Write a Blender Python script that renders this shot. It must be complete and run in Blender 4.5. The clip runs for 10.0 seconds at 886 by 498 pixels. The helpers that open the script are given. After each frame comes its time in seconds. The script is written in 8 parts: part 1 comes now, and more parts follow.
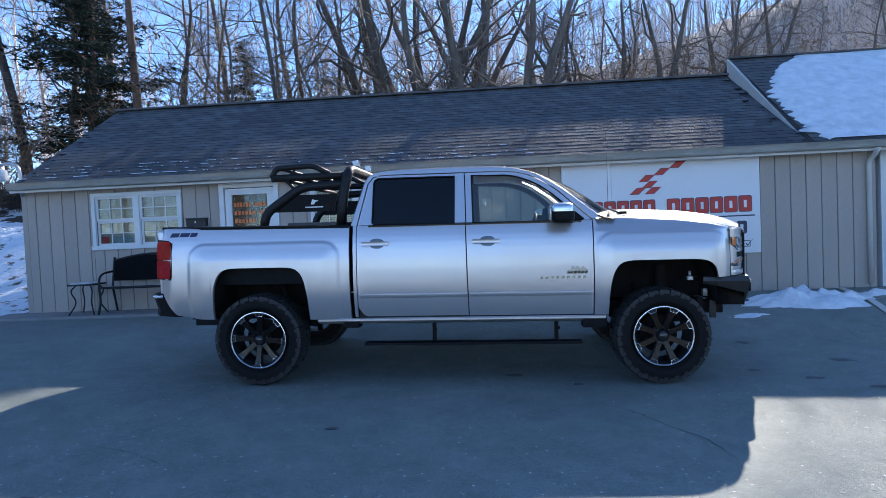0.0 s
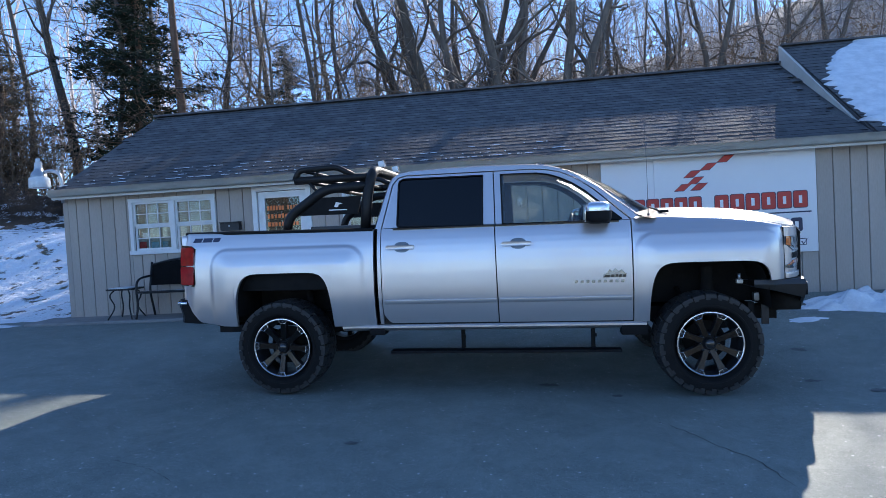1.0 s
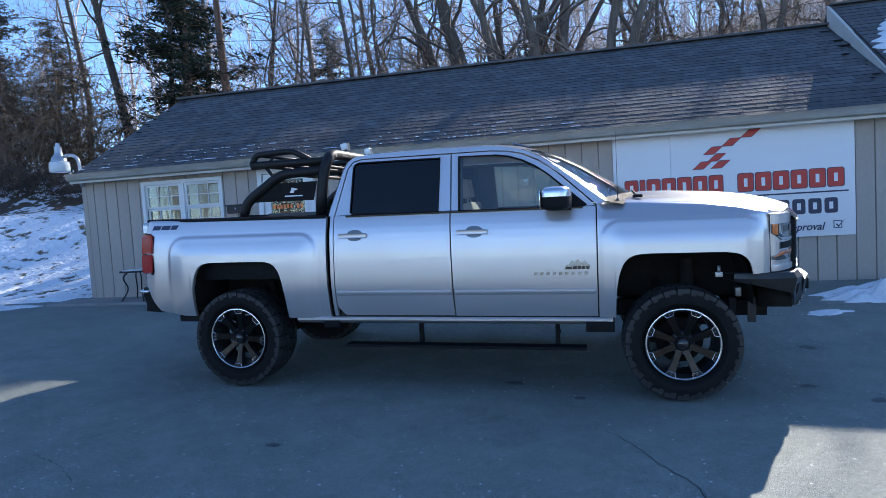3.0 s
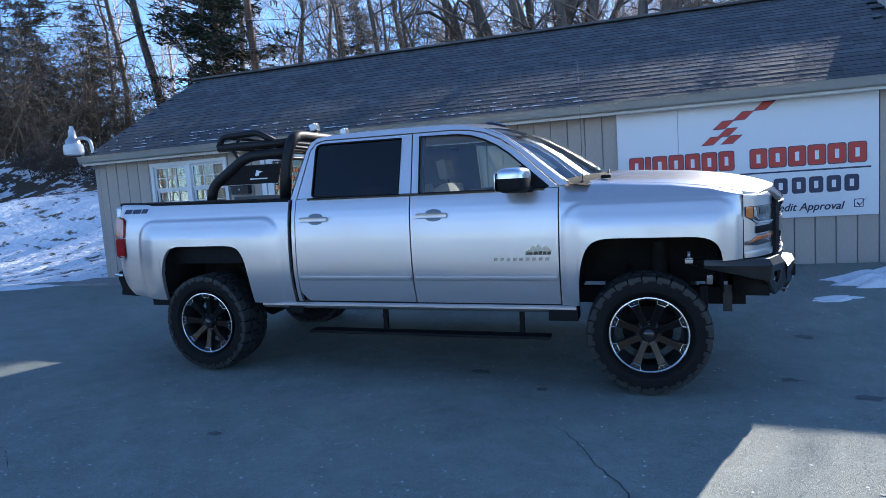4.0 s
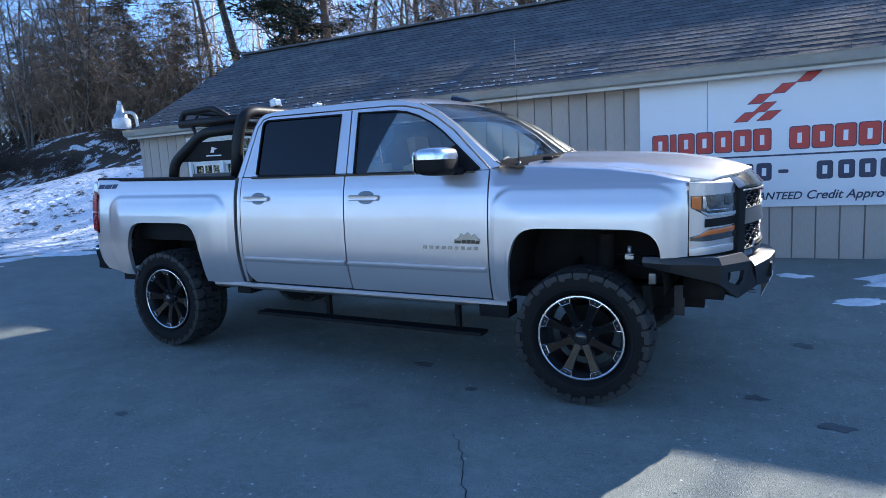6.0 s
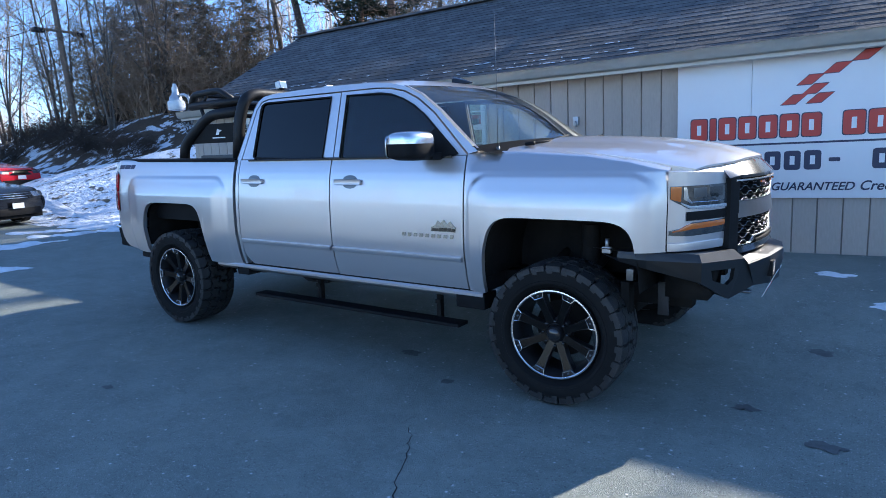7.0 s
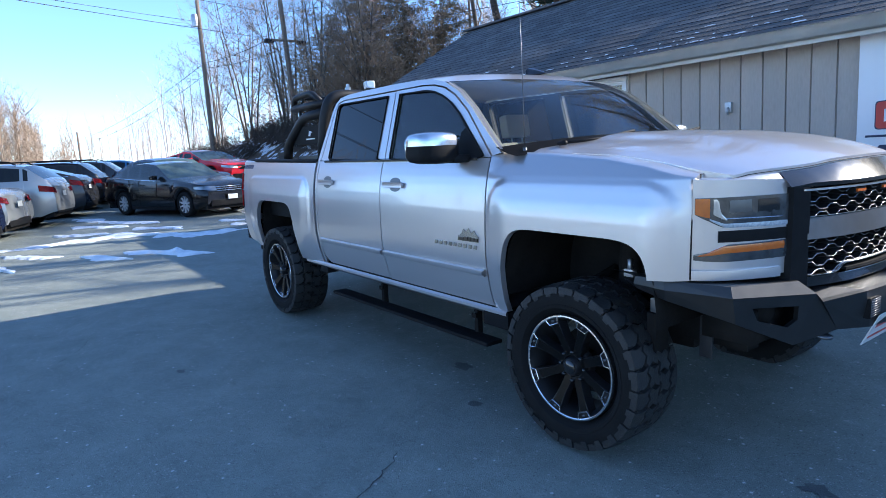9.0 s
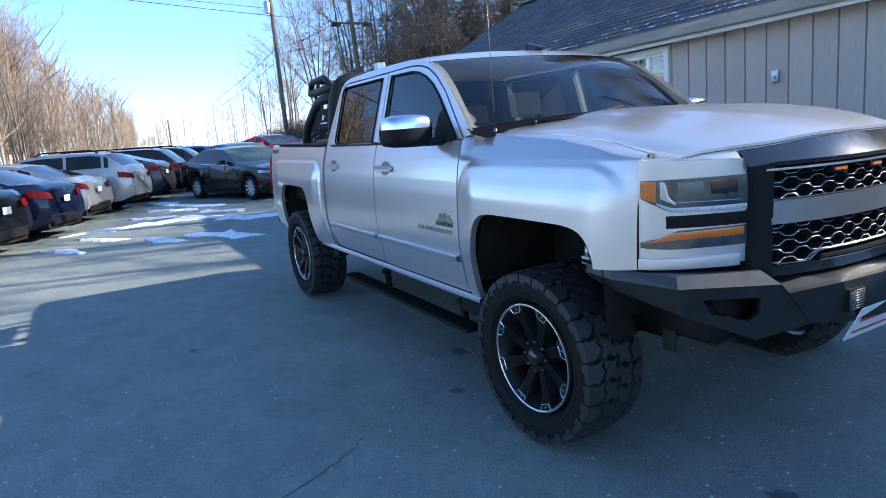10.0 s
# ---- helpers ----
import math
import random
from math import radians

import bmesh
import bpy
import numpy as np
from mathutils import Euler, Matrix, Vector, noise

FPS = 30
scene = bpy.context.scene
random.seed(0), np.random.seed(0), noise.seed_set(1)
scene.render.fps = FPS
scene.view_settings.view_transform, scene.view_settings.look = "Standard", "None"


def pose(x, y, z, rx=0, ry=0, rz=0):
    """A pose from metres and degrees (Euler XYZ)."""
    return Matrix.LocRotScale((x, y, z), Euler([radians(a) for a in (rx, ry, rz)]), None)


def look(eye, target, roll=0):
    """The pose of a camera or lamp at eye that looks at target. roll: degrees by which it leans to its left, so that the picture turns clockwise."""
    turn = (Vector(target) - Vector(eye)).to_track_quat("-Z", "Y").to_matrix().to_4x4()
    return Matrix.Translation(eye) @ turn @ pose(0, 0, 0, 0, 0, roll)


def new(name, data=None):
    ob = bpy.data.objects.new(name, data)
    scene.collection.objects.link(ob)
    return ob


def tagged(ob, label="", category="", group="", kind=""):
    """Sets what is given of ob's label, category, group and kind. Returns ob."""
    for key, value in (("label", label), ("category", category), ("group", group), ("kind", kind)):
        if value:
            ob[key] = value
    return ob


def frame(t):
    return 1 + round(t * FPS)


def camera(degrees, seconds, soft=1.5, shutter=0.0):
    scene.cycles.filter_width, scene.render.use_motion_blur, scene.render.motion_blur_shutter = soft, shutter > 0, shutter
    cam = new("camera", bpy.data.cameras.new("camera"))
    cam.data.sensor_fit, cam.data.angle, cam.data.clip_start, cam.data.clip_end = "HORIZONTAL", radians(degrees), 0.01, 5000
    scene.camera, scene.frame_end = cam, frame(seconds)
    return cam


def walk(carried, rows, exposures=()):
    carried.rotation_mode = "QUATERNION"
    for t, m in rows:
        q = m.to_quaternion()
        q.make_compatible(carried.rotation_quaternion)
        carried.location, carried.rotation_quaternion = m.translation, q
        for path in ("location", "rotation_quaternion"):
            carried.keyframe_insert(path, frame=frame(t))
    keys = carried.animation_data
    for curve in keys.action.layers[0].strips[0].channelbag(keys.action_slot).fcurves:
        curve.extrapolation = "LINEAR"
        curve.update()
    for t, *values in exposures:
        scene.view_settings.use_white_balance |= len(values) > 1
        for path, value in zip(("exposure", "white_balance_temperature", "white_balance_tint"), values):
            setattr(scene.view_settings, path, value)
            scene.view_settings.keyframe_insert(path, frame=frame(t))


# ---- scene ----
# The lot falls gently towards the truck's nose; SLOPE carries things measured on its surface into the level world.
SLOPE = pose(0, 0, 0, 0, 1.03, 0)
cam = camera(70.9, 10.0, soft=0.8)
PATH = [
    (0, (2.213, -5.535, 1.437), (2.04, -3.544, 1.362), -1.5),
    (0.5, (2.209, -5.354, 1.441), (1.966, -3.37, 1.373), -2.0),
    (1, (2.317, -5.245, 1.452), (2.007, -3.271, 1.381), -2.2),
    (1.5, (2.593, -5.24, 1.449), (2.226, -3.275, 1.373), -2.3),
    (2, (2.762, -5.086, 1.454), (2.355, -3.129, 1.366), -2.1),
    (2.5, (2.907, -4.908, 1.495), (2.454, -2.963, 1.387), -2.2),
    (4, (3.686, -4.362, 1.515), (3.044, -2.479, 1.309), -2.9),
    (4.5, (3.975, -4.218, 1.494), (3.251, -2.367, 1.267), -2.8),
    (5, (4.203, -4.071, 1.505), (3.409, -2.251, 1.263), -2.7),
    (5.5, (4.372, -3.811, 1.507), (3.518, -2.02, 1.253), -2.6),
    (6.8, (5.004, -3.309, 1.512), (3.948, -1.641, 1.196), -1.7),
    (7, (5.073, -3.19, 1.503), (3.962, -1.558, 1.182), -1.7),
    (7.5, (5.273, -2.946, 1.507), (4.019, -1.422, 1.182), -1.6),
    (8, (5.508, -2.736, 1.523), (4.117, -1.337, 1.196), -1.9),
    (8.5, (5.58, -2.433, 1.516), (4.076, -1.155, 1.195), -2.3),
    (9, (5.652, -2.19, 1.531), (4.059, -1.025, 1.203), -2.8),
    (9.5, (5.858, -1.956, 1.529), (4.193, -0.904, 1.18), -3.6),
    (10, (5.908, -1.666, 1.518), (4.185, -0.722, 1.139), -4.3),
]
walk(cam, [(t, SLOPE @ look(eye, target, roll)) for t, eye, target, roll in PATH], exposures=[(0, 1.0, 5600, 11), (4, 1.06, 5550, 10), (5.5, 1.16, 5500, 10), (7.5, 1.33, 5560, 9), (10, 1.42, 5600, 9)])

# ---- light ----
SUN_EL, SUN_AZ = 29.0, 21.0          # degrees above the horizon; degrees from +y towards +x
world = bpy.data.worlds.new("world")
scene.world = world
world.use_nodes = True
wn = world.node_tree.nodes
sky = wn.new("ShaderNodeTexSky")
sky.sky_type = "NISHITA"
sky.sun_disc = False
sky.sun_elevation, sky.sun_rotation = radians(SUN_EL), radians(SUN_AZ)
sky.altitude = 1200
sky.air_density, sky.dust_density, sky.ozone_density = 0.85, 0.0, 3.0
world.node_tree.links.new(sky.outputs[0], wn["Background"].inputs[0])
wn["Background"].inputs[1].default_value = 0.145
sun = new("sun", bpy.data.lights.new("sun", "SUN"))
sun.data.energy, sun.data.angle, sun.data.color = 5.0, radians(0.55), (1.0, 0.86, 0.68)
sun.matrix_world = look((0, 0, 60), (-math.sin(radians(SUN_AZ)) * math.cos(radians(SUN_EL)) * 60, -math.cos(radians(SUN_AZ)) * math.cos(radians(SUN_EL)) * 60, 60 - 60 * math.sin(radians(SUN_EL))))

# ---- materials ----
def surf(name, c1, c2=None, scale=6.0, rough=0.6, metal=0.0, bump=0.0, bscale=40.0, coat=0.0, rvar=0.08, per_object=0.0, fine=0.0, stretch=(1, 1, 1), spec=0.5, island=0.0):
    """A surface with colour mottled at two scales, uneven gloss and fine relief, in metres of the object."""
    m = bpy.data.materials.new(name)
    m.use_nodes = True
    nt = m.node_tree
    N, L = nt.nodes, nt.links
    p = N["Principled BSDF"]
    p.inputs["Roughness"].default_value, p.inputs["Metallic"].default_value = rough, metal
    p.inputs["Coat Weight"].default_value, p.inputs["Coat Roughness"].default_value = coat, 0.03
    p.inputs["Specular IOR Level"].default_value = spec
    tc = N.new("ShaderNodeTexCoord")
    mp = N.new("ShaderNodeMapping")
    mp.inputs["Scale"].default_value = stretch
    L.new(tc.outputs["Object"], mp.inputs["Vector"])
    c2 = c2 or tuple(v * 0.85 for v in c1)
    n1 = N.new("ShaderNodeTexNoise")
    n1.inputs["Scale"].default_value, n1.inputs["Detail"].default_value = scale, 6
    n1.inputs["Roughness"].default_value = 0.65
    L.new(mp.outputs[0], n1.inputs["Vector"])
    mix = N.new("ShaderNodeMix")
    mix.data_type = "RGBA"
    mix.inputs["A"].default_value, mix.inputs["B"].default_value = (*c1, 1), (*c2, 1)
    ramp = N.new("ShaderNodeMapRange")
    ramp.inputs["From Min"].default_value, ramp.inputs["From Max"].default_value = 0.32, 0.68
    L.new(n1.outputs["Fac"], ramp.inputs["Value"])
    L.new(ramp.outputs[0], mix.inputs["Factor"])
    col = mix.outputs["Result"]
    n2 = N.new("ShaderNodeTexNoise")
    n2.inputs["Scale"].default_value, n2.inputs["Detail"].default_value = bscale, 3
    L.new(mp.outputs[0], n2.inputs["Vector"])
    if fine:
        mx = N.new("ShaderNodeMix")
        mx.data_type, mx.blend_type = "RGBA", "OVERLAY"
        mx.inputs["Factor"].default_value = fine
        L.new(col, mx.inputs["A"])
        L.new(n2.outputs["Fac"], mx.inputs["B"])
        col = mx.outputs["Result"]
    if per_object:
        oi = N.new("ShaderNodeObjectInfo")
        mr = N.new("ShaderNodeMapRange")
        mr.inputs["To Min"].default_value, mr.inputs["To Max"].default_value = 1 - per_object, 1 + per_object
        L.new(oi.outputs["Random"], mr.inputs["Value"])
        hs = N.new("ShaderNodeHueSaturation")
        L.new(mr.outputs[0], hs.inputs["Value"])
        L.new(col, hs.inputs["Color"])
        col = hs.outputs[0]
    if island:
        ge = N.new("ShaderNodeNewGeometry")
        mi = N.new("ShaderNodeMapRange")
        mi.inputs["To Min"].default_value, mi.inputs["To Max"].default_value = 1 - island, 1 + island
        L.new(ge.outputs["Random Per Island"], mi.inputs["Value"])
        hi = N.new("ShaderNodeHueSaturation")
        L.new(mi.outputs[0], hi.inputs["Value"])
        L.new(col, hi.inputs["Color"])
        col = hi.outputs[0]
    L.new(col, p.inputs["Base Color"])
    rr = N.new("ShaderNodeMapRange")
    rr.inputs["To Min"].default_value, rr.inputs["To Max"].default_value = max(0.02, rough - rvar), min(1, rough + rvar)
    L.new(n1.outputs["Fac"], rr.inputs["Value"])
    L.new(rr.outputs[0], p.inputs["Roughness"])
    if bump:
        b = N.new("ShaderNodeBump")
        b.inputs["Strength"].default_value, b.inputs["Distance"].default_value = bump, 0.01
        L.new(n2.outputs["Fac"], b.inputs["Height"])
        L.new(b.outputs[0], p.inputs["Normal"])
    return m


def glass(name, tint, rough=0.0, ior=1.5):
    """Thin tinted glass: clear with a mirror gloss."""
    m = bpy.data.materials.new(name)
    m.use_nodes = True
    N, L = m.node_tree.nodes, m.node_tree.links
    N.remove(N["Principled BSDF"])
    tr = N.new("ShaderNodeBsdfTransparent")
    tr.inputs[0].default_value = (*tint, 1)
    gl = N.new("ShaderNodeBsdfGlossy")
    gl.inputs["Roughness"].default_value = rough
    fr = N.new("ShaderNodeFresnel")
    fr.inputs[0].default_value = ior
    mx = N.new("ShaderNodeMixShader")
    L.new(fr.outputs[0], mx.inputs[0])
    L.new(tr.outputs[0], mx.inputs[1])
    L.new(gl.outputs[0], mx.inputs[2])
    L.new(mx.outputs[0], N["Material Output"].inputs[0])
    return m


def mixed_ground(name, base, over, cover_scale, lo, hi, bump, bscale, rough):
    """Two ground covers in ragged patches."""
    m = surf(name, base[0], base[1], 0.5, rough, bump=bump, bscale=bscale, fine=0.5)
    N, L = m.node_tree.nodes, m.node_tree.links
    p = N["Principled BSDF"]
    tc = N.new("ShaderNodeTexCoord")
    n = N.new("ShaderNodeTexNoise")
    n.inputs["Scale"].default_value, n.inputs["Detail"].default_value, n.inputs["Roughness"].default_value = cover_scale, 8, 0.62
    L.new(tc.outputs["Object"], n.inputs["Vector"])
    r = N.new("ShaderNodeMapRange")
    r.inputs["From Min"].default_value, r.inputs["From Max"].default_value = lo, hi
    L.new(n.outputs["Fac"], r.inputs["Value"])
    old = p.inputs["Base Color"].links[0].from_socket
    mx = N.new("ShaderNodeMix")
    mx.data_type = "RGBA"
    mx.inputs["B"].default_value = (*over, 1)
    L.new(old, mx.inputs["A"])
    L.new(r.outputs[0], mx.inputs["Factor"])
    L.new(mx.outputs["Result"], p.inputs["Base Color"])
    return m


ASPHALT = surf("asphalt", (0.190, 0.213, 0.190), (0.236, 0.258, 0.228), 0.8, 0.72, spec=0.30, bump=0.55, bscale=210, fine=0.75, rvar=0.08)
def weathered(m, scale, lo, hi, speck, size=0.16, share=0.72, tone=0.61):
    """Adds blotches of wear and pale specks of grit to a surface."""
    N, L = m.node_tree.nodes, m.node_tree.links
    p = N["Principled BSDF"]
    old = p.inputs["Base Color"].links[0].from_socket
    tc = N.new("ShaderNodeTexCoord")
    n = N.new("ShaderNodeTexNoise")
    n.inputs["Scale"].default_value, n.inputs["Detail"].default_value, n.inputs["Roughness"].default_value = scale, 7, 0.7
    L.new(tc.outputs["Object"], n.inputs["Vector"])
    r = N.new("ShaderNodeMapRange")
    r.inputs["From Min"].default_value, r.inputs["From Max"].default_value = 0.3, 0.7
    r.inputs["To Min"].default_value, r.inputs["To Max"].default_value = lo, hi
    L.new(n.outputs["Fac"], r.inputs["Value"])
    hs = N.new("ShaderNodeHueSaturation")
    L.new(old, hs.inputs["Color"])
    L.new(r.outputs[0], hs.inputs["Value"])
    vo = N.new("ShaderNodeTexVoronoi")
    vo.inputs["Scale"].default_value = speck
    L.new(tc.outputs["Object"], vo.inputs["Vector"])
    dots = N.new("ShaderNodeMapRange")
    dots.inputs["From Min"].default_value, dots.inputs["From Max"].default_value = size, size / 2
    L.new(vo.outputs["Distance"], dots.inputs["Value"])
    some = N.new("ShaderNodeMath")
    some.operation = "GREATER_THAN"
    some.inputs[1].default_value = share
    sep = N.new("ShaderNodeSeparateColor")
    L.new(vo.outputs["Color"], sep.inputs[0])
    L.new(sep.outputs[0], some.inputs[0])
    mul = N.new("ShaderNodeMath")
    mul.operation = "MULTIPLY"
    L.new(dots.outputs[0], mul.inputs[0])
    L.new(some.outputs[0], mul.inputs[1])
    mx = N.new("ShaderNodeMix")
    mx.data_type = "RGBA"
    mx.inputs["B"].default_value = (tone, tone, tone * 0.98, 1)
    L.new(hs.outputs[0], mx.inputs["A"])
    L.new(mul.outputs[0], mx.inputs["Factor"])
    L.new(mx.outputs["Result"], p.inputs["Base Color"])


weathered(ASPHALT, 3.4, 0.84, 1.12, 16)
weathered(ASPHALT, 11, 0.93, 1.07, 85, 0.36, 0.66, 0.40)
weathered(ASPHALT, 23, 0.95, 1.05, 70, 0.33, 0.70, 0.09)
CONCRETE = surf("concrete", (0.30, 0.29, 0.27), (0.22, 0.21, 0.2), 2.5, 0.85, bump=0.3, bscale=60, fine=0.3)
SNOW = surf("snow", (0.86, 0.88, 0.9), (0.62, 0.65, 0.68), 5, 0.6, bump=1.0, bscale=30)
LAWN = mixed_ground("snowy_lawn", ((0.10, 0.085, 0.05), (0.16, 0.13, 0.08)), (0.88, 0.90, 0.92), 3.2, 0.38, 0.45, 1.0, 7, 0.8)
LAWN.node_tree.nodes["Bump"].inputs["Distance"].default_value = 0.09
BANK = mixed_ground("leafy_bank", ((0.055, 0.04, 0.028), (0.10, 0.07, 0.045)), (0.7, 0.72, 0.76), 1.7, 0.51, 0.55, 1.0, 9, 0.95)
FIELD = surf("winter_woodland", (0.17, 0.148, 0.138), (0.27, 0.245, 0.23), 0.12, 0.95, bump=1.0, bscale=1.2, fine=0.6)
SIDING = surf("taupe_siding", (0.46, 0.405, 0.345), (0.40, 0.35, 0.30), 1.3, 0.7, bump=0.18, bscale=55, fine=0.12, per_object=0.05, stretch=(1, 1, 0.25))
TRIM = surf("cream_trim", (0.66, 0.64, 0.58), (0.55, 0.53, 0.48), 2.2, 0.55, bump=0.1, bscale=50)
WHITE = surf("white_paint", (0.80, 0.80, 0.79), (0.72, 0.72, 0.71), 3, 0.45, bump=0.06, bscale=60)
SHINGLE = surf("asphalt_shingle", (0.060, 0.061, 0.064), (0.115, 0.115, 0.116), 3.5, 0.9, bump=0.45, bscale=170, fine=0.5, per_object=0.2, island=0.24)
# near-black front faces; the shade under each shingle row is put into colour
SHINGLE_SHADE = surf("shingle_shade_line", (0.014, 0.014, 0.015), (0.024, 0.024, 0.026), 5, 0.95, spec=0.1)
SIGNBOARD = surf("sign_vinyl", (0.82, 0.82, 0.82), (0.78, 0.78, 0.79), 1.2, 0.35, bump=0.03, bscale=8)
RED = surf("sign_red", (0.55, 0.045, 0.03), (0.48, 0.04, 0.03), 4, 0.4)
NAVY = surf("sign_navy", (0.03, 0.035, 0.08), (0.025, 0.03, 0.065), 4, 0.4)
ORANGE = surf("orange_lettering", (0.72, 0.2, 0.05), (0.6, 0.16, 0.04), 8, 0.5)
BLIND = surf("window_blind", (0.72, 0.65, 0.50), (0.62, 0.56, 0.43), 3, 0.6, per_object=0.05)
# near-black, so the dimness of the rooms is in the colour
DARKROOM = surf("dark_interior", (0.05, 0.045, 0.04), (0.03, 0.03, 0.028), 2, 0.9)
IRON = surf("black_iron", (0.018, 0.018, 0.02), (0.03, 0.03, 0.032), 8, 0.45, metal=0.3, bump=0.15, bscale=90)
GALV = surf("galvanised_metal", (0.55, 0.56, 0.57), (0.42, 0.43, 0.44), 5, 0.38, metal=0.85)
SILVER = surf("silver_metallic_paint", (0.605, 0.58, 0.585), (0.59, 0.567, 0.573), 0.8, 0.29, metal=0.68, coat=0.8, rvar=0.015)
BLACKTEX = surf("textured_black_coating", (0.011, 0.011, 0.0115), (0.018, 0.018, 0.019), 12, 0.42, bump=0.04, bscale=260, spec=0.6)
PLASTIC = surf("black_plastic", (0.009, 0.009, 0.0095), (0.014, 0.014, 0.015), 10, 0.6, bump=0.08, bscale=300, spec=0.12)
RACKBLACK = surf("matt_black_coating", (0.008, 0.008, 0.0085), (0.014, 0.014, 0.015), 12, 0.48, bump=0.05, bscale=260, spec=0.3)
GLOSSBLACK = surf("gloss_black", (0.010, 0.010, 0.011), (0.014, 0.014, 0.015), 5, 0.14, coat=0.6)
RUBBER = surf("tyre_rubber", (0.006, 0.006, 0.0063), (0.011, 0.0107, 0.0105), 7, 0.7, bump=0.25, bscale=130, spec=0.2)
DULLCHROME = surf("hazed_chrome", (0.80, 0.81, 0.82), (0.74, 0.75, 0.77), 5, 0.24, metal=1.0, rvar=0.05)
CHROME = surf("chrome", (0.82, 0.83, 0.84), (0.78, 0.79, 0.8), 4, 0.06, metal=1.0, rvar=0.03)
MACHINED = surf("machined_alloy", (0.74, 0.74, 0.75), (0.6, 0.6, 0.61), 30, 0.25, metal=1.0)
GUNMETAL = surf("gunmetal", (0.16, 0.165, 0.175), (0.13, 0.135, 0.14), 6, 0.32, metal=0.8)
SPOKE = surf("satin_black_alloy", (0.020, 0.020, 0.022), (0.03, 0.03, 0.033), 8, 0.36, metal=0.3, spec=0.3)
SPOKEFACE = surf("tinted_alloy_face", (0.040, 0.035, 0.032), (0.028, 0.025, 0.023), 10, 0.22, metal=0.9)
# paler than the tyre: sky highlight on the lugs is in the colour
TREAD = surf("sky_paled_tread", (0.017, 0.017, 0.0175), (0.032, 0.0315, 0.031), 9, 0.55, bump=0.35, bscale=110, spec=0.45)
UNDER = surf("dusty_underbody", (0.012, 0.0115, 0.011), (0.024, 0.022, 0.02), 6, 0.9, bump=0.3, bscale=50, spec=0.1)
SEAT = surf("grey_cloth_seat", (0.46, 0.44, 0.40), (0.39, 0.37, 0.335), 9, 0.8, bump=0.3, bscale=260)
DASH = surf("dark_dash", (0.03, 0.03, 0.032), (0.045, 0.044, 0.043), 7, 0.6, bump=0.2, bscale=250)
REDLENS = surf("red_lens", (0.46, 0.004, 0.008), (0.25, 0.003, 0.006), 22, 0.18, spec=0.3, coat=0.5)
AMBER = surf("amber_lens", (0.60, 0.15, 0.012), (0.46, 0.105, 0.009), 16, 0.18, coat=1.0)
LAMPDARK = surf("smoked_lamp", (0.045, 0.048, 0.052), (0.10, 0.105, 0.11), 22, 0.12, metal=0.4, coat=1.0, spec=0.5)
LAMPCLEAR = surf("silvered_lamp", (0.62, 0.64, 0.66), (0.42, 0.44, 0.46), 18, 0.12, metal=0.7, coat=1.0)
LAMPSTRIP = surf("frosted_lamp_strip", (0.50, 0.54, 0.58), (0.26, 0.29, 0.32), 90, 0.2, coat=1.0)
REFRACTOR = surf("ribbed_refractor_glass", (0.72, 0.75, 0.77), (0.6, 0.63, 0.65), 20, 0.25, coat=0.6)
CARLENS = surf("dark_red_lens", (0.26, 0.008, 0.012), (0.12, 0.005, 0.008), 20, 0.2, spec=0.3)
PLATE = surf("faded_plate", (0.42, 0.45, 0.42), (0.55, 0.57, 0.55), 30, 0.5)
GLASS_CLEAR = glass("window_glass", (0.86, 0.91, 0.89), 0.0, 1.66)
GLASS_SCREEN = glass("windscreen_glass", (0.80, 0.88, 0.85), 0.0, 1.68)
GLASS_TINT = glass("privacy_glass", (0.06, 0.065, 0.075))
GLASS_HOUSE = glass("house_glass", (0.85, 0.88, 0.87))
BARK = surf("grey_brown_bark", (0.10, 0.083, 0.068), (0.18, 0.155, 0.13), 5, 0.9, bump=0.8, bscale=24, per_object=0.25, stretch=(1, 1, 0.2))
PINEBARK = surf("reddish_bark", (0.12, 0.075, 0.05), (0.20, 0.13, 0.09), 6, 0.95, bump=0.9, bscale=22, stretch=(1, 1, 0.25))
TWIG = surf("bare_twigs", (0.16, 0.13, 0.105), (0.27, 0.225, 0.185), 3, 0.6, per_object=0.25)
BRUSHTAN = surf("dry_brush", (0.18, 0.12, 0.078), (0.30, 0.21, 0.135), 2, 0.95, per_object=0.2)
BROWNNEEDLE = surf("browned_needles", (0.14, 0.108, 0.055), (0.26, 0.18, 0.10), 2.2, 0.85, per_object=0.2)
DARKBRUSH = surf("dark_brown_brush", (0.05, 0.038, 0.03), (0.085, 0.065, 0.05), 2, 0.9, per_object=0.2)
NEEDLE = surf("dark_needles", (0.018, 0.034, 0.020), (0.045, 0.06, 0.03), 3, 0.85, per_object=0.2)
POLEWOOD = surf("weathered_pole_wood", (0.16, 0.12, 0.09), (0.24, 0.19, 0.15), 4, 0.9, bump=0.5, bscale=40, stretch=(1, 1, 0.1))
GROOVE = surf("siding_groove", (0.27, 0.235, 0.20), (0.21, 0.185, 0.16), 2, 0.85)
DARKCHROME = surf("dark_chrome", (0.38, 0.385, 0.39), (0.3, 0.305, 0.31), 8, 0.22, metal=1.0)


# ---- shaping helpers ----
def lerp(a, b, k):
    return a + (b - a) * k


def sstep(v, a, b):
    k = min(1.0, max(0.0, (v - a) / (b - a)))
    return k * k * (3 - 2 * k)


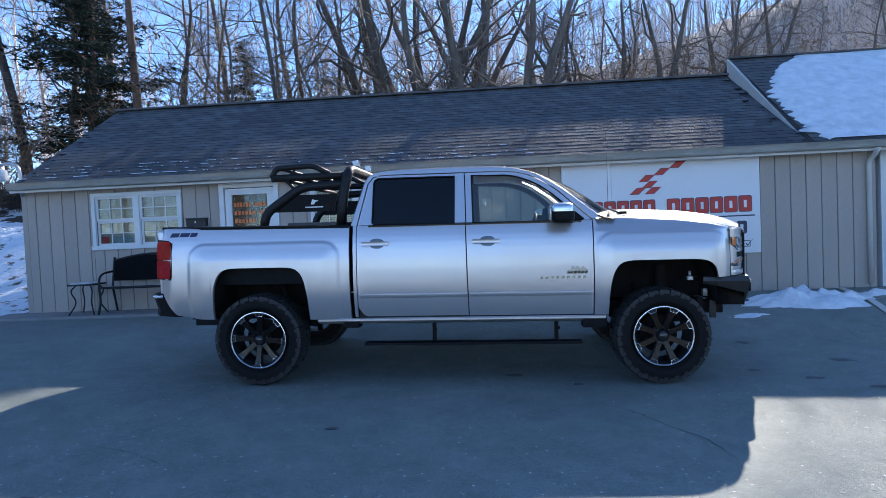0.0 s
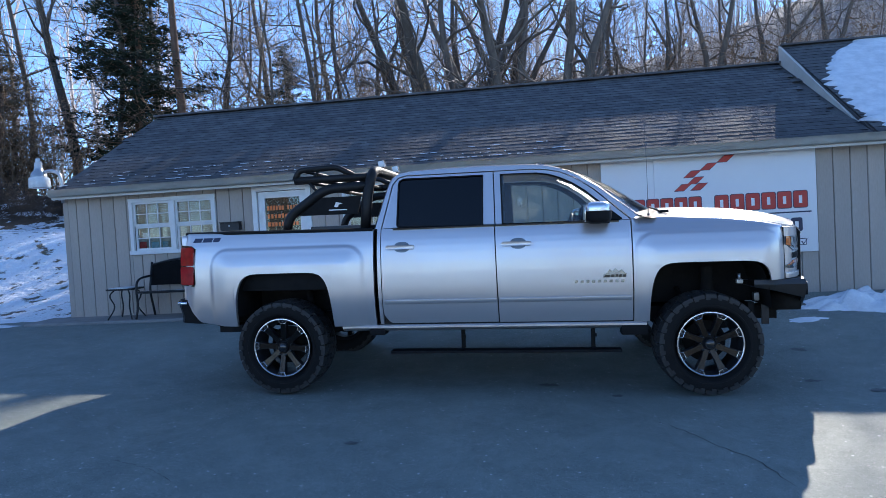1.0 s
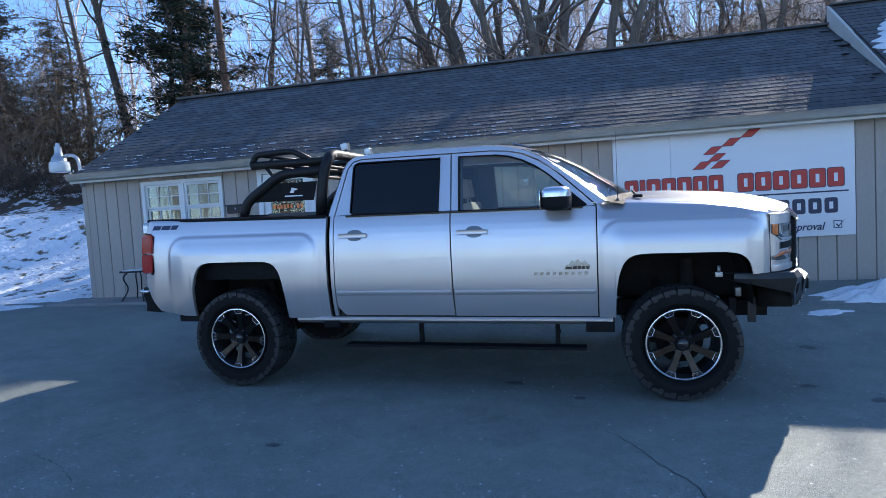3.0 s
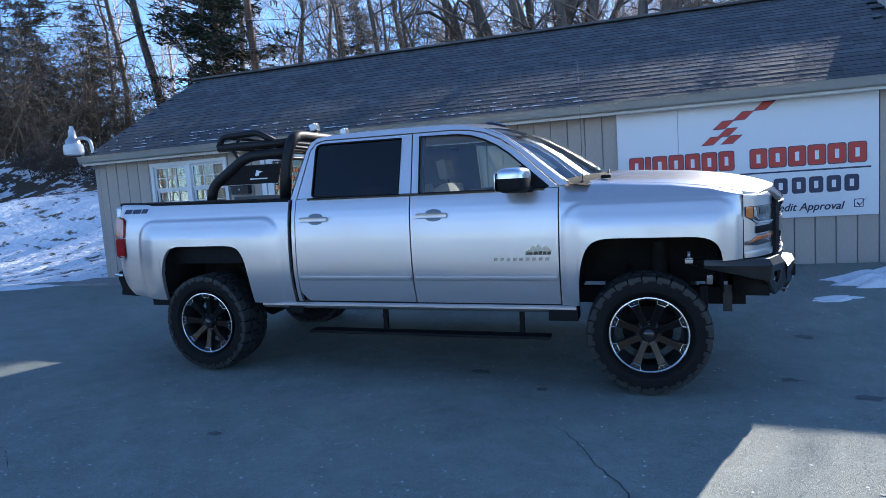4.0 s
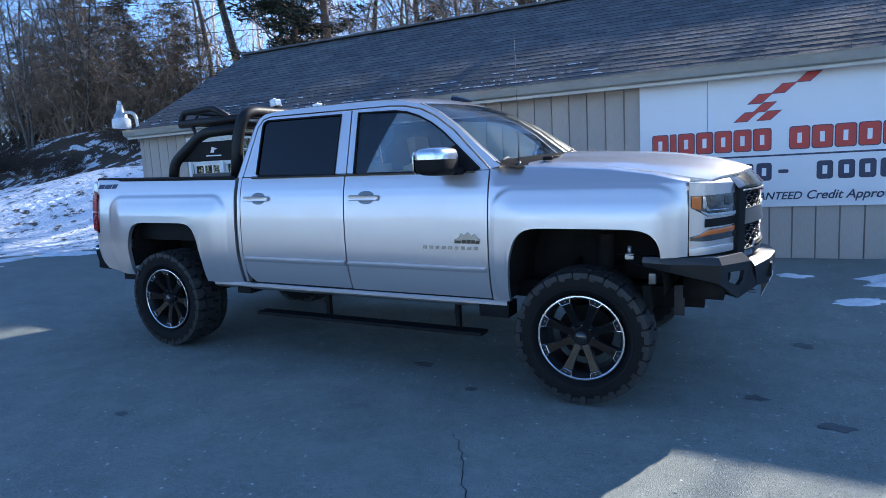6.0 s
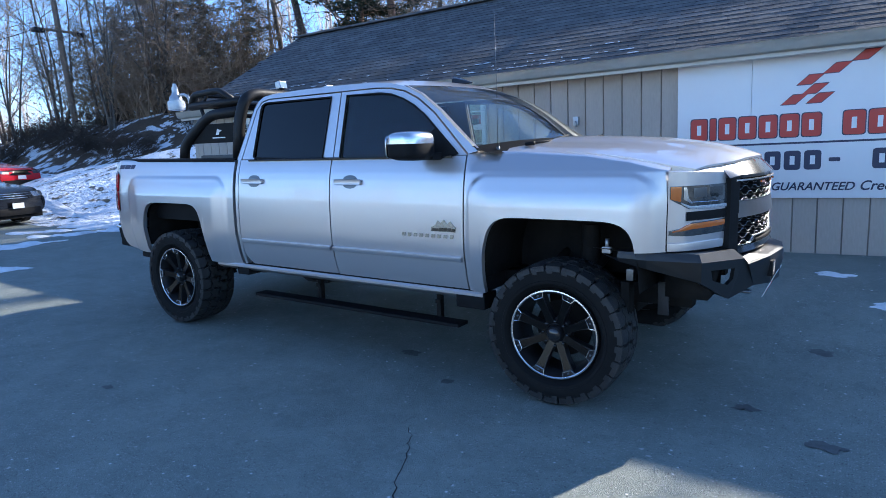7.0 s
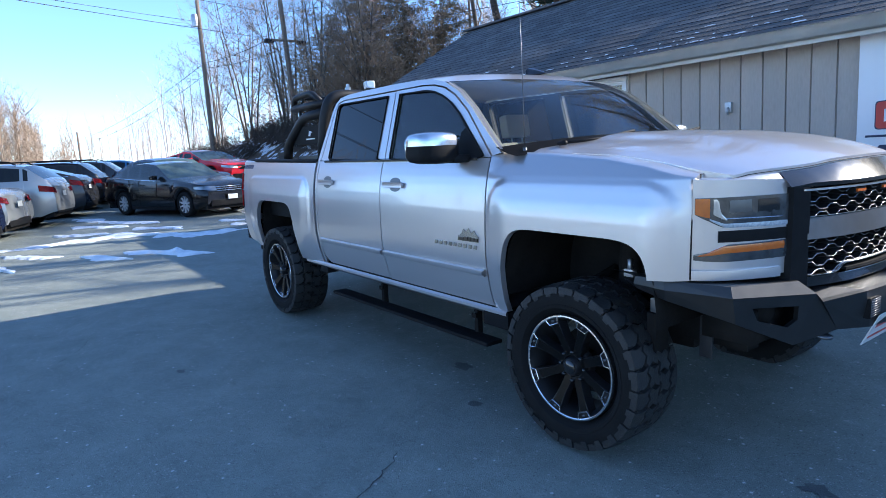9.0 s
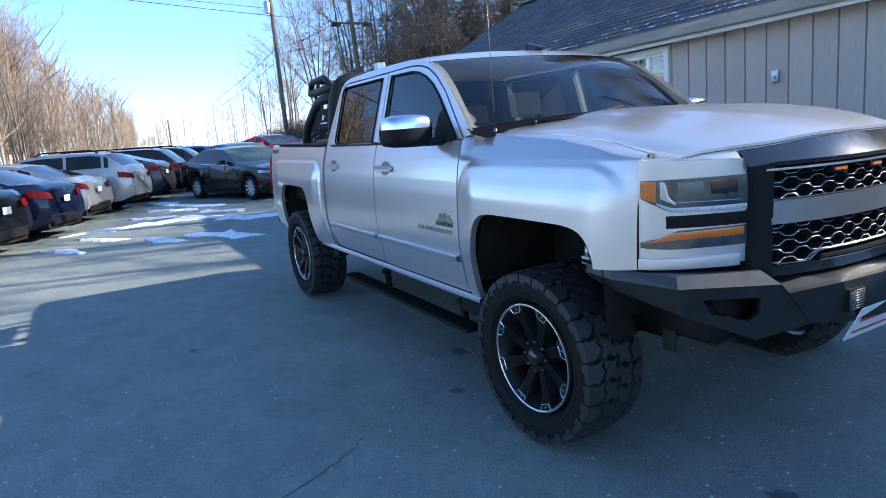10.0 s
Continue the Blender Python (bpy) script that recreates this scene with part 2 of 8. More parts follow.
def along(v, pts):
    """Piecewise linear value at v from (place, value) pairs."""
    if v <= pts[0][0]:
        return pts[0][1]
    for (a, x), (b, y) in zip(pts, pts[1:]):
        if v <= b:
            return lerp(x, y, (v - a) / (b - a))
    return pts[-1][1]


def part(name, bm, material, parent=None, label="", smooth=True, sharp=40):
    """Links a bmesh as one mesh object under a thing or a part."""
    if sharp:
        for e in bm.edges:
            if len(e.link_faces) == 2 and e.calc_face_angle(0) > radians(sharp):
                e.smooth = False
    me = bpy.data.meshes.new(name)
    bm.to_mesh(me)
    bm.free()
    if smooth:
        me.polygons.foreach_set("use_smooth", [True] * len(me.polygons))
    for mm in (material if isinstance(material, (list, tuple)) else (material,)):
        me.materials.append(mm)
    ob = new(name, me)
    if parent:
        ob.parent = parent
    if label:
        ob["label"] = label
    return ob


def thing(name, m, label, category, group="", kind=""):
    ob = new(name)
    ob.empty_display_size = 0.2
    ob.matrix_world = m
    return tagged(ob, label, category, group, kind)


def sheet(bm, rows, closed=False):
    """A surface over rows of points."""
    vs = [[bm.verts.new(p) for p in r] for r in rows]
    for a, b in zip(vs, vs[1:]):
        n = len(a)
        for i in range(n if closed else n - 1):
            j = (i + 1) % n
            try:
                bm.faces.new((a[i], a[j], b[j], b[i]))
            except ValueError:
                pass
    return vs


def block(bm, x0, x1, y0, y1, z0, z1, bevel=0.0, m=None):
    vs = [bm.verts.new((x, y, z)) for z in (z0, z1) for x, y in ((x0, y0), (x1, y0), (x1, y1), (x0, y1))]
    fs = [bm.faces.new([vs[i] for i in q]) for q in ((3, 2, 1, 0), (4, 5, 6, 7), (0, 1, 5, 4), (1, 2, 6, 5), (2, 3, 7, 6), (3, 0, 4, 7))]
    if bevel:
        es = list({e for f in fs for e in f.edges})
        r = bmesh.ops.bevel(bm, geom=es, offset=bevel, segments=2, profile=0.7, affect="EDGES")
        vs = list({v for f in r["faces"] for v in f.verts} | {v for v in vs if v.is_valid})
    if m:
        bmesh.ops.transform(bm, matrix=m, verts=[v for v in vs if v.is_valid])
    return vs


def tube(bm, pts, r, seg=8, caps=True):
    """A round bar along pts; r is one radius or one for each point."""
    pts = [Vector(p) for p in pts]
    rs = r if isinstance(r, (list, tuple)) else [r] * len(pts)
    rings, side = [], None
    for i, p in enumerate(pts):
        d = (pts[min(i + 1, len(pts) - 1)] - pts[max(i - 1, 0)]).normalized()
        if side is None:
            side = d.orthogonal().normalized()
        side = (side - d * side.dot(d)).normalized()
        up = d.cross(side)
        rings.append([p + (side * math.cos(a) + up * math.sin(a)) * rs[i] for a in (2 * math.pi * k / seg for k in range(seg))])
    vs = sheet(bm, rings, True)
    if caps:
        bm.faces.new(vs[0][::-1])
        bm.faces.new(vs[-1])


def bend(pts, r=0.06, n=4):
    """Rounds the corners of a line of points."""
    pts = [Vector(p) for p in pts]
    out = [pts[0]]
    for a, b, c in zip(pts, pts[1:], pts[2:]):
        p, q = b + (a - b).normalized() * min(r, (a - b).length * 0.45), b + (c - b).normalized() * min(r, (c - b).length * 0.45)
        out += [p * (1 - k) ** 2 + b * 2 * k * (1 - k) + q * k * k for k in (i / n for i in range(n + 1))]
    return out + [pts[-1]]


def lathe(bm, prof, seg=48, closed=False):
    """Turns (radius, y) pairs round the y axis."""
    rows = [[(r * math.sin(a), y, r * math.cos(a)) for r, y in prof] for a in (2 * math.pi * k / seg for k in range(seg + 1))]
    sheet(bm, rows, closed)
    bmesh.ops.remove_doubles(bm, verts=bm.verts, dist=1e-5)
    bmesh.ops.recalc_face_normals(bm, faces=bm.faces)


def plate(bm, outline, place, depth, holes=()):
    """A flat piece: outline and holes in 2D, place(a, b, d) gives the point d deep behind (a, b)."""
    from mathutils.geometry import tessellate_polygon
    rings = [list(outline)] + [list(h) for h in holes]
    flat = [p for r in rings for p in r]
    tris = tessellate_polygon([[Vector((a, b, 0)) for a, b in r] for r in rings])
    front = [bm.verts.new(place(a, b, 0)) for a, b in flat]
    for t in tris:
        try:
            bm.faces.new([front[i] for i in t])
        except ValueError:
            pass
    if depth:
        back = [bm.verts.new(place(a, b, depth)) for a, b in flat]
        for t in tris:
            try:
                bm.faces.new([back[i] for i in reversed(t)])
            except ValueError:
                pass
        k = 0
        for r in rings:
            for i in range(len(r)):
                a, b = k + i, k + (i + 1) % len(r)
                bm.faces.new((front[a], front[b], back[b], back[a]))
            k += len(r)
    bmesh.ops.recalc_face_normals(bm, faces=bm.faces)


def rounded(x0, x1, z0, z1, r, n=4):
    """A rectangle with round corners as 2D points."""
    out = []
    for cx, cz, a0 in ((x1 - r, z0 + r, -90), (x1 - r, z1 - r, 0), (x0 + r, z1 - r, 90), (x0 + r, z0 + r, 180)):
        out += [(cx + r * math.cos(radians(a0 + 90 * i / n)), cz + r * math.sin(radians(a0 + 90 * i / n))) for i in range(n + 1)]
    return out


def flip(bm, w):
    """A copy of bm mirrored in y about w / 2."""
    b2 = bm.copy()
    for v in b2.verts:
        v.co.y = w - v.co.y
    bmesh.ops.reverse_faces(b2, faces=b2.faces)
    return b2


def mesh_of(name, material, fill, smooth=True):
    """Mesh data shared by alike pieces."""
    bm = bmesh.new()
    fill(bm)
    me = bpy.data.meshes.new(name)
    bm.to_mesh(me)
    bm.free()
    if smooth:
        me.polygons.foreach_set("use_smooth", [True] * len(me.polygons))
    me.materials.append(material)
    return me


def lettering(name, text, size, material, parent, m, label=""):
    cu = bpy.data.curves.new(name, "FONT")
    cu.body, cu.size, cu.extrude = text, size, 0.002
    cu.materials.append(material)
    ob = new(name, cu)
    ob.parent = parent
    ob.matrix_local = m
    if label:
        ob["label"] = label
    return ob

# ---- ground ----
def bank_foot(x):
    return along(x, ((-70, 5.0), (-40, 6.2), (-28, 6.9), (-18, 7.3), (-12, 9.6), (-6, 12.5), (10, 14.0), (60, 17.0)))


def height(x, y):
    """Height of the ground: the sloping lot, the rise to the building, the lawn, the bank and the hills."""
    z = -0.018 * max(-34.0, min(14.0, x))
    lot = z
    z += (0.20 + 0.017 * max(-8, min(9, x))) * sstep(y, 0.9, 3.6) * sstep(x, -9.5, -6.0)
    edge = 4.3 - 2.6 * sstep(-x, 8.5, 15)
    foot = bank_foot(x)
    if y > edge:
        k = sstep(y, edge - 0.5, foot) ** 1.5
        z += k * along(x, ((-60, 0.3), (-30, 0.7), (-18, 0.95), (-13, 1.75), (-6, 1.8), (6, 0.6), (30, 0.5)))
    tall = along(x, ((-70, 0.4), (-45, 0.9), (-28, 1.9), (-18, 2.2), (-13, 1.2), (-6, 1.4), (12, 2.2), (30, 3.0)))
    z += tall * sstep(y, foot, foot + 4.2)
    z += 33 * sstep(y, 40, 150) * sstep(x, -10, 9) + 14 * sstep(y, 40, 130) * sstep(x, 20, 80)
    z += 3.0 * sstep(-x, 70, 200)
    if y > edge:
        z += 0.10 * noise.noise((x * 0.5, y * 0.5, 3.1)) * sstep(y, edge, edge + 3)
    return z


def ticks(spans):
    out = [spans[0][0]]
    for a, b, step in spans:
        n = max(1, round((b - a) / step))
        out += [a + (b - a) * (i + 1) / n for i in range(n)]
    return out


xs = ticks(((-400, -80, 40), (-80, -24, 3), (-24, 12, 0.6), (12, 60, 3), (60, 400, 20)))
ys = ticks(((-400, -60, 40), (-60, -8, 4), (-8, 0.6, 1.0), (0.6, 4.2, 0.4), (4.2, 22, 0.6), (22, 60, 3), (60, 240, 10), (240, 500, 60)))
bm = bmesh.new()
sheet(bm, [[(x, y, height(x, y)) for y in ys] for x in xs])
bmesh.ops.recalc_face_normals(bm, faces=bm.faces)
for f in bm.faces:
    c = f.calc_center_median()
    lawn_edge = 4.3 - 1.2 * sstep(-c.x, 7.5, 13) + 0.25 * noise.noise((c.x, 0, 0))
    foot = bank_foot(c.x)
    if c.y > 30 or c.x > 40 or c.x < -75 or c.y < -45:
        f.material_index = 3
    elif c.y > foot + 0.4:
        f.material_index = 2
    elif c.y > lawn_edge and c.x < -5.7:
        f.material_index = 1
if sum(f.normal.z for f in bm.faces) < 0:
    bmesh.ops.reverse_faces(bm, faces=bm.faces)
ground = part("ground", bm, (ASPHALT, LAWN, BANK, FIELD), None, sharp=0)
tagged(ground, "dark asphalt lot running into a snowy lawn and wooded bank", "ground", kind="structure")


# cracks and small dark stains in the asphalt
def crack(pts, w):
    bm = bmesh.new()
    rows = []
    for i, (x, y) in enumerate(pts):
        a, b = Vector(pts[max(i - 1, 0)]), Vector(pts[min(i + 1, len(pts) - 1)])
        d = (b - a).normalized()
        ww = w * (0.4 + 0.8 * random.random()) * (0.3 if i in (0, len(pts) - 1) else 1)
        rows.append([(x - d.y * ww, y + d.x * ww, height(x, y) + 0.004), (x + d.y * ww, y - d.x * ww, height(x, y) + 0.004)])
    sheet(bm, rows)
    bmesh.ops.recalc_face_normals(bm, faces=bm.faces)
    return bm


CRACKFILL = surf("crack_shadow", (0.018, 0.018, 0.019), (0.026, 0.026, 0.027), 20, 0.95)
rnd = random.Random(4)
for line, w in ((((3.10, -0.66), (3.20, -0.80), (3.27, -0.92), (3.40, -1.18), (3.55, -1.40), (3.62, -1.75)), 0.003), (((6.4, 2.4), (7.0, 1.5), (7.6, 0.8)), 0.003), (((-0.5, -1.6), (-0.2, -1.7), (0.1, -1.9)), 0.0018)):
    n = 26
    at = lambda k, c: along(k * (len(line) - 1), [(i, p[c]) for i, p in enumerate(line)])
    pts = [(at(i / n, 0) + rnd.uniform(-0.012, 0.012), at(i / n, 1) + rnd.uniform(-0.012, 0.012)) for i in range(n + 1)]
    tagged(part("pavement_crack", crack(pts, w), CRACKFILL, None), "thin ragged crack in the dark asphalt", "crack", kind="structure")
STAIN = surf("oil_stain", (0.075, 0.078, 0.078), (0.13, 0.133, 0.13), 14, 0.6, spec=0.25, bump=0.6, bscale=105)
rnd = random.Random(9)
for x, y, r in ((2.35, 0.35, 0.1), (2.9, 0.0, 0.07), (4.6, 0.5, 0.08), (5.0, 0.2, 0.1), (5.6, 0.9, 0.13), (4.9, 1.6, 0.09), (5.4, -0.1, 0.12), (1.0, -1.2, 0.05), (-0.4, -2.4, 0.06)):
    bm = bmesh.new()
    rag = lambda a: r * (0.8 + 0.45 * noise.noise((math.cos(a) * 1.6 + x, math.sin(a) * 1.6 + y, 0)) + 0.2 * noise.noise((math.cos(a) * 5 + x, math.sin(a) * 5, y)))
    ring = [(x + rag(a) * math.cos(a), y + 0.7 * rag(a) * math.sin(a)) for a in (k * math.pi / 20 for k in range(40))]
    bm.faces.new([bm.verts.new((a, b, height(a, b) + 0.004)) for a, b in ring])
    tagged(part("oil_stain", bm, STAIN, None), "dark oily blotch on the asphalt", "stain", kind="structure")

# bits of pale grit and dry leaf scattered over the asphalt
GRIT = surf("pale_grit", (0.5, 0.49, 0.47), (0.32, 0.3, 0.27), 30, 0.8)
bm = bmesh.new()
rnd = random.Random(2)
for k in range(3000):
    x, y = rnd.uniform(-4, 8), rnd.uniform(-4.5, 3)
    r, z = 0.0025 + 0.010 * rnd.random() ** 3, height(x, y) + 0.003
    a = rnd.random() * 6
    vs = [bm.verts.new((x + r * math.cos(a + q) * (1 + 0.6 * (i % 2)), y + r * math.sin(a + q), z + 0.004 * (i % 2))) for i, q in enumerate((0, 1.5, 3.1, 4.6))]
    bm.faces.new(vs)
tagged(part("grit", bm, GRIT, None, smooth=False), "pale grit and leaf crumbs scattered on asphalt", "grit", kind="stuff")


def snow_patch(x, y, rx, ry, h, seed, turn=0.0, label="thin melting snow patch lying on the asphalt"):
    """A low ragged heap of old snow."""
    bm = bmesh.new()
    n, m = 64, 10
    rows = []
    ct, st = math.cos(turn), math.sin(turn)
    for i in range(n):
        a = 2 * math.pi * i / n
        rag = 0.62 + 0.55 * noise.noise((math.cos(a) * 1.4 + seed, math.sin(a) * 1.4, seed)) + 0.3 * noise.noise((math.cos(a) * 5 + seed, math.sin(a) * 5, 2)) + 0.25
        row = []
        for j in range(m + 1):
            k = j / m
            u, v = rx * k * rag * math.cos(a), ry * k * rag * math.sin(a)
            px, py = x + u * ct - v * st, y + u * st + v * ct
            lump = 0.5 + 1.0 * abs(noise.noise((px * 3.2, py * 3.2, seed))) + 0.5 * noise.noise((px * 10, py * 10, seed))
            row.append((px, py, height(px, py) + (h * (1 - k * k) * max(0.15, lump) if j < m else -0.01)))
        rows.append(row)
    rows.append(rows[0])
    sheet(bm, rows)
    bmesh.ops.remove_doubles(bm, verts=bm.verts, dist=1e-4)
    bmesh.ops.recalc_face_normals(bm, faces=bm.faces)
    if sum(f.normal.z for f in bm.faces) < 0:
        bmesh.ops.reverse_faces(bm, faces=bm.faces)
    return tagged(part("snow_patch", bm, SNOW, None, sharp=0), label, "snow", group="snow left on the lot")


snow_patch(6.4, 3.15, 1.05, 0.34, 0.20, 3.0, 0.02, "knee-high pile of old snow against the wall")
snow_patch(7.45, 3.6, 0.5, 0.14, 0.06, 7.0, 0.5)
for i, (x, y, rx, ry, h, tn) in enumerate(((-5.05, 0.25, 0.42, 0.2, 0.09, 0.6), (-4.75, 0.55, 0.3, 0.09, 0.04, 0.6), (-7.2, 3.5, 0.9, 0.28, 0.07, 0.1), (-8.8, 3.9, 1.1, 0.35, 0.08, 0.0), (-11.5, 4.6, 1.6, 0.3, 0.07, 0.0), (5.4, 2.6, 0.25, 0.1, 0.03, 0.2), (6.9, 1.9, 0.3, 0.12, 0.03, -0.4), (4.9, 3.3, 0.16, 0.07, 0.03, 0.0))):
    snow_patch(x, y, rx, ry, h, 11.0 + i * 3.7, tn)


def snow_band(pts, w, seed, h=0.045):
    """A long ragged ribbon of ploughed snow, thin in places."""
    bm = bmesh.new()
    pts = [Vector(p) for p in pts]
    run = [0.0]
    for a, b in zip(pts, pts[1:]):
        run.append(run[-1] + (b - a).length)
    n = max(8, int(run[-1] / 0.05))
    rows = []
    for i in range(n + 1):
        d = run[-1] * i / n
        c = Vector((along(d, [(r, p.x) for r, p in zip(run, pts)]), along(d, [(r, p.y) for r, p in zip(run, pts)])))
        q = Vector((along(d + 0.05, [(r, p.x) for r, p in zip(run, pts)]), along(d + 0.05, [(r, p.y) for r, p in zip(run, pts)]))) - c
        t = q.normalized() if q.length > 1e-6 else (pts[-1] - pts[-2]).normalized()
        s = Vector((-t.y, t.x))
        end = min(1.0, 6 * i / n, 6 * (n - i) / n) ** 0.5
        mid = c + s * (0.10 * noise.noise((d * 1.7, seed, 0)) + 0.05 * noise.noise((d * 6, seed, 5)))
        a = w * end * max(0.02, 0.55 + 1.1 * noise.noise((d * 2.3, seed, 1)) + 0.5 * noise.noise((d * 9, seed, 2)))
        b = w * end * max(0.02, 0.55 + 1.1 * noise.noise((d * 2.6, seed, 7)) + 0.5 * noise.noise((d * 9, seed, 8)))
        row = []
        for k, z in ((-1, -0.01), (-0.7, 0.5), (-0.3, 0.9), (0, 1), (0.4, 0.8), (0.75, 0.4), (1, -0.01)):
            g = mid + s * k * (b if k > 0 else a)
            zz = z if z < 0 else h * z * (0.35 + 0.65 * min(1, (a + b) / w)) * (0.7 + 0.9 * abs(noise.noise((g.x * 2.3, g.y * 2.3, seed)))) + 0.004
            row.append((g.x, g.y, height(g.x, g.y) + zz))
        rows.append(row)
    sheet(bm, rows)
    bmesh.ops.recalc_face_normals(bm, faces=bm.faces)
    if sum(f.normal.z for f in bm.faces) < 0:
        bmesh.ops.reverse_faces(bm, faces=bm.faces)
    return tagged(part("snow_band", bm, SNOW, None, sharp=0), "long ragged band of melting snow lying on asphalt", "snow", group="snow left on the lot")


BANDS = [[(-7.3, -2.1), (-6.85, -1.75), (-6.4, -1.25)], [(-6.0, -1.1), (-5.5, -0.75), (-5.0, -0.45)], [(-5.9, -0.45), (-5.4, -0.05), (-4.6, 0.5)], [(-8.0, -2.4), (-8.3, -1.45), (-8.5, -0.45), (-9.2, 0.25)], [(-9.3, -0.3), (-8.8, 0.1), (-8.1, 0.5), (-7.5, 0.95), (-7.2, 1.7), (-6.95, 2.3)], [(-9.9, 0.5), (-9.3, 0.9), (-8.7, 1.3)], [(-11.6, -0.6), (-11.0, 0.0), (-10.5, 0.5)], [(-12.3, 0.1), (-11.5, 0.7), (-10.6, 1.2)], [(-9.6, 2.3), (-9.1, 2.8), (-8.7, 3.2)], [(-6.3, -2.6), (-5.7, -2.2), (-5.2, -1.95)], [(-14.0, -0.3), (-13.3, 0.1), (-12.6, 0.3)], [(-9.9, -1.1), (-9.5, -0.6), (-9.4, -0.1)], [(-8.4, 2.2), (-7.9, 2.6), (-7.5, 3.1)], [(-10.0, 3.6), (-9.2, 3.7), (-8.3, 3.5)]]
for i, (pts, w) in enumerate(zip(BANDS, (0.20, 0.19, 0.27, 0.32, 0.44, 0.3, 0.28, 0.28, 0.26, 0.2, 0.3, 0.22, 0.26, 0.38))):
    snow_band(pts, w, 3.3 + i * 2.1)

# ---- building ----
B = pose(-5.75, 4.2, 0, 0, 0, 1.1)
BASE, TOP, U0, U1, DEEP = 0.10, 2.30, 0.15, 13.75, 5.7
house = thing("dealership_building", B, "low taupe wood-sided building with a dark shingle roof", "building")


def hb(name, material, boxes, label="", bevel=0.0, parent=None):
    bm = bmesh.new()
    for b in boxes:
        block(bm, *b, bevel=bevel)
    return part(name, bm, material, parent or house, label, smooth=bool(bevel))


WINDOWS = ((1.35, 2.88, 1.29, 2.19), (5.02, 6.52, 1.29, 2.25))
DOOR = (3.52, 4.50, 0.16, 2.25)
# front wall behind the boards, with its openings
bm = bmesh.new()
holes = [[(a, c), (b, c), (b, d), (a, d)] for a, b, c, d in WINDOWS] + [[(DOOR[0], DOOR[2]), (DOOR[1], DOOR[2]), (DOOR[1], DOOR[3]), (DOOR[0], DOOR[3])]]
plate(bm, [(U0, BASE - 0.3), (U1, BASE - 0.3), (U1, TOP + 0.02), (U0, TOP + 0.02)], lambda a, b, d: (a, 0.018 + d, b), 0.14, holes)
wall_front = part("wall", bm, GROOVE, house, smooth=False)
hb("wall", SIDING, [(U0, U0 + 0.14, 0.16, DEEP, BASE - 0.3, TOP)])
hb("wall", SIDING, [(U0, U1, DEEP - 0.14, DEEP, BASE - 0.3, TOP)])
hb("wall", SIDING, [(U1 - 0.14, U1, 0.16, DEEP - 0.14, BASE - 0.3, TOP)])
bm = bmesh.new()
plate(bm, [(0.12, TOP), (DEEP, TOP), (DEEP / 2, TOP + 1.62)], lambda a, b, d: (U0 + 0.02 + d, a, b), 0.1)
part("gable", bm, SIDING, house, smooth=False)
hb("floor", CONCRETE, [(U0 + 0.14, U1 - 0.14, 0.16, DEEP - 0.14, 0.05, 0.12)])
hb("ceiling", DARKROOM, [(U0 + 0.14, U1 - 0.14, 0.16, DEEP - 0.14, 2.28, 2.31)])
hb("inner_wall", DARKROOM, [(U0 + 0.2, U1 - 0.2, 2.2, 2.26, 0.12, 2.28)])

# roof: eave at EV, ridge at RV
RV, RZ, EV, EZ = 2.85, 4.12, -0.26, 2.40
SEAM = 12.72                          # beyond it the roof is a little steeper
bm = bmesh.new()
rows = [[(u, EV, EZ - 0.03), (u, RV, RZ - 0.03), (u, 2 * RV - EV, EZ - 0.03)] for u in (0.17, SEAM)]
sheet(bm, rows)
bmesh.ops.recalc_face_normals(bm, faces=bm.faces)
bmesh.ops.solidify(bm, geom=bm.faces[:], thickness=0.05)
roof = part("roof", bm, SHINGLE, house, "dark grey asphalt shingle roof", smooth=False)
RZ2 = RZ + 0.29
bm = bmesh.new()
rows = [[(u, EV, EZ - 0.02), (u, RV, RZ2), (u, 2 * RV - EV, EZ - 0.02)] for u in (SEAM, 20.5)]
sheet(bm, rows)
bmesh.ops.recalc_face_normals(bm, faces=bm.faces)
bmesh.ops.solidify(bm, geom=bm.faces[:], thickness=0.05)
roof2 = part("roof", bm, SHINGLE, house, "steeper shingle roof half covered with snow", smooth=False)
bm = bmesh.new()
plate(bm, [(EV + 0.3, EZ + 0.12), (RV, RZ - 0.01), (RV, RZ2 + 0.03)], lambda a, b, d: (SEAM - 0.03 + d, a, b), 0.045)
part("rake_board", bm, TRIM, house, "pale rake board between the two roofs", smooth=False)
hb("ridge_cap", SHINGLE, [(0.17, SEAM - 0.03, RV - 0.1, RV + 0.1, RZ - 0.005, RZ + 0.035)], bevel=0.012)
hb("ridge_cap", SHINGLE, [(SEAM, 20.5, RV - 0.1, RV + 0.1, RZ2 + 0.02, RZ2 + 0.055)], bevel=0.012)
# gutter and fascia, moulded
bm = bmesh.new()
prof = [(-0.28, 2.275), (-0.32, 2.29), (-0.34, 2.33), (-0.345, 2.38), (-0.36, 2.395), (-0.335, 2.395), (-0.32, 2.34), (-0.26, 2.30)]
sheet(bm, [[(u, a, b) for a, b in prof] for u in (0.14, 7.0, 13.85)])
bmesh.ops.solidify(bm, geom=bm.faces[:], thickness=0.004)
bmesh.ops.recalc_face_normals(bm, faces=bm.faces)
part("gutter", bm, TRIM, house, "cream painted metal gutter")
hb("fascia", TRIM, [(0.14, 13.85, -0.255, -0.225, 2.24, 2.385)])
hb("soffit", TRIM, [(0.16, 13.8, -0.225, 0.012, 2.27, 2.29)])
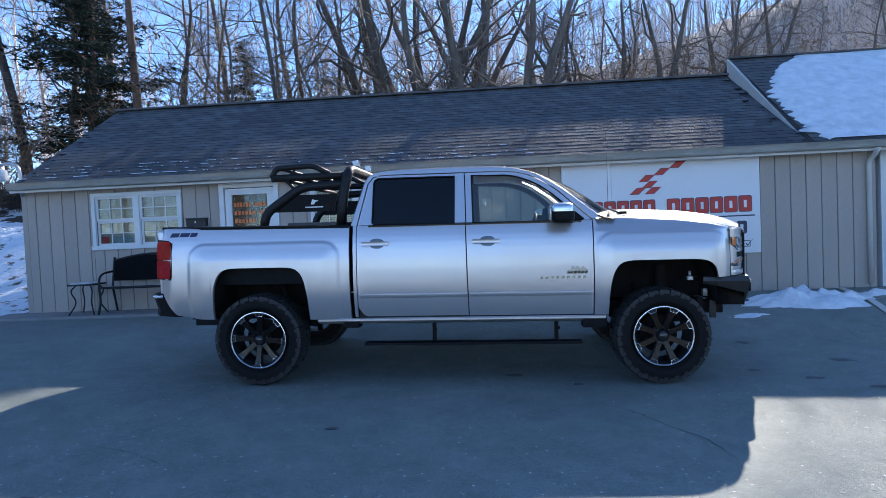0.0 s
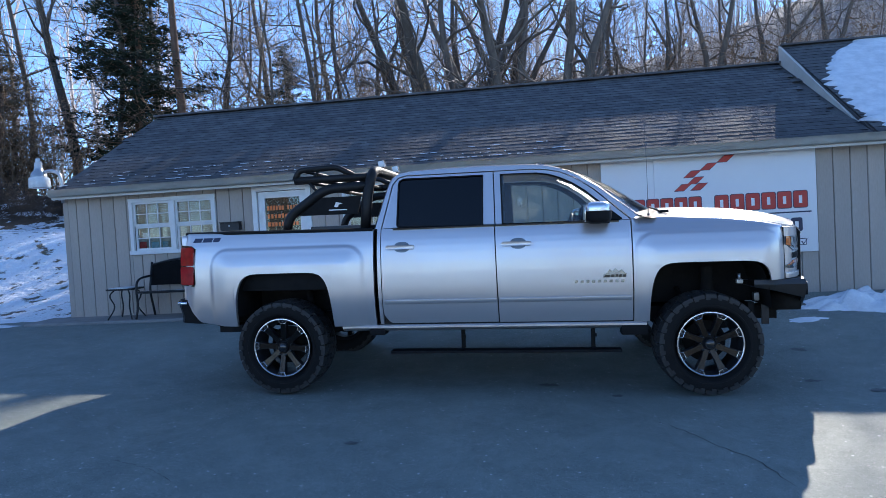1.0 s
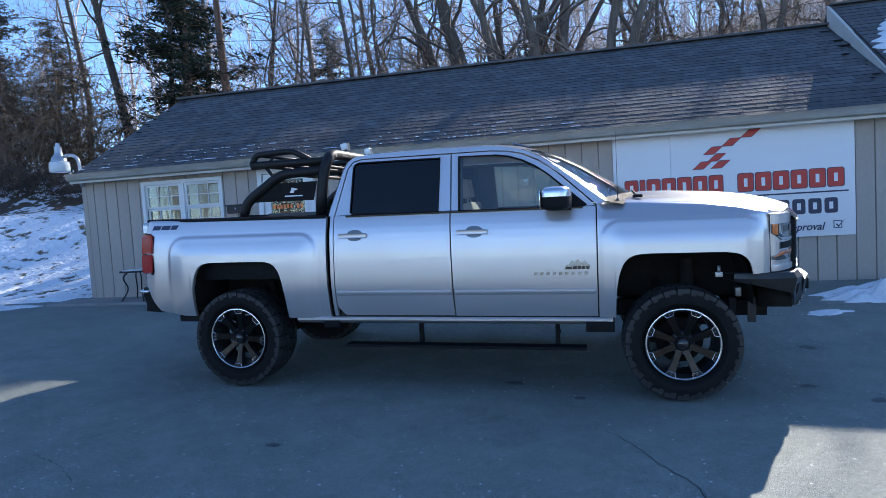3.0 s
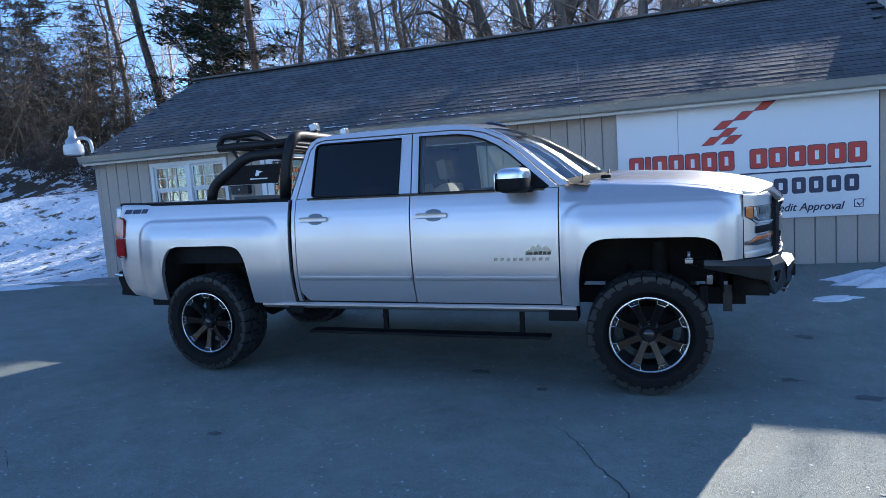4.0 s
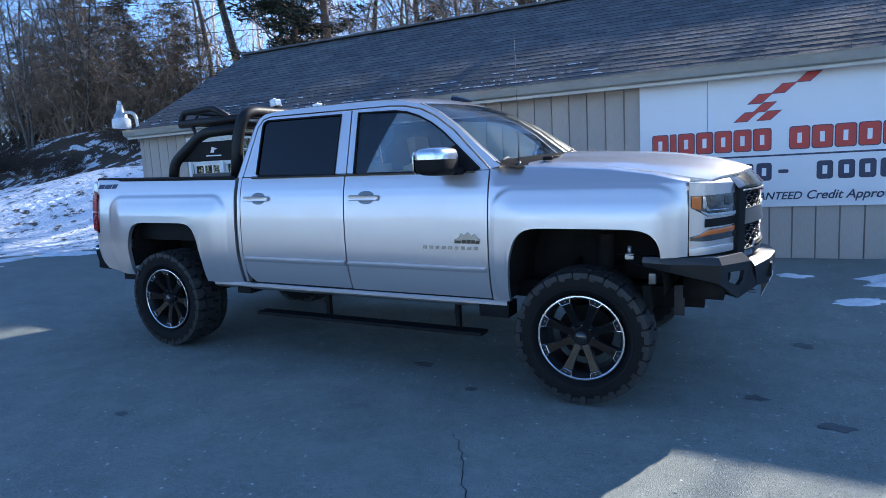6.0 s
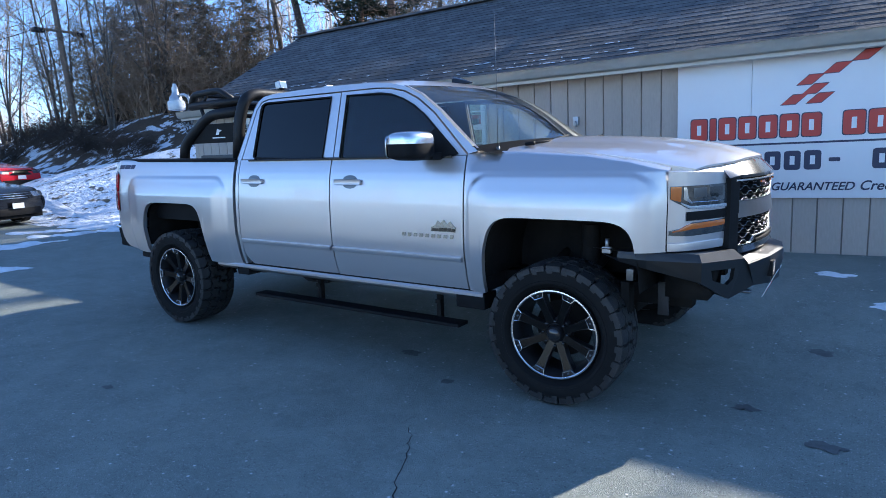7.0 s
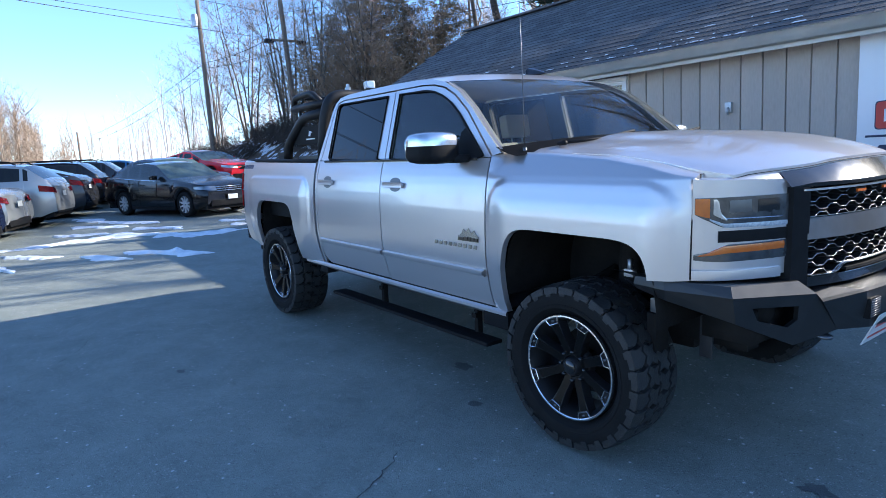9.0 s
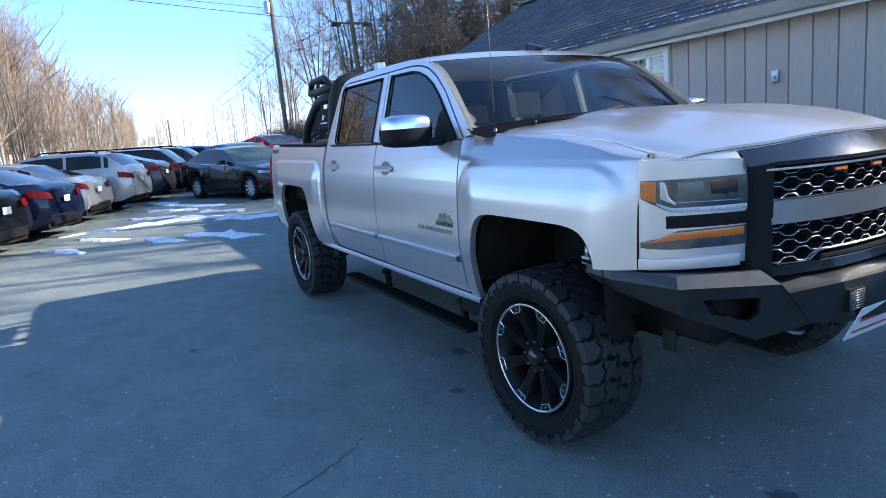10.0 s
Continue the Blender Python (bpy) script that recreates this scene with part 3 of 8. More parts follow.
hb("rake_trim", TRIM, [(0.14, 0.17, -0.25, -0.22, 2.24, 2.42)])
bm = bmesh.new()
plate(bm, [(EV, EZ - 0.17), (EV, EZ - 0.035), (RV, RZ - 0.035), (RV, RZ - 0.2)], lambda a, b, d: (0.178 + d, a, b), 0.03)
part("rake_trim", bm, TRIM, house, smooth=False)
# corner trim, downspout and the white neighbour wall at the far end
hb("corner_board", SIDING, [(U0 - 0.01, U0 + 0.08, -0.005, 0.015, BASE - 0.2, 2.27)])
bm = bmesh.new()
tube(bm, bend([(13.62, -0.29, 2.29), (13.62, -0.22, 2.2), (13.62, -0.05, 2.1), (13.62, -0.05, 0.25)], 0.06), 0.035, 8)
part("downspout", bm, TRIM, house)
bm = bmesh.new()
tube(bm, bend([(14.35, -0.2, 2.28), (14.0, -0.06, 2.2), (13.95, -0.06, 0.3)], 0.08), 0.05, 8)
part("downspout", bm, WHITE, house, "white downspout")
hb("wall", WHITE, [(13.82, 20.4, 0.0, 0.15, -0.3, 2.36)], "white neighbouring wall")
hb("wall", SIDING, [(20.25, 20.4, 0.15, DEEP, -0.3, 2.36)])
hb("wall", SIDING, [(13.75, 20.25, DEEP - 0.15, DEEP, -0.3, 2.36)])
hb("fascia", TRIM, [(13.86, 20.5, -0.255, -0.225, 2.24, 2.385)])
hb("gutter", TRIM, [(13.87, 20.5, -0.34, -0.256, 2.29, 2.39)], bevel=0.012)


def window(u0, u1, w0, w1):
    """Twin double-hung window with white muntins and closed blinds."""
    win = hb("window", WHITE, [(u0 - 0.005, u1 + 0.005, -0.03, 0.02, w1 - 0.06, w1), (u0, u0 + 0.06, -0.03, 0.02, w0, w1 - 0.06), (u1 - 0.06, u1, -0.03, 0.02, w0, w1 - 0.06), (u0 - 0.02, u1 + 0.02, -0.05, 0.02, w0 - 0.03, w0 + 0.035)], "white painted twin window frame", bevel=0.006)
    mid = (u0 + u1) / 2
    hb("mullion", WHITE, [(mid - 0.045, mid + 0.045, -0.025, 0.03, w0 + 0.035, w1 - 0.06)], bevel=0.005, parent=win)
    for a, b in ((u0 + 0.06, mid - 0.045), (mid + 0.045, u1 - 0.06)):
        h = (w0 + w1) / 2 - 0.01
        for k, (c, d) in enumerate(((w0 + 0.035, h), (h, w1 - 0.06))):
            v = 0.012 if k else 0.035
            bx = [(a, a + 0.035, v, v + 0.03, c, d), (b - 0.035, b, v, v + 0.03, c, d), (a + 0.035, b - 0.035, v, v + 0.03, c, c + 0.035), (a + 0.035, b - 0.035, v, v + 0.03, d - 0.035, d)]
            hb("sash", WHITE, bx, parent=win)
            g = [(a + 0.035 + (b - a - 0.07) * i / 3 - 0.007, a + 0.035 + (b - a - 0.07) * i / 3 + 0.007, v + 0.004, v + 0.026, c + 0.035, d - 0.035) for i in (1, 2)]
            g += [(a + 0.035, b - 0.035, v + 0.004, v + 0.026, (c + d) / 2 - 0.007, (c + d) / 2 + 0.007)]
            hb("muntin", WHITE, g, parent=win)
            hb("pane", GLASS_HOUSE, [(a + 0.03, b - 0.03, v + 0.012, v + 0.016, c + 0.03, d - 0.03)], parent=win)
        n = 26
        bl = bmesh.new()
        for i in range(n):
            z = lerp(w0 + 0.04, w1 - 0.07, (i + 0.5) / n)
            block(bl, a + 0.01, b - 0.01, -0.016, 0.016, -0.0012, 0.0012, m=pose(0, 0.11, z, 62, 0, 0))
        part("blind", bl, BLIND, win, "closed cream slatted blind", smooth=False)
    return win


wins = [window(*w) for w in WINDOWS]
# notices in the lower panes
STICKER = surf("blue_notice", (0.18, 0.42, 0.5), (0.55, 0.6, 0.6), 12, 0.5)
hb("notice", RED, [(1.44, 1.57, 0.068, 0.071, 1.35, 1.47)], parent=wins[0], label="red paper notice")
hb("notice", STICKER, [(1.66, 1.80, 0.068, 0.071, 1.35, 1.46)], parent=wins[0], label="pale blue paper notice")
hb("notice", STICKER, [(1.86, 1.96, 0.068, 0.071, 1.36, 1.46)], parent=wins[0])
hb("notice", WHITE, [(1.52, 1.62, 0.068, 0.071, 1.53, 1.62)], parent=wins[0])
hb("notice", RED, [(6.2, 6.42, 0.068, 0.071, 1.75, 1.93)], parent=wins[1], label="red and blue window sign")
hb("notice", NAVY, [(6.27, 6.36, 0.062, 0.066, 1.80, 1.88)], parent=wins[1])

# door
a, b, c, d = DOOR
door = hb("door", WHITE, [(a, a + 0.08, -0.03, 0.05, c, d), (b - 0.08, b, -0.03, 0.05, c, d), (a + 0.08, b - 0.08, -0.03, 0.05, d - 0.08, d)], "white door with a glass pane and orange lettering", bevel=0.006)
bm = bmesh.new()
plate(bm, [(a + 0.09, c + 0.02), (b - 0.09, c + 0.02), (b - 0.09, d - 0.09), (a + 0.09, d - 0.09)], lambda u, w, q: (u, 0.0 + q, w), 0.045, [[(a + 0.2, 1.18), (b - 0.19, 1.18), (b - 0.19, d - 0.19), (a + 0.2, d - 0.19)]])
part("door_leaf", bm, WHITE, door, smooth=False)
hb("pane", GLASS_HOUSE, [(a + 0.19, b - 0.18, 0.02, 0.026, 1.17, d - 0.18)], parent=door)
rnd = random.Random(5)
for z, h, n in ((1.86, 0.075, 11), (1.73, 0.07, 9), (1.60, 0.07, 9), (1.48, 0.055, 7)):
    u = a + 0.235
    for i in range(n):
        w = 0.5 / n * rnd.uniform(0.62, 0.8)
        if i != 6:
            hb("letter_bar", ORANGE, [(u, u + w, 0.012, 0.017, z, z + h * rnd.uniform(0.85, 1))], parent=door)
        u += 0.53 / n
bm = bmesh.new()
tube(bm, bend([(b - 0.13, -0.0, 1.10), (b - 0.13, -0.06, 1.10), (b - 0.22, -0.06, 1.10)], 0.02), 0.011, 8)
part("door_handle", bm, GALV, door, "metal lever handle")
# dark board behind the pane stands in for the unlit room
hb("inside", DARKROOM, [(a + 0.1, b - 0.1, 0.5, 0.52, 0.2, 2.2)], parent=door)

# mailbox
mb = thing("mailbox", B @ pose(2.99, -0.01, 1.57), "black metal mailbox fixed to the siding", "mailbox")
bm = bmesh.new()
plate(bm, rounded(0, 0.32, 0, 0.14, 0.025), lambda u, w, q: (u, q - 0.10, w), 0.10)
part("body", bm, IRON, mb)
bm = bmesh.new()
block(bm, -0.006, 0.326, -0.125, 0.0, 0.125, 0.142, bevel=0.006)
part("lid", bm, IRON, mb)
bm = bmesh.new()
block(bm, 0.145, 0.165, -0.108, -0.1, 0.06, 0.09, bevel=0.003)
part("latch", bm, GALV, mb)

# sign board
sign = thing("business_sign", B @ pose(0, -0.012, 0), "wide white business sign with red flag emblem and navy lettering", "sign")


def on_sign(name, material, polys, d=0.004, label=""):
    for q in polys:
        bm = bmesh.new()
        plate(bm, q, lambda u, w, k: (u, -d - 0.03 + k, w), 0.003)
        part(name, bm, material, sign, label, smooth=False)


for u0, u1 in ((9.03, 9.786), (9.79, 12.02)):
    bm = bmesh.new()
    block(bm, u0, u1, -0.03, 0.005, 0.79, 2.285, bevel=0.002)
    part("board", bm, SIGNBOARD, sign)
# flag emblem: slanted red diamonds
dia = lambda u, w, a=0.13, h=0.092, k=0.11: [(u, w), (u + a, w), (u + a + k, w + h), (u + k, w + h)]
grow = lambda q, g: [(q[0][0] - g * 1.6, q[0][1] - g), (q[1][0] + g * 0.6, q[1][1] - g), (q[2][0] + g * 1.6, q[2][1] + g), (q[3][0] - g * 0.6, q[3][1] + g)]
flags = [dia(10.07, 1.765), dia(10.30, 1.765), dia(10.26, 1.86, 0.12), dia(10.21, 1.955, 0.13), dia(10.44, 2.05, 0.13), dia(10.68, 2.15, 0.13)]
on_sign("emblem_edge", NAVY, [grow(q, 0.007) for q in flags])
on_sign("emblem", RED, flags, 0.006, "red slanted checkered flag")


# the name as plain blocks in its colours
def blocks(u0, u1, w, h, n, gap, narrow=()):
    out, u = [], u0
    unit = (u1 - u0 + gap) / (n - 0.55 * len(narrow))
    for i in range(n):
        wd = unit * (0.45 if i in narrow else 1)
        out.append(rounded(u, u + wd - gap, w, w + h, min(0.03, (wd - gap) * 0.3), 3))
        u += wd
    return out


name_blocks = blocks(9.18, 10.44, 1.43, 0.235, 7, 0.03, (1,)) + blocks(10.63, 11.89, 1.43, 0.235, 6, 0.03)
slots = []
for q in name_blocks:
    u0, u1 = min(p[0] for p in q), max(p[0] for p in q)
    if u1 - u0 > 0.12:
        slots += [[((u0 + u1) / 2 - 0.022, 1.49), ((u0 + u1) / 2 + 0.022, 1.49), ((u0 + u1) / 2 + 0.022, 1.60), ((u0 + u1) / 2 - 0.022, 1.60)]]
big = lambda q, g: [(p[0] + (g if p[0] > sum(x[0] for x in q) / len(q) else -g), p[1] + (g if p[1] > 1.55 else -g)) for p in q]
on_sign("name_edge", NAVY, [big(q, 0.009) for q in name_blocks])
on_sign("name_block", RED, name_blocks, 0.006, "red block of the business name")
on_sign("name_slot", SIGNBOARD, slots, 0.008)
on_sign("rule", NAVY, [[(9.1, 1.355), (11.94, 1.355), (11.94, 1.375), (9.1, 1.375)]])
digits = [rounded(u, u + 0.155, 1.085, 1.285, 0.03, 3) for u in (9.2, 9.385, 9.57, 9.93, 10.115, 10.30, 10.68 + 0.21, 11.09, 11.28, 11.47)]
digits += [rounded(11.66, 11.815, 1.085, 1.285, 0.03, 3), rounded(10.52, 10.62, 1.165, 1.205, 0.01, 2), rounded(9.77, 9.87, 1.165, 1.205, 0.01, 2)]
on_sign("number_bar", NAVY, digits, 0.004, "navy bar of the number line")
holes2 = [[(min(p[0] for p in q) + 0.055, 1.14), (max(p[0] for p in q) - 0.055, 1.14), (max(p[0] for p in q) - 0.055, 1.23), (min(p[0] for p in q) + 0.055, 1.23)] for q in digits if max(p[0] for p in q) - min(p[0] for p in q) > 0.12]
on_sign("number_slot", SIGNBOARD, holes2, 0.006)
for text, u0, u1, size, label in (("about our", 9.42, 9.95, 0.125, "navy slanted lettering"), ("GUARANTEED", 9.997, 10.745, 0.118, "navy slanted lettering"), ("Credit Approval", 10.79, 11.65, 0.135, "navy slanted lettering")):
    o = lettering("lettering", text, size, NAVY, sign, Matrix(), label)
    o.data.shear, o.data.offset = 0.28, 0.0018
    bpy.context.view_layer.update()
    k = (u1 - u0) / max(0.01, o.dimensions.x)
    o.matrix_local = Matrix(((k, 0, 0, u0), (0, 0, -1, -0.036), (0, 1, 0, 0.872), (0, 0, 0, 1)))
on_sign("check_box", NAVY, [[(11.76, 0.885), (11.86, 0.885), (11.86, 0.985), (11.76, 0.985)]])
on_sign("check_field", SIGNBOARD, [[(11.77, 0.895), (11.85, 0.895), (11.85, 0.975), (11.77, 0.975)]], 0.006)
on_sign("check_mark", NAVY, [[(11.785, 0.935), (11.80, 0.945), (11.815, 0.915), (11.90, 1.01), (11.815, 0.895)]], 0.008)

# hose spigot on the wall
ot = thing("wall_spigot", B @ pose(7.81, -0.01, 1.74), "small grey hose spigot on the siding", "outlet")
bm = bmesh.new()
block(bm, -0.035, 0.035, -0.035, 0, -0.05, 0.06, bevel=0.008)
part("cover", bm, GALV, ot)
bm = bmesh.new()
tube(bm, bend([(0, -0.03, 0.0), (0.01, -0.06, -0.02), (0.01, -0.05, -0.07)], 0.02), 0.012, 8)
part("nozzle", bm, GALV, ot)

# gooseneck yard lamp on the corner of the roof
lamp = thing("yard_lamp", B @ pose(0.19, -0.05, 2.20), "galvanised gooseneck yard lamp with a ribbed glass refractor", "lamp")
bm = bmesh.new()
tube(bm, bend([(0, 0, 0), (0, 0, 0.32), (-0.02, -0.01, 0.50), (-0.18, -0.02, 0.56), (-0.34, -0.02, 0.52)], 0.1, 5), 0.028, 10)
part("arm", bm, GALV, lamp)
bm = bmesh.new()
prof = [(0.0, 0.37), (0.035, 0.37), (0.04, 0.31), (0.058, 0.30), (0.062, 0.22), (0.07, 0.17), (0.115, 0.12), (0.125, 0.06), (0.11, 0.055), (0.0, 0.06)]
lathe(bm, prof, 24)
bmesh.ops.transform(bm, matrix=pose(-0.40, -0.02, 0.40, 90, 0, 0), verts=bm.verts)
part("head", bm, GALV, lamp)
bm = bmesh.new()
prof = [(0.11, 0.065), (0.15, 0.045), (0.158, 0.0), (0.16, -0.10), (0.15, -0.125), (0.0, -0.12)]
rows = [[((r + (0.004 if k % 2 else 0)) * math.sin(t), y, (r + (0.004 if k % 2 else 0)) * math.cos(t)) for r, y in prof] for k, t in ((k, 2 * math.pi * k / 40) for k in range(41))]
sheet(bm, rows)
bmesh.ops.transform(bm, matrix=pose(-0.40, -0.02, 0.40, 90, 0, 0), verts=bm.verts)
bmesh.ops.recalc_face_normals(bm, faces=bm.faces)
part("refractor", bm, REFRACTOR, lamp, "ribbed clear refractor")

# concrete pad, bench and side table
pad = thing("concrete_pad", Matrix(), "worn concrete walk along the wall", "walkway", kind="structure")
bm = bmesh.new()
N = 24
rows = []
for i in range(N + 1):
    x = lerp(-5.95, 1.2, i / N)
    yw = 4.2 + (x + 5.75) * 0.0192
    zz = 0.245
    rows.append([(x, yw - 0.62, zz - 0.25), (x, yw - 0.62, zz - 0.02), (x, yw - 0.60, zz), (x, yw + 0.02, zz + 0.01)])
sheet(bm, rows)
bmesh.ops.recalc_face_normals(bm, faces=bm.faces)
part("slab", bm, CONCRETE, pad)


def bench():
    t = thing("bench", B @ pose(1.72, -0.52, 0.25), "black metal and sling garden bench with arms, snow on its seat", "bench")
    L, D, H = 1.3, 0.5, 0.88
    for u in (0.0, L):
        bm = bmesh.new()
        tube(bm, bend([(u, 0.46, 0), (u, 0.40, 0.25), (u, 0.36, 0.42), (u, 0.47, H)], 0.1), 0.018)
        part("leg", bm, IRON, t)
        bm = bmesh.new()
        tube(bm, bend([(u, -0.05, 0), (u, 0.03, 0.2), (u, 0.0, 0.42), (u, 0.02, 0.58), (u, 0.12, 0.64), (u, 0.42, 0.66)], 0.1), 0.018)
        part("leg", bm, IRON, t)
    bm = bmesh.new()
    sheet(bm, [[(u, lerp(0.0, 0.38, k), 0.42 - 0.03 * math.sin(k * 3.1) - 0.02 * k) for k in (0, 0.2, 0.4, 0.6, 0.8, 1)] for u in (0.02, L / 2, L - 0.02)])
    bmesh.ops.solidify(bm, geom=bm.faces[:], thickness=0.02)
    part("seat", bm, PLASTIC, t)
    bm = bmesh.new()
    n = 14
    sheet(bm, [[(lerp(0.01, L - 0.01, i / n), 0.375, 0.50), (lerp(0.01, L - 0.01, i / n), 0.46, H - 0.06 + 0.08 * math.sin(math.pi * i / n))] for i in range(n + 1)])
    bmesh.ops.solidify(bm, geom=bm.faces[:], thickness=0.015)
    part("backrest", bm, PLASTIC, t)
    bm = bmesh.new()
    tube(bm, [(lerp(0, L, i / n), 0.47, H - 0.05 + 0.09 * math.sin(math.pi * i / n)) for i in range(n + 1)], 0.018)
    part("top_rail", bm, IRON, t)
    bm = bmesh.new()
    tube(bm, [(0, 0.0, 0.42), (L, 0.0, 0.42)], 0.018)
    part("front_rail", bm, IRON, t)
    bm = bmesh.new()
    sheet(bm, [[(lerp(0.03, L - 0.1, i / 12), lerp(0.01, 0.16, k), 0.432 + 0.012 * math.sin(k * 3.14) - 0.02 * k + 0.005 * math.sin(i * 2.1)) for k in (0, 0.3, 0.6, 1)] for i in range(13)])
    bmesh.ops.solidify(bm, geom=bm.faces[:], thickness=0.012)
    part("snow_crust", bm, SNOW, t, "thin crust of snow")
    return t


bench()
tb = thing("side_table", B @ pose(1.42, -0.36, 0.25), "small black metal patio side table", "table")
bm = bmesh.new()
plate(bm, rounded(-0.23, 0.23, -0.2, 0.2, 0.06), lambda u, w, q: (u, w, 0.49 - q), 0.025)
part("tabletop", bm, IRON, tb)
bm = bmesh.new()
plate(bm, rounded(-0.2, 0.15, -0.17, 0.14, 0.06), lambda u, w, q: (u, w, 0.502 - q), 0.01)
part("snow_crust", bm, SNOW, tb, "thin crust of snow")
for sx, sy in ((-1, -1), (1, -1), (1, 1), (-1, 1)):
    bm = bmesh.new()
    tube(bm, bend([(0.12 * sx, 0.1 * sy, 0.465), (0.19 * sx, 0.16 * sy, 0.38), (0.11 * sx, 0.09 * sy, 0.2), (0.21 * sx, 0.18 * sy, 0.0)], 0.12), 0.011)
    part("leg", bm, IRON, tb)
# yellow-white painted line by the snow pile
bm = bmesh.new()
sheet(bm, [[(x - 0.05, y, height(x - 0.05, y) + 0.012), (x + 0.05, y, height(x + 0.05, y) + 0.012)] for x, y in [(lerp(7.4, 6.95, k / 12), lerp(4.4, 2.2, k / 12)) for k in range(13)]])
bmesh.ops.recalc_face_normals(bm, faces=bm.faces)
tagged(part("parking_line", bm, TRIM, None), "faded painted parking line", "line", kind="structure")

# ---- pickup truck ----
# Local frame: x ahead, y from its right flank to its left, z up from the asphalt; hub faces at y = 0, axles at x = 0 and 3.645.
truck = thing("pickup_truck", SLOPE, "silver lifted crew-cab pickup with black rack, steel bumper and mud tyres", "truck")
W, AXLE = 2.01, 3.645


def tp(name, bm, material, label="", parent=None, both=True, smooth=True, sharp=40):
    """A truck part, and its twin on the other flank."""
    twin = flip(bm, W) if both else None
    a = part(name, bm, material, parent or truck, label, smooth, sharp)
    if both:
        return a, part(name, twin, material, parent or truck, label, smooth, sharp)
    return a


def flare(x, z, x0, x1, zt, r=0.15):
    """0 outside a round-cornered arch moulding, rising to 1 well inside it."""
    qx, qz = abs(x - (x0 + x1) / 2) - (x1 - x0) / 2 + r, z - zt + r
    d = r - math.hypot(max(qx, 0), max(qz, 0)) - min(max(qx, qz), 0)
    return 0.36 * sstep(d, -0.015, 0.015) + 0.64 * sstep(d, -0.006, 0.17)


def skin(x, z):
    """How far in the flank lies at (x, z)."""
    y = along(z, ((0.54, 0.085), (0.60, 0.062), (0.68, 0.034), (0.76, 0.016), (0.815, 0.008), (0.825, 0.002), (0.90, -0.002), (1.0, -0.002), (1.08, 0.0), (1.16, 0.004), (1.24, 0.011), (1.30, 0.019), (1.35, 0.029), (1.40, 0.043), (1.47, 0.066)))
    y -= 0.027 * (flare(x, z, 3.085, 4.205, 1.338) + flare(x, z, -0.64, 0.775, 1.318))
    y += 0.55 * max(0, z - 1.355) * sstep(x, 3.06, 3.13)
    y += 0.075 * max(0, (-0.80 - x) / 0.15) ** 2 + 0.10 * max(0, (x - 4.06) / 0.19) ** 2.2
    return y


def arch(x, xc, hw, zb, zt, n=4.2):
    u = abs(x - xc) / hw
    return zb if u >= 1 else zb + (zt - zb) * (1 - u ** 8) ** (1 / 2.4)


def spread(a, b, xc=None, hw=0.46, step=0.016):
    """Places along the flank, closer at the sides of a wheel arch."""
    xs = {round(a + (b - a) * i / max(1, round((b - a) / step)), 4) for i in range(max(1, round((b - a) / step)) + 1)}
    if xc is not None:
        xs |= {round(xc + s * hw * k, 4) for s in (-1, 1) for k in (0.80, 0.86, 0.91, 0.945, 0.97, 0.985, 0.994, 0.999, 1.0)}
    return sorted(x for x in xs if a - 1e-6 <= x <= b + 1e-6)


def flank(name, xs, lo, up, label="", over=(), lip=0.035, slant=None):
    """One outer panel from lower edge lo(x) to upper edge up(x); over adds (inward, up) steps past the top."""
    bm = bmesh.new()
    rows = []
    zs = None
    for x in xs:
        a, b = lo(x), up(x)
        row = []
        a2 = a + 0.07 * (b - a)
        zs = [lerp(a, b, k) for k in (0.0, 0.03, 0.07)] + [lerp(a2, 1.15, k / 7) for k in range(1, 8)] + [lerp(1.15, b, k / 30) for k in range(1, 31)]
        for z in zs:
            xx = x + (slant(x, z) if slant else 0)
            row.append((xx, skin(xx, z), z))
        for dy, dz in (over(x, row[-1][1], b) if callable(over) else over):
            row.append((row[len(zs) - 1][0], row[len(zs) - 1][1] + dy, b + dz))
        rows.append(row)
    sheet(bm, rows)
    bmesh.ops.recalc_face_normals(bm, faces=bm.faces)
    if sum(f.normal.y for f in bm.faces) > 0:
        bmesh.ops.reverse_faces(bm, faces=bm.faces)
    rim = [e for e in bm.edges if e.is_boundary]
    for e in rim:
        e.smooth = False
    r = bmesh.ops.extrude_edge_only(bm, edges=rim)
    for v in [g for g in r["geom"] if isinstance(g, bmesh.types.BMVert)]:
        if callable(over) and v.co.y > 0.155:
            v.co.z -= 0.05
        else:
            v.co.y += lip
    for e in rim:
        e.smooth = False
    return tp(name, bm, SILVER, label, sharp=0)


bed_low = lambda x: max(along(x, ((-0.945, 0.97), (-0.92, 0.86), (-0.86, 0.75), (-0.79, 0.66), (-0.56, 0.62), (0.9, 0.60))), arch(x, 0.035, 0.455, 0.60, 1.095))
flank("bed_side", spread(-0.945, 0.872, 0.035, 0.455), bed_low, lambda x: along(x, ((-0.95, 1.468), (0.88, 1.445))), "silver cargo bed side", [(0.012, 0.006), (0.05, 0.008)])
flank("rear_door", spread(0.945, 1.93), lambda x: 0.625 + 0.10 * max(0, (1.03 - x) / 0.09) ** 2, lambda x: 1.452, "silver rear door", slant=lambda x, z: 0.018 * (1.45 - z) * sstep(x, 1.6, 1.93))
flank("front_door", spread(1.94, 3.052), lambda x: 0.622, lambda x: 1.452, "silver front door", slant=lambda x, z: 0.018 * (1.45 - z) * (1 - sstep(x, 1.94, 2.3)))
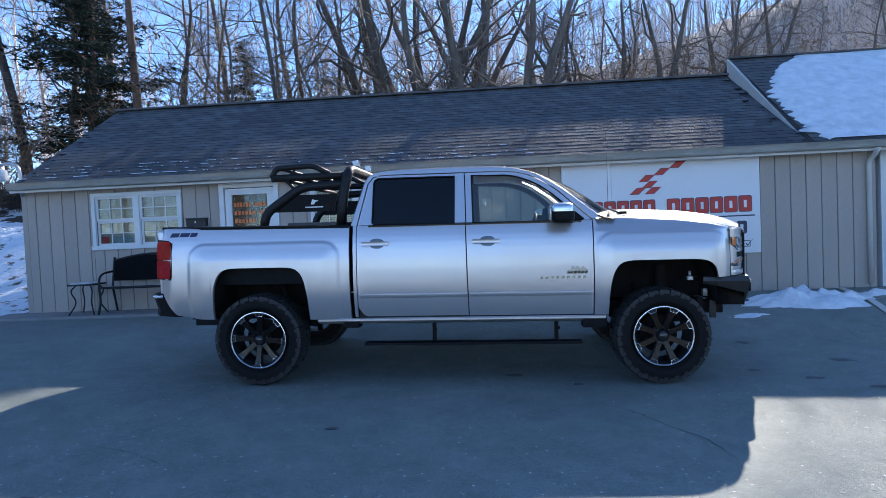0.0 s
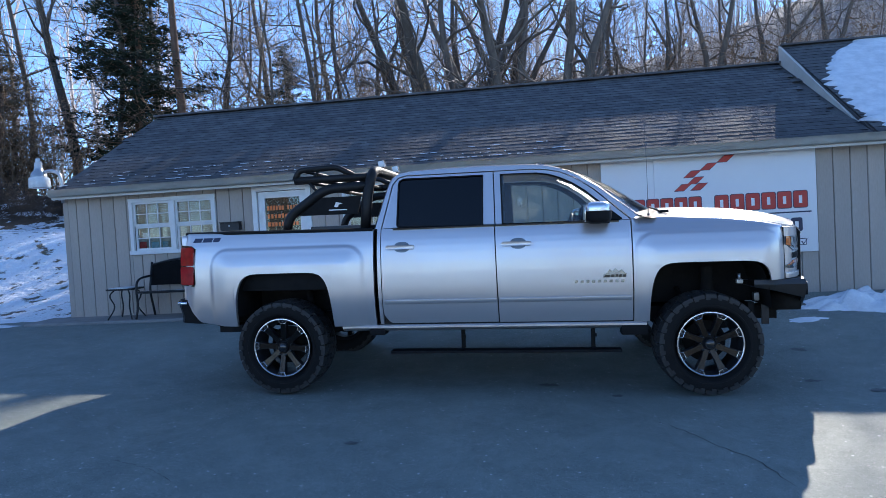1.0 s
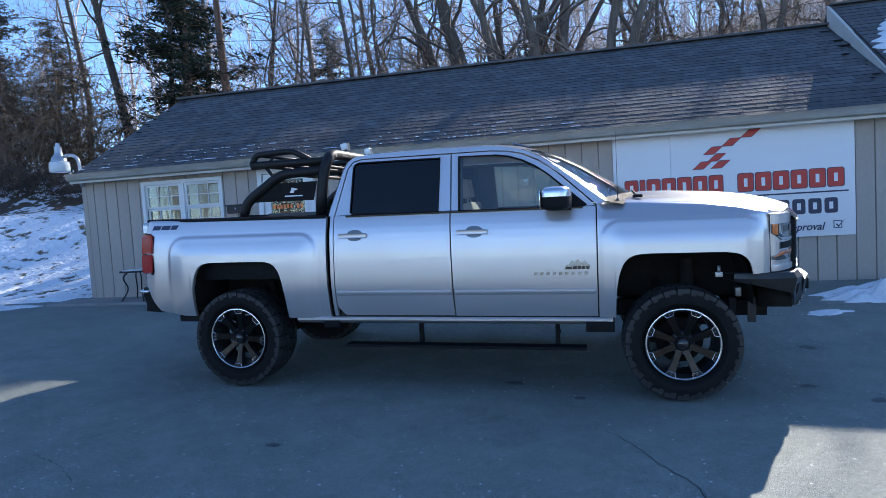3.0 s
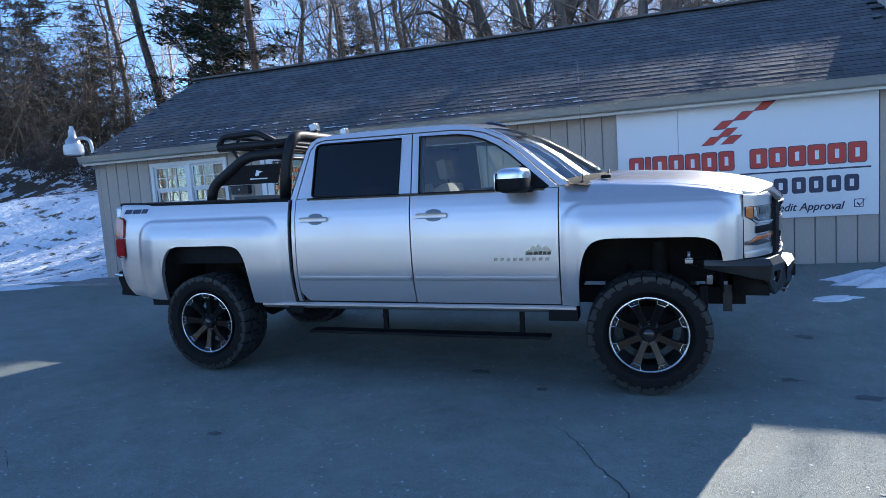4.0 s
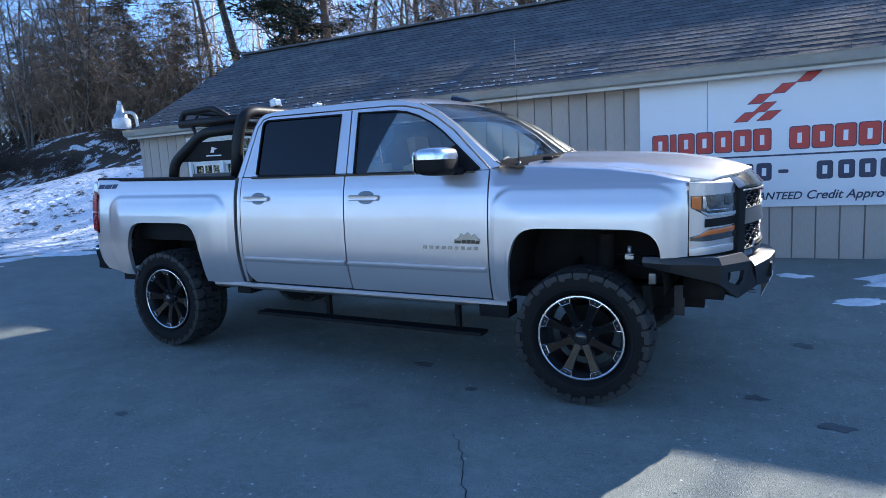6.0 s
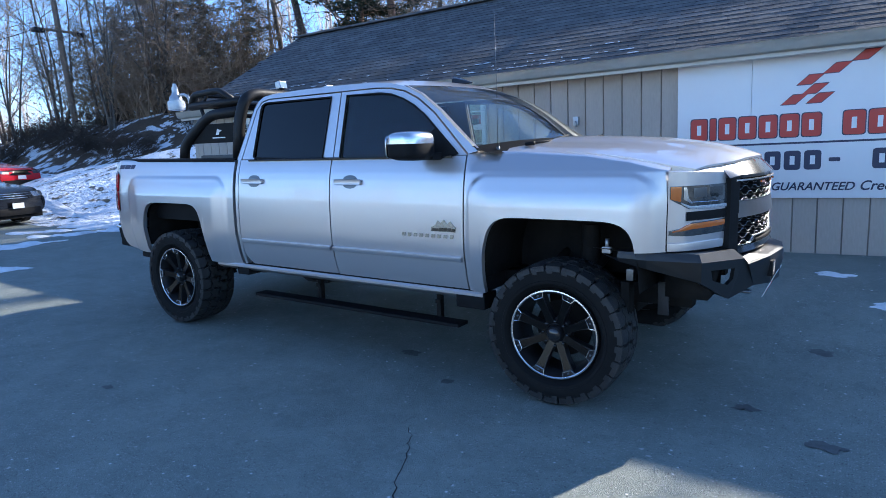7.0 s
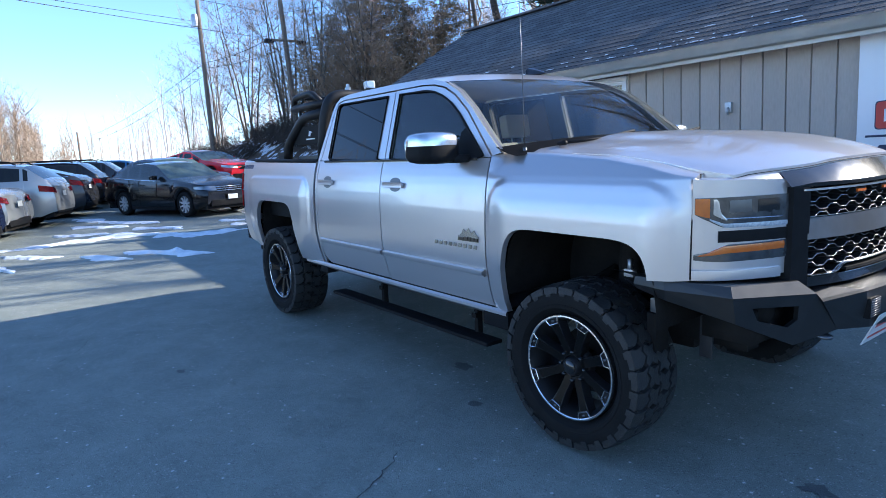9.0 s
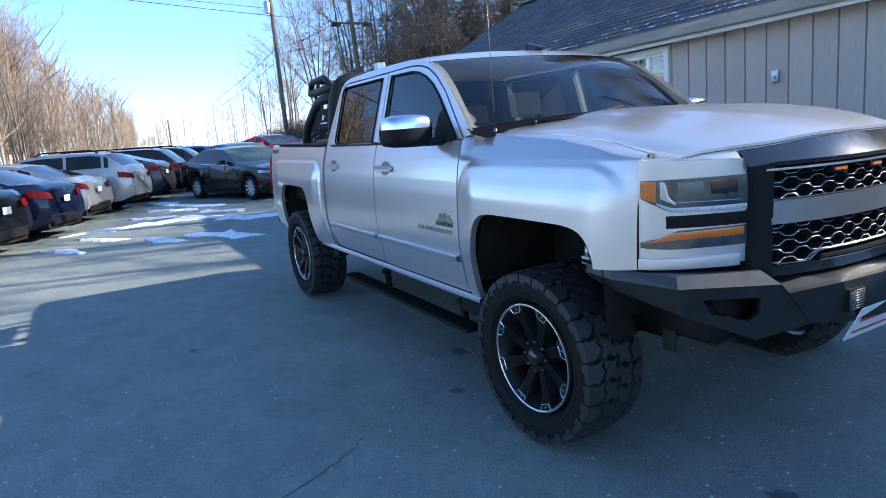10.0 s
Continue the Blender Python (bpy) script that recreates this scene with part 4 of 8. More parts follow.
fen_low = lambda x: max(0.615 if x < 3.7 else 0.935, arch(x, 3.645, 0.462, 0.615 if x < 3.7 else 0.90, 1.095))
fen_up = lambda x: along(x, ((3.06, 1.462), (3.4, 1.455), (3.8, 1.432), (4.05, 1.398), (4.24, 1.352)))
flank("front_fender", spread(3.062, 4.238, 3.645, 0.462), fen_low, fen_up, "silver front fender", lambda x, y, b: [((0.1565 - y) * k, dz) for k, dz in ((0.15, 0.004), (0.4, 0.010), (0.7, 0.015), (1.0, 0.016))])
flank("cab_corner", [0.908, 0.916, 0.926, 0.938], lambda x: 0.62, lambda x: 1.46)
# bright side mouldings and rocker
for a, b in ((0.965, 1.935), (1.965, 3.04)):
    bm = bmesh.new()
    rows = [[(x, skin(x, z) - o, z) for o, z in ((0.0, 0.796), (0.018, 0.800), (0.027, 0.815), (0.020, 0.831), (0.0, 0.837))] for x in [lerp(a, b, i / 8) for i in range(9)]]
    sheet(bm, rows)
    bmesh.ops.recalc_face_normals(bm, faces=bm.faces)
    tp("side_moulding", bm, SILVER, "bright body-coloured side moulding")
bm = bmesh.new()
sheet(bm, [[(x, y, z) for y, z in ((0.055, 0.612), (0.040, 0.600), (0.040, 0.585), (0.058, 0.572), (0.085, 0.555), (0.16, 0.55))] for x in (0.56, 1.2, 2.0, 3.0, 3.16)])
bmesh.ops.recalc_face_normals(bm, faces=bm.faces)
tp("rocker_panel", bm, SILVER)
for bx in ((0.80, 0.94, 0.05, 0.2, 0.52, 0.60), (2.96, 3.17, 0.045, 0.2, 0.50, 0.60), (-0.62, -0.40, 0.06, 0.25, 0.56, 0.63)):
    bm = bmesh.new()
    block(bm, *bx, bevel=0.01)
    tp("mud_guard", bm, PLASTIC)

# cab sides above the belt
gy = lambda z: 0.066 + (z - 1.45) * 0.29
P = lambda a, b, d: (a, gy(b) + d, b)
RWIN = [(1.082, 1.478), (1.105, 1.465), (1.835, 1.452), (1.838, 1.888), (1.13, 1.888), (1.098, 1.872), (1.088, 1.84)]
FWIN = [(2.004, 1.452), (2.96, 1.455), (2.985, 1.465), (2.70, 1.712), (2.60, 1.782), (2.50, 1.832), (2.40, 1.866), (2.30, 1.882), (1.992, 1.889)]
RDOOR = [(0.948, 1.458), (1.934, 1.456), (1.924, 1.913), (1.16, 1.913), (1.085, 1.895), (1.04, 1.84)]
FDOOR = [(1.944, 1.456), (3.05, 1.458), (2.765, 1.722), (2.62, 1.822), (2.50, 1.878), (2.38, 1.905), (2.25, 1.915), (1.934, 1.915)]
for nm, o, h in (("rear_door_frame", RDOOR, RWIN), ("front_door_frame", FDOOR, FWIN)):
    bm = bmesh.new()
    plate(bm, o, P, 0.04, [h])
    tp(nm, bm, SILVER, sharp=30)
    bm = bmesh.new()
    plate(bm, o, lambda a, b, d: (a, gy(b) + 0.042 + d, b), 0.012, [h])
    tp("inner_trim", bm, DASH)
    bm = bmesh.new()
    plate(bm, h, lambda a, b, d: (a, gy(b) + 0.006 + d, b), 0.004)
    g = tp("rear_side_glass" if nm[0] == "r" else "front_side_glass", bm, GLASS_TINT if nm[0] == "r" else GLASS_CLEAR, "dark privacy glass" if nm[0] == "r" else "")
    for q in g:
        q.visible_shadow = False
    bm = bmesh.new()
    ring = [Vector(P(a, b, -0.004)) for a, b in h]
    tube(bm, ring + [ring[0]], 0.007, 6, False)
    tp("window_seal", bm, PLASTIC)
bm = bmesh.new()
sheet(bm, [[(x, skin(x, 1.44) + y, z) for y, z in ((0.0, 1.437), (-0.012, 1.441), (-0.014, 1.452), (0.004, 1.462), (0.02, 1.462))] for x in (1.05, 1.4, 1.9, 2.4, 2.96)])
bmesh.ops.recalc_face_normals(bm, faces=bm.faces)
tp("belt_moulding", bm, GLOSSBLACK)
CHAIN = [(0.886, 1.455), (0.945, 1.66), (1.0, 1.84), (1.035, 1.905), (1.09, 1.94), (1.2, 1.955), (1.5, 1.964), (1.9, 1.966), (2.2, 1.962), (2.36, 1.948), (2.50, 1.915), (2.64, 1.852), (2.80, 1.742), (2.96, 1.61), (3.125, 1.478)]
off = lambda q, x, z: (q[0] + x, q[1] + z)
bm = bmesh.new()
inner = [(0.938, 1.455), (1.03, 1.842), (1.078, 1.903), (1.158, 1.922), (1.926, 1.923), (2.252, 1.924), (2.385, 1.914), (2.508, 1.886), (2.63, 1.83), (2.775, 1.728), (3.062, 1.464)]
plate(bm, CHAIN + inner[::-1], P, 0.05)
tp("cab_side_frame", bm, SILVER, sharp=30)


def span(i0, i1, crown, bow, n=18):
    """Rows across the cab between points of the two roof edges."""
    rows = []
    for i in range(i0, i1 + 1):
        x, z = CHAIN[i]
        y = gy(z)
        c, b = along(x, crown), along(x, bow)
        rows.append([(x + b * (1 - k * k), lerp(y, W - y, (k + 1) / 2), z + c * (1 - abs(k) ** 2.6)) for k in (math.sin((j / n - 0.5) * math.pi) for j in range(n + 1))])
    return rows


CROWN = ((0.88, 0.0), (1.0, 0.012), (1.09, 0.04), (1.3, 0.055), (2.1, 0.055), (2.36, 0.036), (2.5, 0.014), (2.64, 0.016), (3.1, 0.045))
BOW = ((0.88, -0.06), (1.05, -0.03), (1.2, 0.0), (2.0, 0.0), (2.36, 0.10), (2.6, 0.16), (3.13, 0.26))
bm = bmesh.new()
sheet(bm, span(3, 10, CROWN, BOW))
bmesh.ops.recalc_face_normals(bm, faces=bm.faces)
tp("roof", bm, SILVER, both=False, sharp=0)
ws = span(10, 14, CROWN, BOW)
bm = bmesh.new()
sheet(bm, ws)
bmesh.ops.recalc_face_normals(bm, faces=bm.faces)
wsh = tp("windshield", bm, GLASS_SCREEN, both=False, sharp=0)
wsh.visible_shadow = False
for cols in ((0, 1), (-2, -1)):
    bm = bmesh.new()
    sheet(bm, [[(r[c][0] + 0.006, r[c][1], r[c][2] + 0.006) for c in cols] for r in ws])
    bmesh.ops.solidify(bm, geom=bm.faces[:], thickness=0.01)
    tp("windshield_pillar", bm, SILVER, both=False)
bm = bmesh.new()
top = [[(p[0] - 0.01 + 0.0, p[1], p[2] + 0.004) for p in ws[0]], [(p[0] + 0.008, p[1], p[2] - 0.003) for p in ws[0]]]
sheet(bm, top)
bmesh.ops.solidify(bm, geom=bm.faces[:], thickness=0.006)
tp("windshield_header", bm, GLOSSBLACK, both=False)
bm = bmesh.new()
bot = ws[-1]
sheet(bm, [[(p[0] - 0.04, p[1], p[2] + 0.028) for p in bot], [(p[0] + 0.05, p[1], p[2] - 0.005) for p in bot], [(p[0] + 0.12, p[1], p[2] - 0.02) for p in bot]])
bmesh.ops.solidify(bm, geom=bm.faces[:], thickness=0.006)
tp("cowl", bm, PLASTIC, both=False)
bk = span(0, 3, CROWN, BOW)
bm = bmesh.new()
sheet(bm, bk)
bmesh.ops.recalc_face_normals(bm, faces=bm.faces)
rg = tp("rear_window", bm, GLASS_TINT, both=False, sharp=0)
rg.visible_shadow = False
for cols in ((0, 1, 2, 3), (-4, -3, -2, -1)):
    bm = bmesh.new()
    sheet(bm, [[(r[c][0] - 0.008, r[c][1], r[c][2]) for c in cols] for r in bk])
    bmesh.ops.solidify(bm, geom=bm.faces[:], thickness=0.012)
    tp("rear_pillar", bm, SILVER, both=False)
# cab's rear wall, coloured near-black to paint the shade in the bed gap
bm = bmesh.new()
sheet(bm, [[(0.935, y, z) for y in (0.085, 1.0, 1.925)] for z in (0.62, 1.45)])
bmesh.ops.solidify(bm, geom=bm.faces[:], thickness=0.02)
tp("cab_back", bm, UNDER, both=False, smooth=False)

# hood with a raised middle
def hood(s, k):
    x = lerp(3.18 + 0.24 * (1 - k * k), 4.345 + 0.19 * (1 - k * k), s)
    edge = along(lerp(3.18, 4.345, s), ((3.06, 1.475), (3.4, 1.468), (3.8, 1.445), (4.05, 1.411), (4.24, 1.366), (4.345, 1.347)))
    mid = 0.050 + 0.026 * (1 - sstep(abs(k), 0.36, 0.60)) * (1 - 0.6 * s)
    drop = 0.022 * max(0, (s - 0.85) / 0.15) ** 2 * (1 - abs(k) ** 3)
    return (x, lerp(0.159 + 0.045 * sstep(s, 0.82, 1.0), W - 0.159 - 0.045 * sstep(s, 0.82, 1.0), (k + 1) / 2), edge + mid * (1 - abs(k) ** 2.4) + 0.008 * sstep(1 - abs(k), 0, 0.10) - drop + 0.012 * s)


bm = bmesh.new()
ks = [-1, -0.985, -0.96, -0.92, -0.86, -0.76, -0.66, -0.6, -0.54, -0.48, -0.42, -0.36, -0.25, -0.12, 0]
ks += [-k for k in ks[-2::-1]]
sheet(bm, [[hood(s, k) for k in ks] for s in (0, 0.05, 0.12, 0.2, 0.3, 0.4, 0.5, 0.6, 0.7, 0.78, 0.85, 0.9, 0.94, 0.97, 0.985, 1.0)])
bmesh.ops.recalc_face_normals(bm, faces=bm.faces)
rim = [e for e in bm.edges if e.is_boundary]
r = bmesh.ops.extrude_edge_only(bm, edges=rim)
for v in [g for g in r["geom"] if isinstance(g, bmesh.types.BMVert)]:
    v.co.z -= 0.035
for e in rim:
    e.smooth = False
tp("hood", bm, SILVER, "silver hood with a raised centre", both=False, sharp=0)
# dark tube draws the shade of the gap under the hood's front edge
bm = bmesh.new()
tube(bm, [Vector(hood(1.0, k)) + Vector((0.001, 0, -0.012)) for k in ks], 0.0016, 6)
tp("hood_gap_line", bm, PLASTIC, both=False)
bm = bmesh.new()
tube(bm, [(4.2395, skin(4.238, z) + 0.002, z) for z in (0.94, 1.0, 1.06, 1.12, 1.18, 1.24, 1.30, 1.345)], 0.0035, 6)
tp("panel_gap", bm, PLASTIC)
bm = bmesh.new()
block(bm, 3.1, 4.2, 0.60, W - 0.60, 0.75, 1.30)
tp("engine", bm, UNDER, both=False, smooth=False)

# nose: lamp corner, curved in plan
NOSE = [(4.240, 0.094), (4.275, 0.112), (4.315, 0.150), (4.355, 0.205), (4.395, 0.275), (4.430, 0.345), (4.462, 0.43)]


def nose(s, out=0.0):
    s = max(0.0, min(1.0, s)) * (len(NOSE) - 1)
    i = min(int(s), len(NOSE) - 2)
    (ax, ay), (bx, by) = NOSE[i], NOSE[i + 1]
    d = Vector((by - ay, -(bx - ax))).normalized()
    return lerp(ax, bx, s - i) + d.x * out, lerp(ay, by, s - i) + d.y * out


def wrap(name, material, s0, s1, low, high, out, label="", n=14, depth=0.02):
    """A piece of the lamp corner between low(s) and high(s)."""
    bm = bmesh.new()
    rows = []
    for i in range(n + 1):
        s = lerp(s0, s1, i / n)
        a, b = low(s), high(s)
        rows.append([(*nose(s, out - depth), a), (*nose(s, out), a + 0.003), (*nose(s, out + 0.002), (a + b) / 2), (*nose(s, out), b - 0.003), (*nose(s, out - depth), b)])
    sheet(bm, rows)
    bmesh.ops.recalc_face_normals(bm, faces=bm.faces)
    return tp(name, bm, material, label, sharp=50)


c = lambda v: (lambda s: v)
wrap("nose_panel", SILVER, 0.0, 1.0, c(0.945), lambda s: lerp(1.352, 1.335, s), 0.0, "silver panel round the headlamp", 24)
wrap("headlamp", LAMPDARK, 0.04, 0.98, lambda s: along(s, ((0.04, 1.205), (0.25, 1.175), (0.4, 1.148), (1, 1.152))), lambda s: along(s, ((0.04, 1.276), (1, 1.278))), 0.006, "smoked projector headlamp")
wrap("marker_lens", AMBER, 0.05, 0.24, lambda s: lerp(1.206, 1.190, (s - 0.05) / 0.19), c(1.274), 0.0095, "amber side marker")
wrap("lamp_reflector", LAMPCLEAR, 0.28, 0.42, lambda s: along(s, ((0.28, 1.205), (0.42, 1.176))), lambda s: along(s, ((0.28, 1.270), (0.33, 1.270), (0.36, 1.215), (0.42, 1.190))), 0.0095, "bright lamp bezel", 10)
wrap("lamp_reflector", LAMPCLEAR, 0.36, 0.93, lambda s: along(s, ((0.36, 1.184), (1, 1.180))), lambda s: along(s, ((0.36, 1.195), (1, 1.190))), 0.0095, "bright lamp bezel")
wrap("light_strip", LAMPSTRIP, 0.24, 0.97, lambda s: along(s, ((0.24, 1.182), (0.4, 1.150), (1, 1.146))), lambda s: along(s, ((0.24, 1.194), (0.4, 1.172), (1, 1.171))), 0.0095, "clear daytime light strip")
wrap("lamp_projector", GUNMETAL, 0.44, 0.64, c(1.203), c(1.264), 0.0075, "", 5)
wrap("lamp_projector", GLOSSBLACK, 0.70, 0.90, c(1.203), c(1.264), 0.0075, "", 5)
wrap("black_band", PLASTIC, 0.34, 1.0, c(1.090), c(1.142), 0.005)
wrap("turn_signal", AMBER, 0.10, 0.95, lambda s: along(s, ((0.06, 1.032), (0.3, 1.040), (0.42, 1.046), (1, 1.052))), lambda s: along(s, ((0.06, 1.040), (0.22, 1.052), (0.40, 1.080), (0.95, 1.087))), 0.009, "amber turn signal lens")
wrap("signal_housing", LAMPDARK, 0.03, 1.0, lambda s: along(s, ((0.03, 1.018), (0.4, 1.010), (1, 1.014))), lambda s: along(s, ((0.03, 1.046), (0.3, 1.060), (0.42, 1.086), (1, 1.092))), 0.005)
wrap("nose_lip", SILVER, 0.0, 0.92, c(0.935), c(0.982), 0.012)

def hood_front(y, back=0.0):
    """A point on the hood's front edge at y."""
    p = hood(1.0, max(-1.0, min(1.0, (y - 0.204) / (W - 0.408) * 2 - 1)))
    return Vector((p[0] - back, y, p[2]))


bm = bmesh.new()
rows = []
for k in range(15):
    q = Vector((*nose(k / 14 * 0.93), lerp(1.351, 1.334, k / 14)))
    e = hood_front(max(0.208, q.y), 0.006) - Vector((0, 0, 0.016))
    rows.append([q, q.lerp(e, 0.5) + Vector((0, 0, 0.006)), e, e - Vector((0.05, -0.02, 0.03))])
sheet(bm, rows)
bmesh.ops.recalc_face_normals(bm, faces=bm.faces)
tp("nose_cap", bm, SILVER, sharp=0)
# grille
gx = lambda y, o=0.0: 4.468 + 0.115 * (1 - abs((y - W / 2) / 0.575) ** 2.2) + o


def across(name, material, y0, y1, low, high, out, label="", n=20, depth=0.05, parent=None, slope=0.0):
    bm = bmesh.new()
    rows = []
    for i in range(n + 1):
        y = lerp(y0, y1, i / n)
        a, b = low(y), high(y)
        rows.append([(gx(y, out - depth), y, a), (gx(y, out), y, a + 0.004), (gx(y, out - slope), y, b - 0.004), (gx(y, out - depth - slope), y, b)])
    vs = sheet(bm, rows)
    bm.faces.new(vs[0]), bm.faces.new(vs[-1][::-1])
    bmesh.ops.recalc_face_normals(bm, faces=bm.faces)
    return part(name, bm, material, parent or truck, label, sharp=35)


GY0, GY1 = 0.43, W - 0.43
grille = across("grille", PLASTIC, GY0, GY1, c(0.87), c(1.31), -0.04, "black honeycomb grille with gunmetal bar", depth=0.03)
side = lambda y: 0.03 * abs(y - W / 2) / 0.575
across("grille_frame", GLOSSBLACK, GY0, GY1, c(0.878), c(0.926), 0.02, parent=grille)
for y0, y1 in ((GY0 - 0.014, GY0 + 0.062), (GY1 - 0.062, GY1 + 0.014)):
    across("grille_frame", PLASTIC, y0, y1, c(0.878), c(1.302), 0.022, n=4, parent=grille)
bm = bmesh.new()
rows = []
for i in range(25):
    y = lerp(GY0 - 0.026, GY1 + 0.026, i / 24)
    e = hood_front(y, 0.004)
    k = sstep(min(y - GY0, GY1 - y), -0.01, 0.06)
    rows.append([(gx(y, -0.03), y, 1.290), (gx(y, 0.020), y, 1.296), (gx(y, 0.022), y, lerp(1.300, 1.312, k)), (lerp(gx(y, 0.02), e.x, 0.55), y, lerp(1.32, e.z - 0.02, 0.5 + 0.1 * k)), (e.x + 0.001, y, e.z - 0.016), (e.x - 0.05, y, e.z - 0.035)])
sheet(bm, rows)
bmesh.ops.recalc_face_normals(bm, faces=bm.faces)
part("grille_crown", bm, GLOSSBLACK, grille, "gloss black plate under the hood's edge", sharp=25)
across("bright_bar", MACHINED, GY0 + 0.03, GY1 - 0.03, c(1.276), c(1.292), 0.027, "bright upper bar", parent=grille)
across("grille_bar", GUNMETAL, GY0 + 0.055, GY1 - 0.055, c(1.077), c(1.172), 0.026, "wide gunmetal crossbar", parent=grille, slope=0.014)
across("bright_bar", MACHINED, GY0 + 0.06, GY1 - 0.06, c(1.170), c(1.176), 0.014, parent=grille)
trap = lambda y: 0.922 + 0.034 * (1 - sstep(abs(y - W / 2), 0.30, 0.36))
across("bright_bar", MACHINED, GY0 + 0.085, GY1 - 0.085, trap, lambda y: trap(y) + 0.010, 0.020, parent=grille, n=40)
across("lower_opening", PLASTIC, W / 2 - 0.30, W / 2 + 0.30, c(0.926), c(0.946), 0.024, parent=grille)
across("bright_bar", MACHINED, W / 2 - 0.31, W / 2 + 0.31, c(0.921), c(0.926), 0.025, parent=grille)
for y0, y1 in ((GY0 + 0.060, GY0 + 0.067), (GY1 - 0.067, GY1 - 0.060)):
    across("bright_edge", MACHINED, y0, y1, c(0.955), c(1.075), 0.012, n=1, parent=grille)
for y in (W / 2 - 0.22, W / 2, W / 2 + 0.22):
    across("marker_bezel", PLASTIC, y - 0.042, y + 0.042, c(1.246), c(1.281), 0.016, n=3, parent=grille, depth=0.03)
    across("grille_marker", AMBER, y - 0.030, y + 0.030, c(1.254), c(1.273), 0.024, "small amber grille light", n=3, parent=grille, depth=0.03)
for z0, z1, rows_n in ((1.180, 1.272, 3), (0.940, 1.072, 4)):
    pw, rh = 0.058, (z1 - z0) / rows_n
    for j in range(rows_n + 1):
        line, y, i = [], GY0 + 0.064, 0
        while y < GY1 - 0.064:
            h = rh * 0.27 * (1 if (i + j) % 2 else -1)
            line += [(y, z0 + rh * j + h), (y + pw * 0.62, z0 + rh * j + h)]
            y, i = y + pw, i + 1
        line = [(min(y, GY1 - 0.062), min(max(z, trap(y) + 0.008, z0 - 0.01), z1 + 0.006)) for y, z in line]
        bm = bmesh.new()
        for o in (0.003, -0.003):
            sheet(bm, [[(gx(y, 0.008), y, z + o * 0.5), (gx(y, -0.034), y, z + o)] for y, z in line])
        part("fin", bm, PLASTIC, grille, smooth=False)
        bm = bmesh.new()
        tube(bm, [(gx(y, 0.009), y, z) for y, z in line], 0.0021, 4, False)
        part("honeycomb", bm, DARKCHROME, grille, "bright honeycomb edge")

# steel bumper in flat facets
WING = [((4.0, 0.05, 0.930), (3.995, 0.045, 0.896), (4.0, 0.062, 0.872)), ((4.15, 0.042, 0.932), (4.155, 0.030, 0.893), (4.15, 0.055, 0.842)), ((4.397, 0.115, 0.929), (4.415, 0.100, 0.887), (4.405, 0.145, 0.772))]
OUT = ((4.508, 0.436, 0.916), (4.556, 0.492, 0.860), (4.49, 0.45, 0.635))
FACE = [((4.575, 0.510, 0.826), (4.588, 0.628, 0.686)), ((4.655, 0.72, 0.846), (4.652, 0.79, 0.676)), ((4.690, W / 2, 0.852), (4.675, W / 2, 0.672))]
V = Vector
bm = bmesh.new()
back = lambda p, o: V((p[0] - o, p[1] + 0.25 * o, p[2] + 0.004))
st = WING + [OUT]
sheet(bm, [[back(t, 0.16), V(t), V(m_)] for t, m_, b in st])
sheet(bm, [[V(m_), V(b), V(b) + V((-0.10, 0.03, 0.03))] for t, m_, b in WING])
# lower wing facet with the lamp opening cut through it
quad = [V(WING[2][1]), V(OUT[1]), V(OUT[2]), V(WING[2][2])]
lie = lambda a, b, d: quad[0].lerp(quad[1], a).lerp(quad[3].lerp(quad[2], a), b) + V((-d, d * 0.35, 0))
plate(bm, [(0, 0), (0.33, 0), (0.66, 0), (1, 0), (1, 0.5), (1, 1), (0.66, 1), (0.33, 1), (0, 1), (0, 0.5)], lie, 0.02, [[(0.24, 0.34), (0.84, 0.24), (0.90, 0.52), (0.80, 0.70), (0.34, 0.70)]])
# corner and centre face
c1, e1, t1 = V(OUT[1]), V(FACE[0][0]), V(FACE[0][1])
for q in ((c1, e1, t1, V(OUT[2])), (V(OUT[0]), c1, e1, V((4.48, 0.50, 0.880)))):
    bm.faces.new([bm.verts.new(p) for p in q])
sheet(bm, [[V((4.44, f[0][1], 0.885)), V((f[0][0] - 0.02, f[0][1], f[0][2] + 0.006)), V(f[0]), V(f[1]), V((f[1][0] - 0.10, f[1][1], f[1][2] + 0.01))] for f in FACE])
bm.faces.new([bm.verts.new(p) for p in (V(OUT[2]), t1, t1 - V((0.10, 0, -0.01)), V(OUT[2]) - V((0.12, 0, -0.03)))])
bmesh.ops.remove_doubles(bm, verts=bm.verts, dist=1e-4)
b2 = flip(bm, W)
tmp = bpy.data.meshes.new("tmp")
b2.to_mesh(tmp)
bm.from_mesh(tmp)
bpy.data.meshes.remove(tmp)
b2.free()
bmesh.ops.remove_doubles(bm, verts=bm.verts, dist=1e-4)
bmesh.ops.recalc_face_normals(bm, faces=bm.faces)
fb = tp("front_bumper", bm, BLACKTEX, "faceted black steel off-road bumper", both=False, smooth=False)
for k in (0, 1):
    bm = bmesh.new()
    sheet(bm, [[lie(a, b, 0.10) for a in (0.15, 0.95)] for b in (0.15, 0.85)])
    tube(bm, [lie(0.55, 0.46, 0.085), lie(0.55, 0.46, 0.04)], 0.045, 14)
    block(bm, 4.2, 4.42, 0.25, 0.6, 0.66, 0.80)
    if k:
        b2 = flip(bm, W)
        bm.free()
        bm = b2
    part("lamp_recess", bm, UNDER, fb)
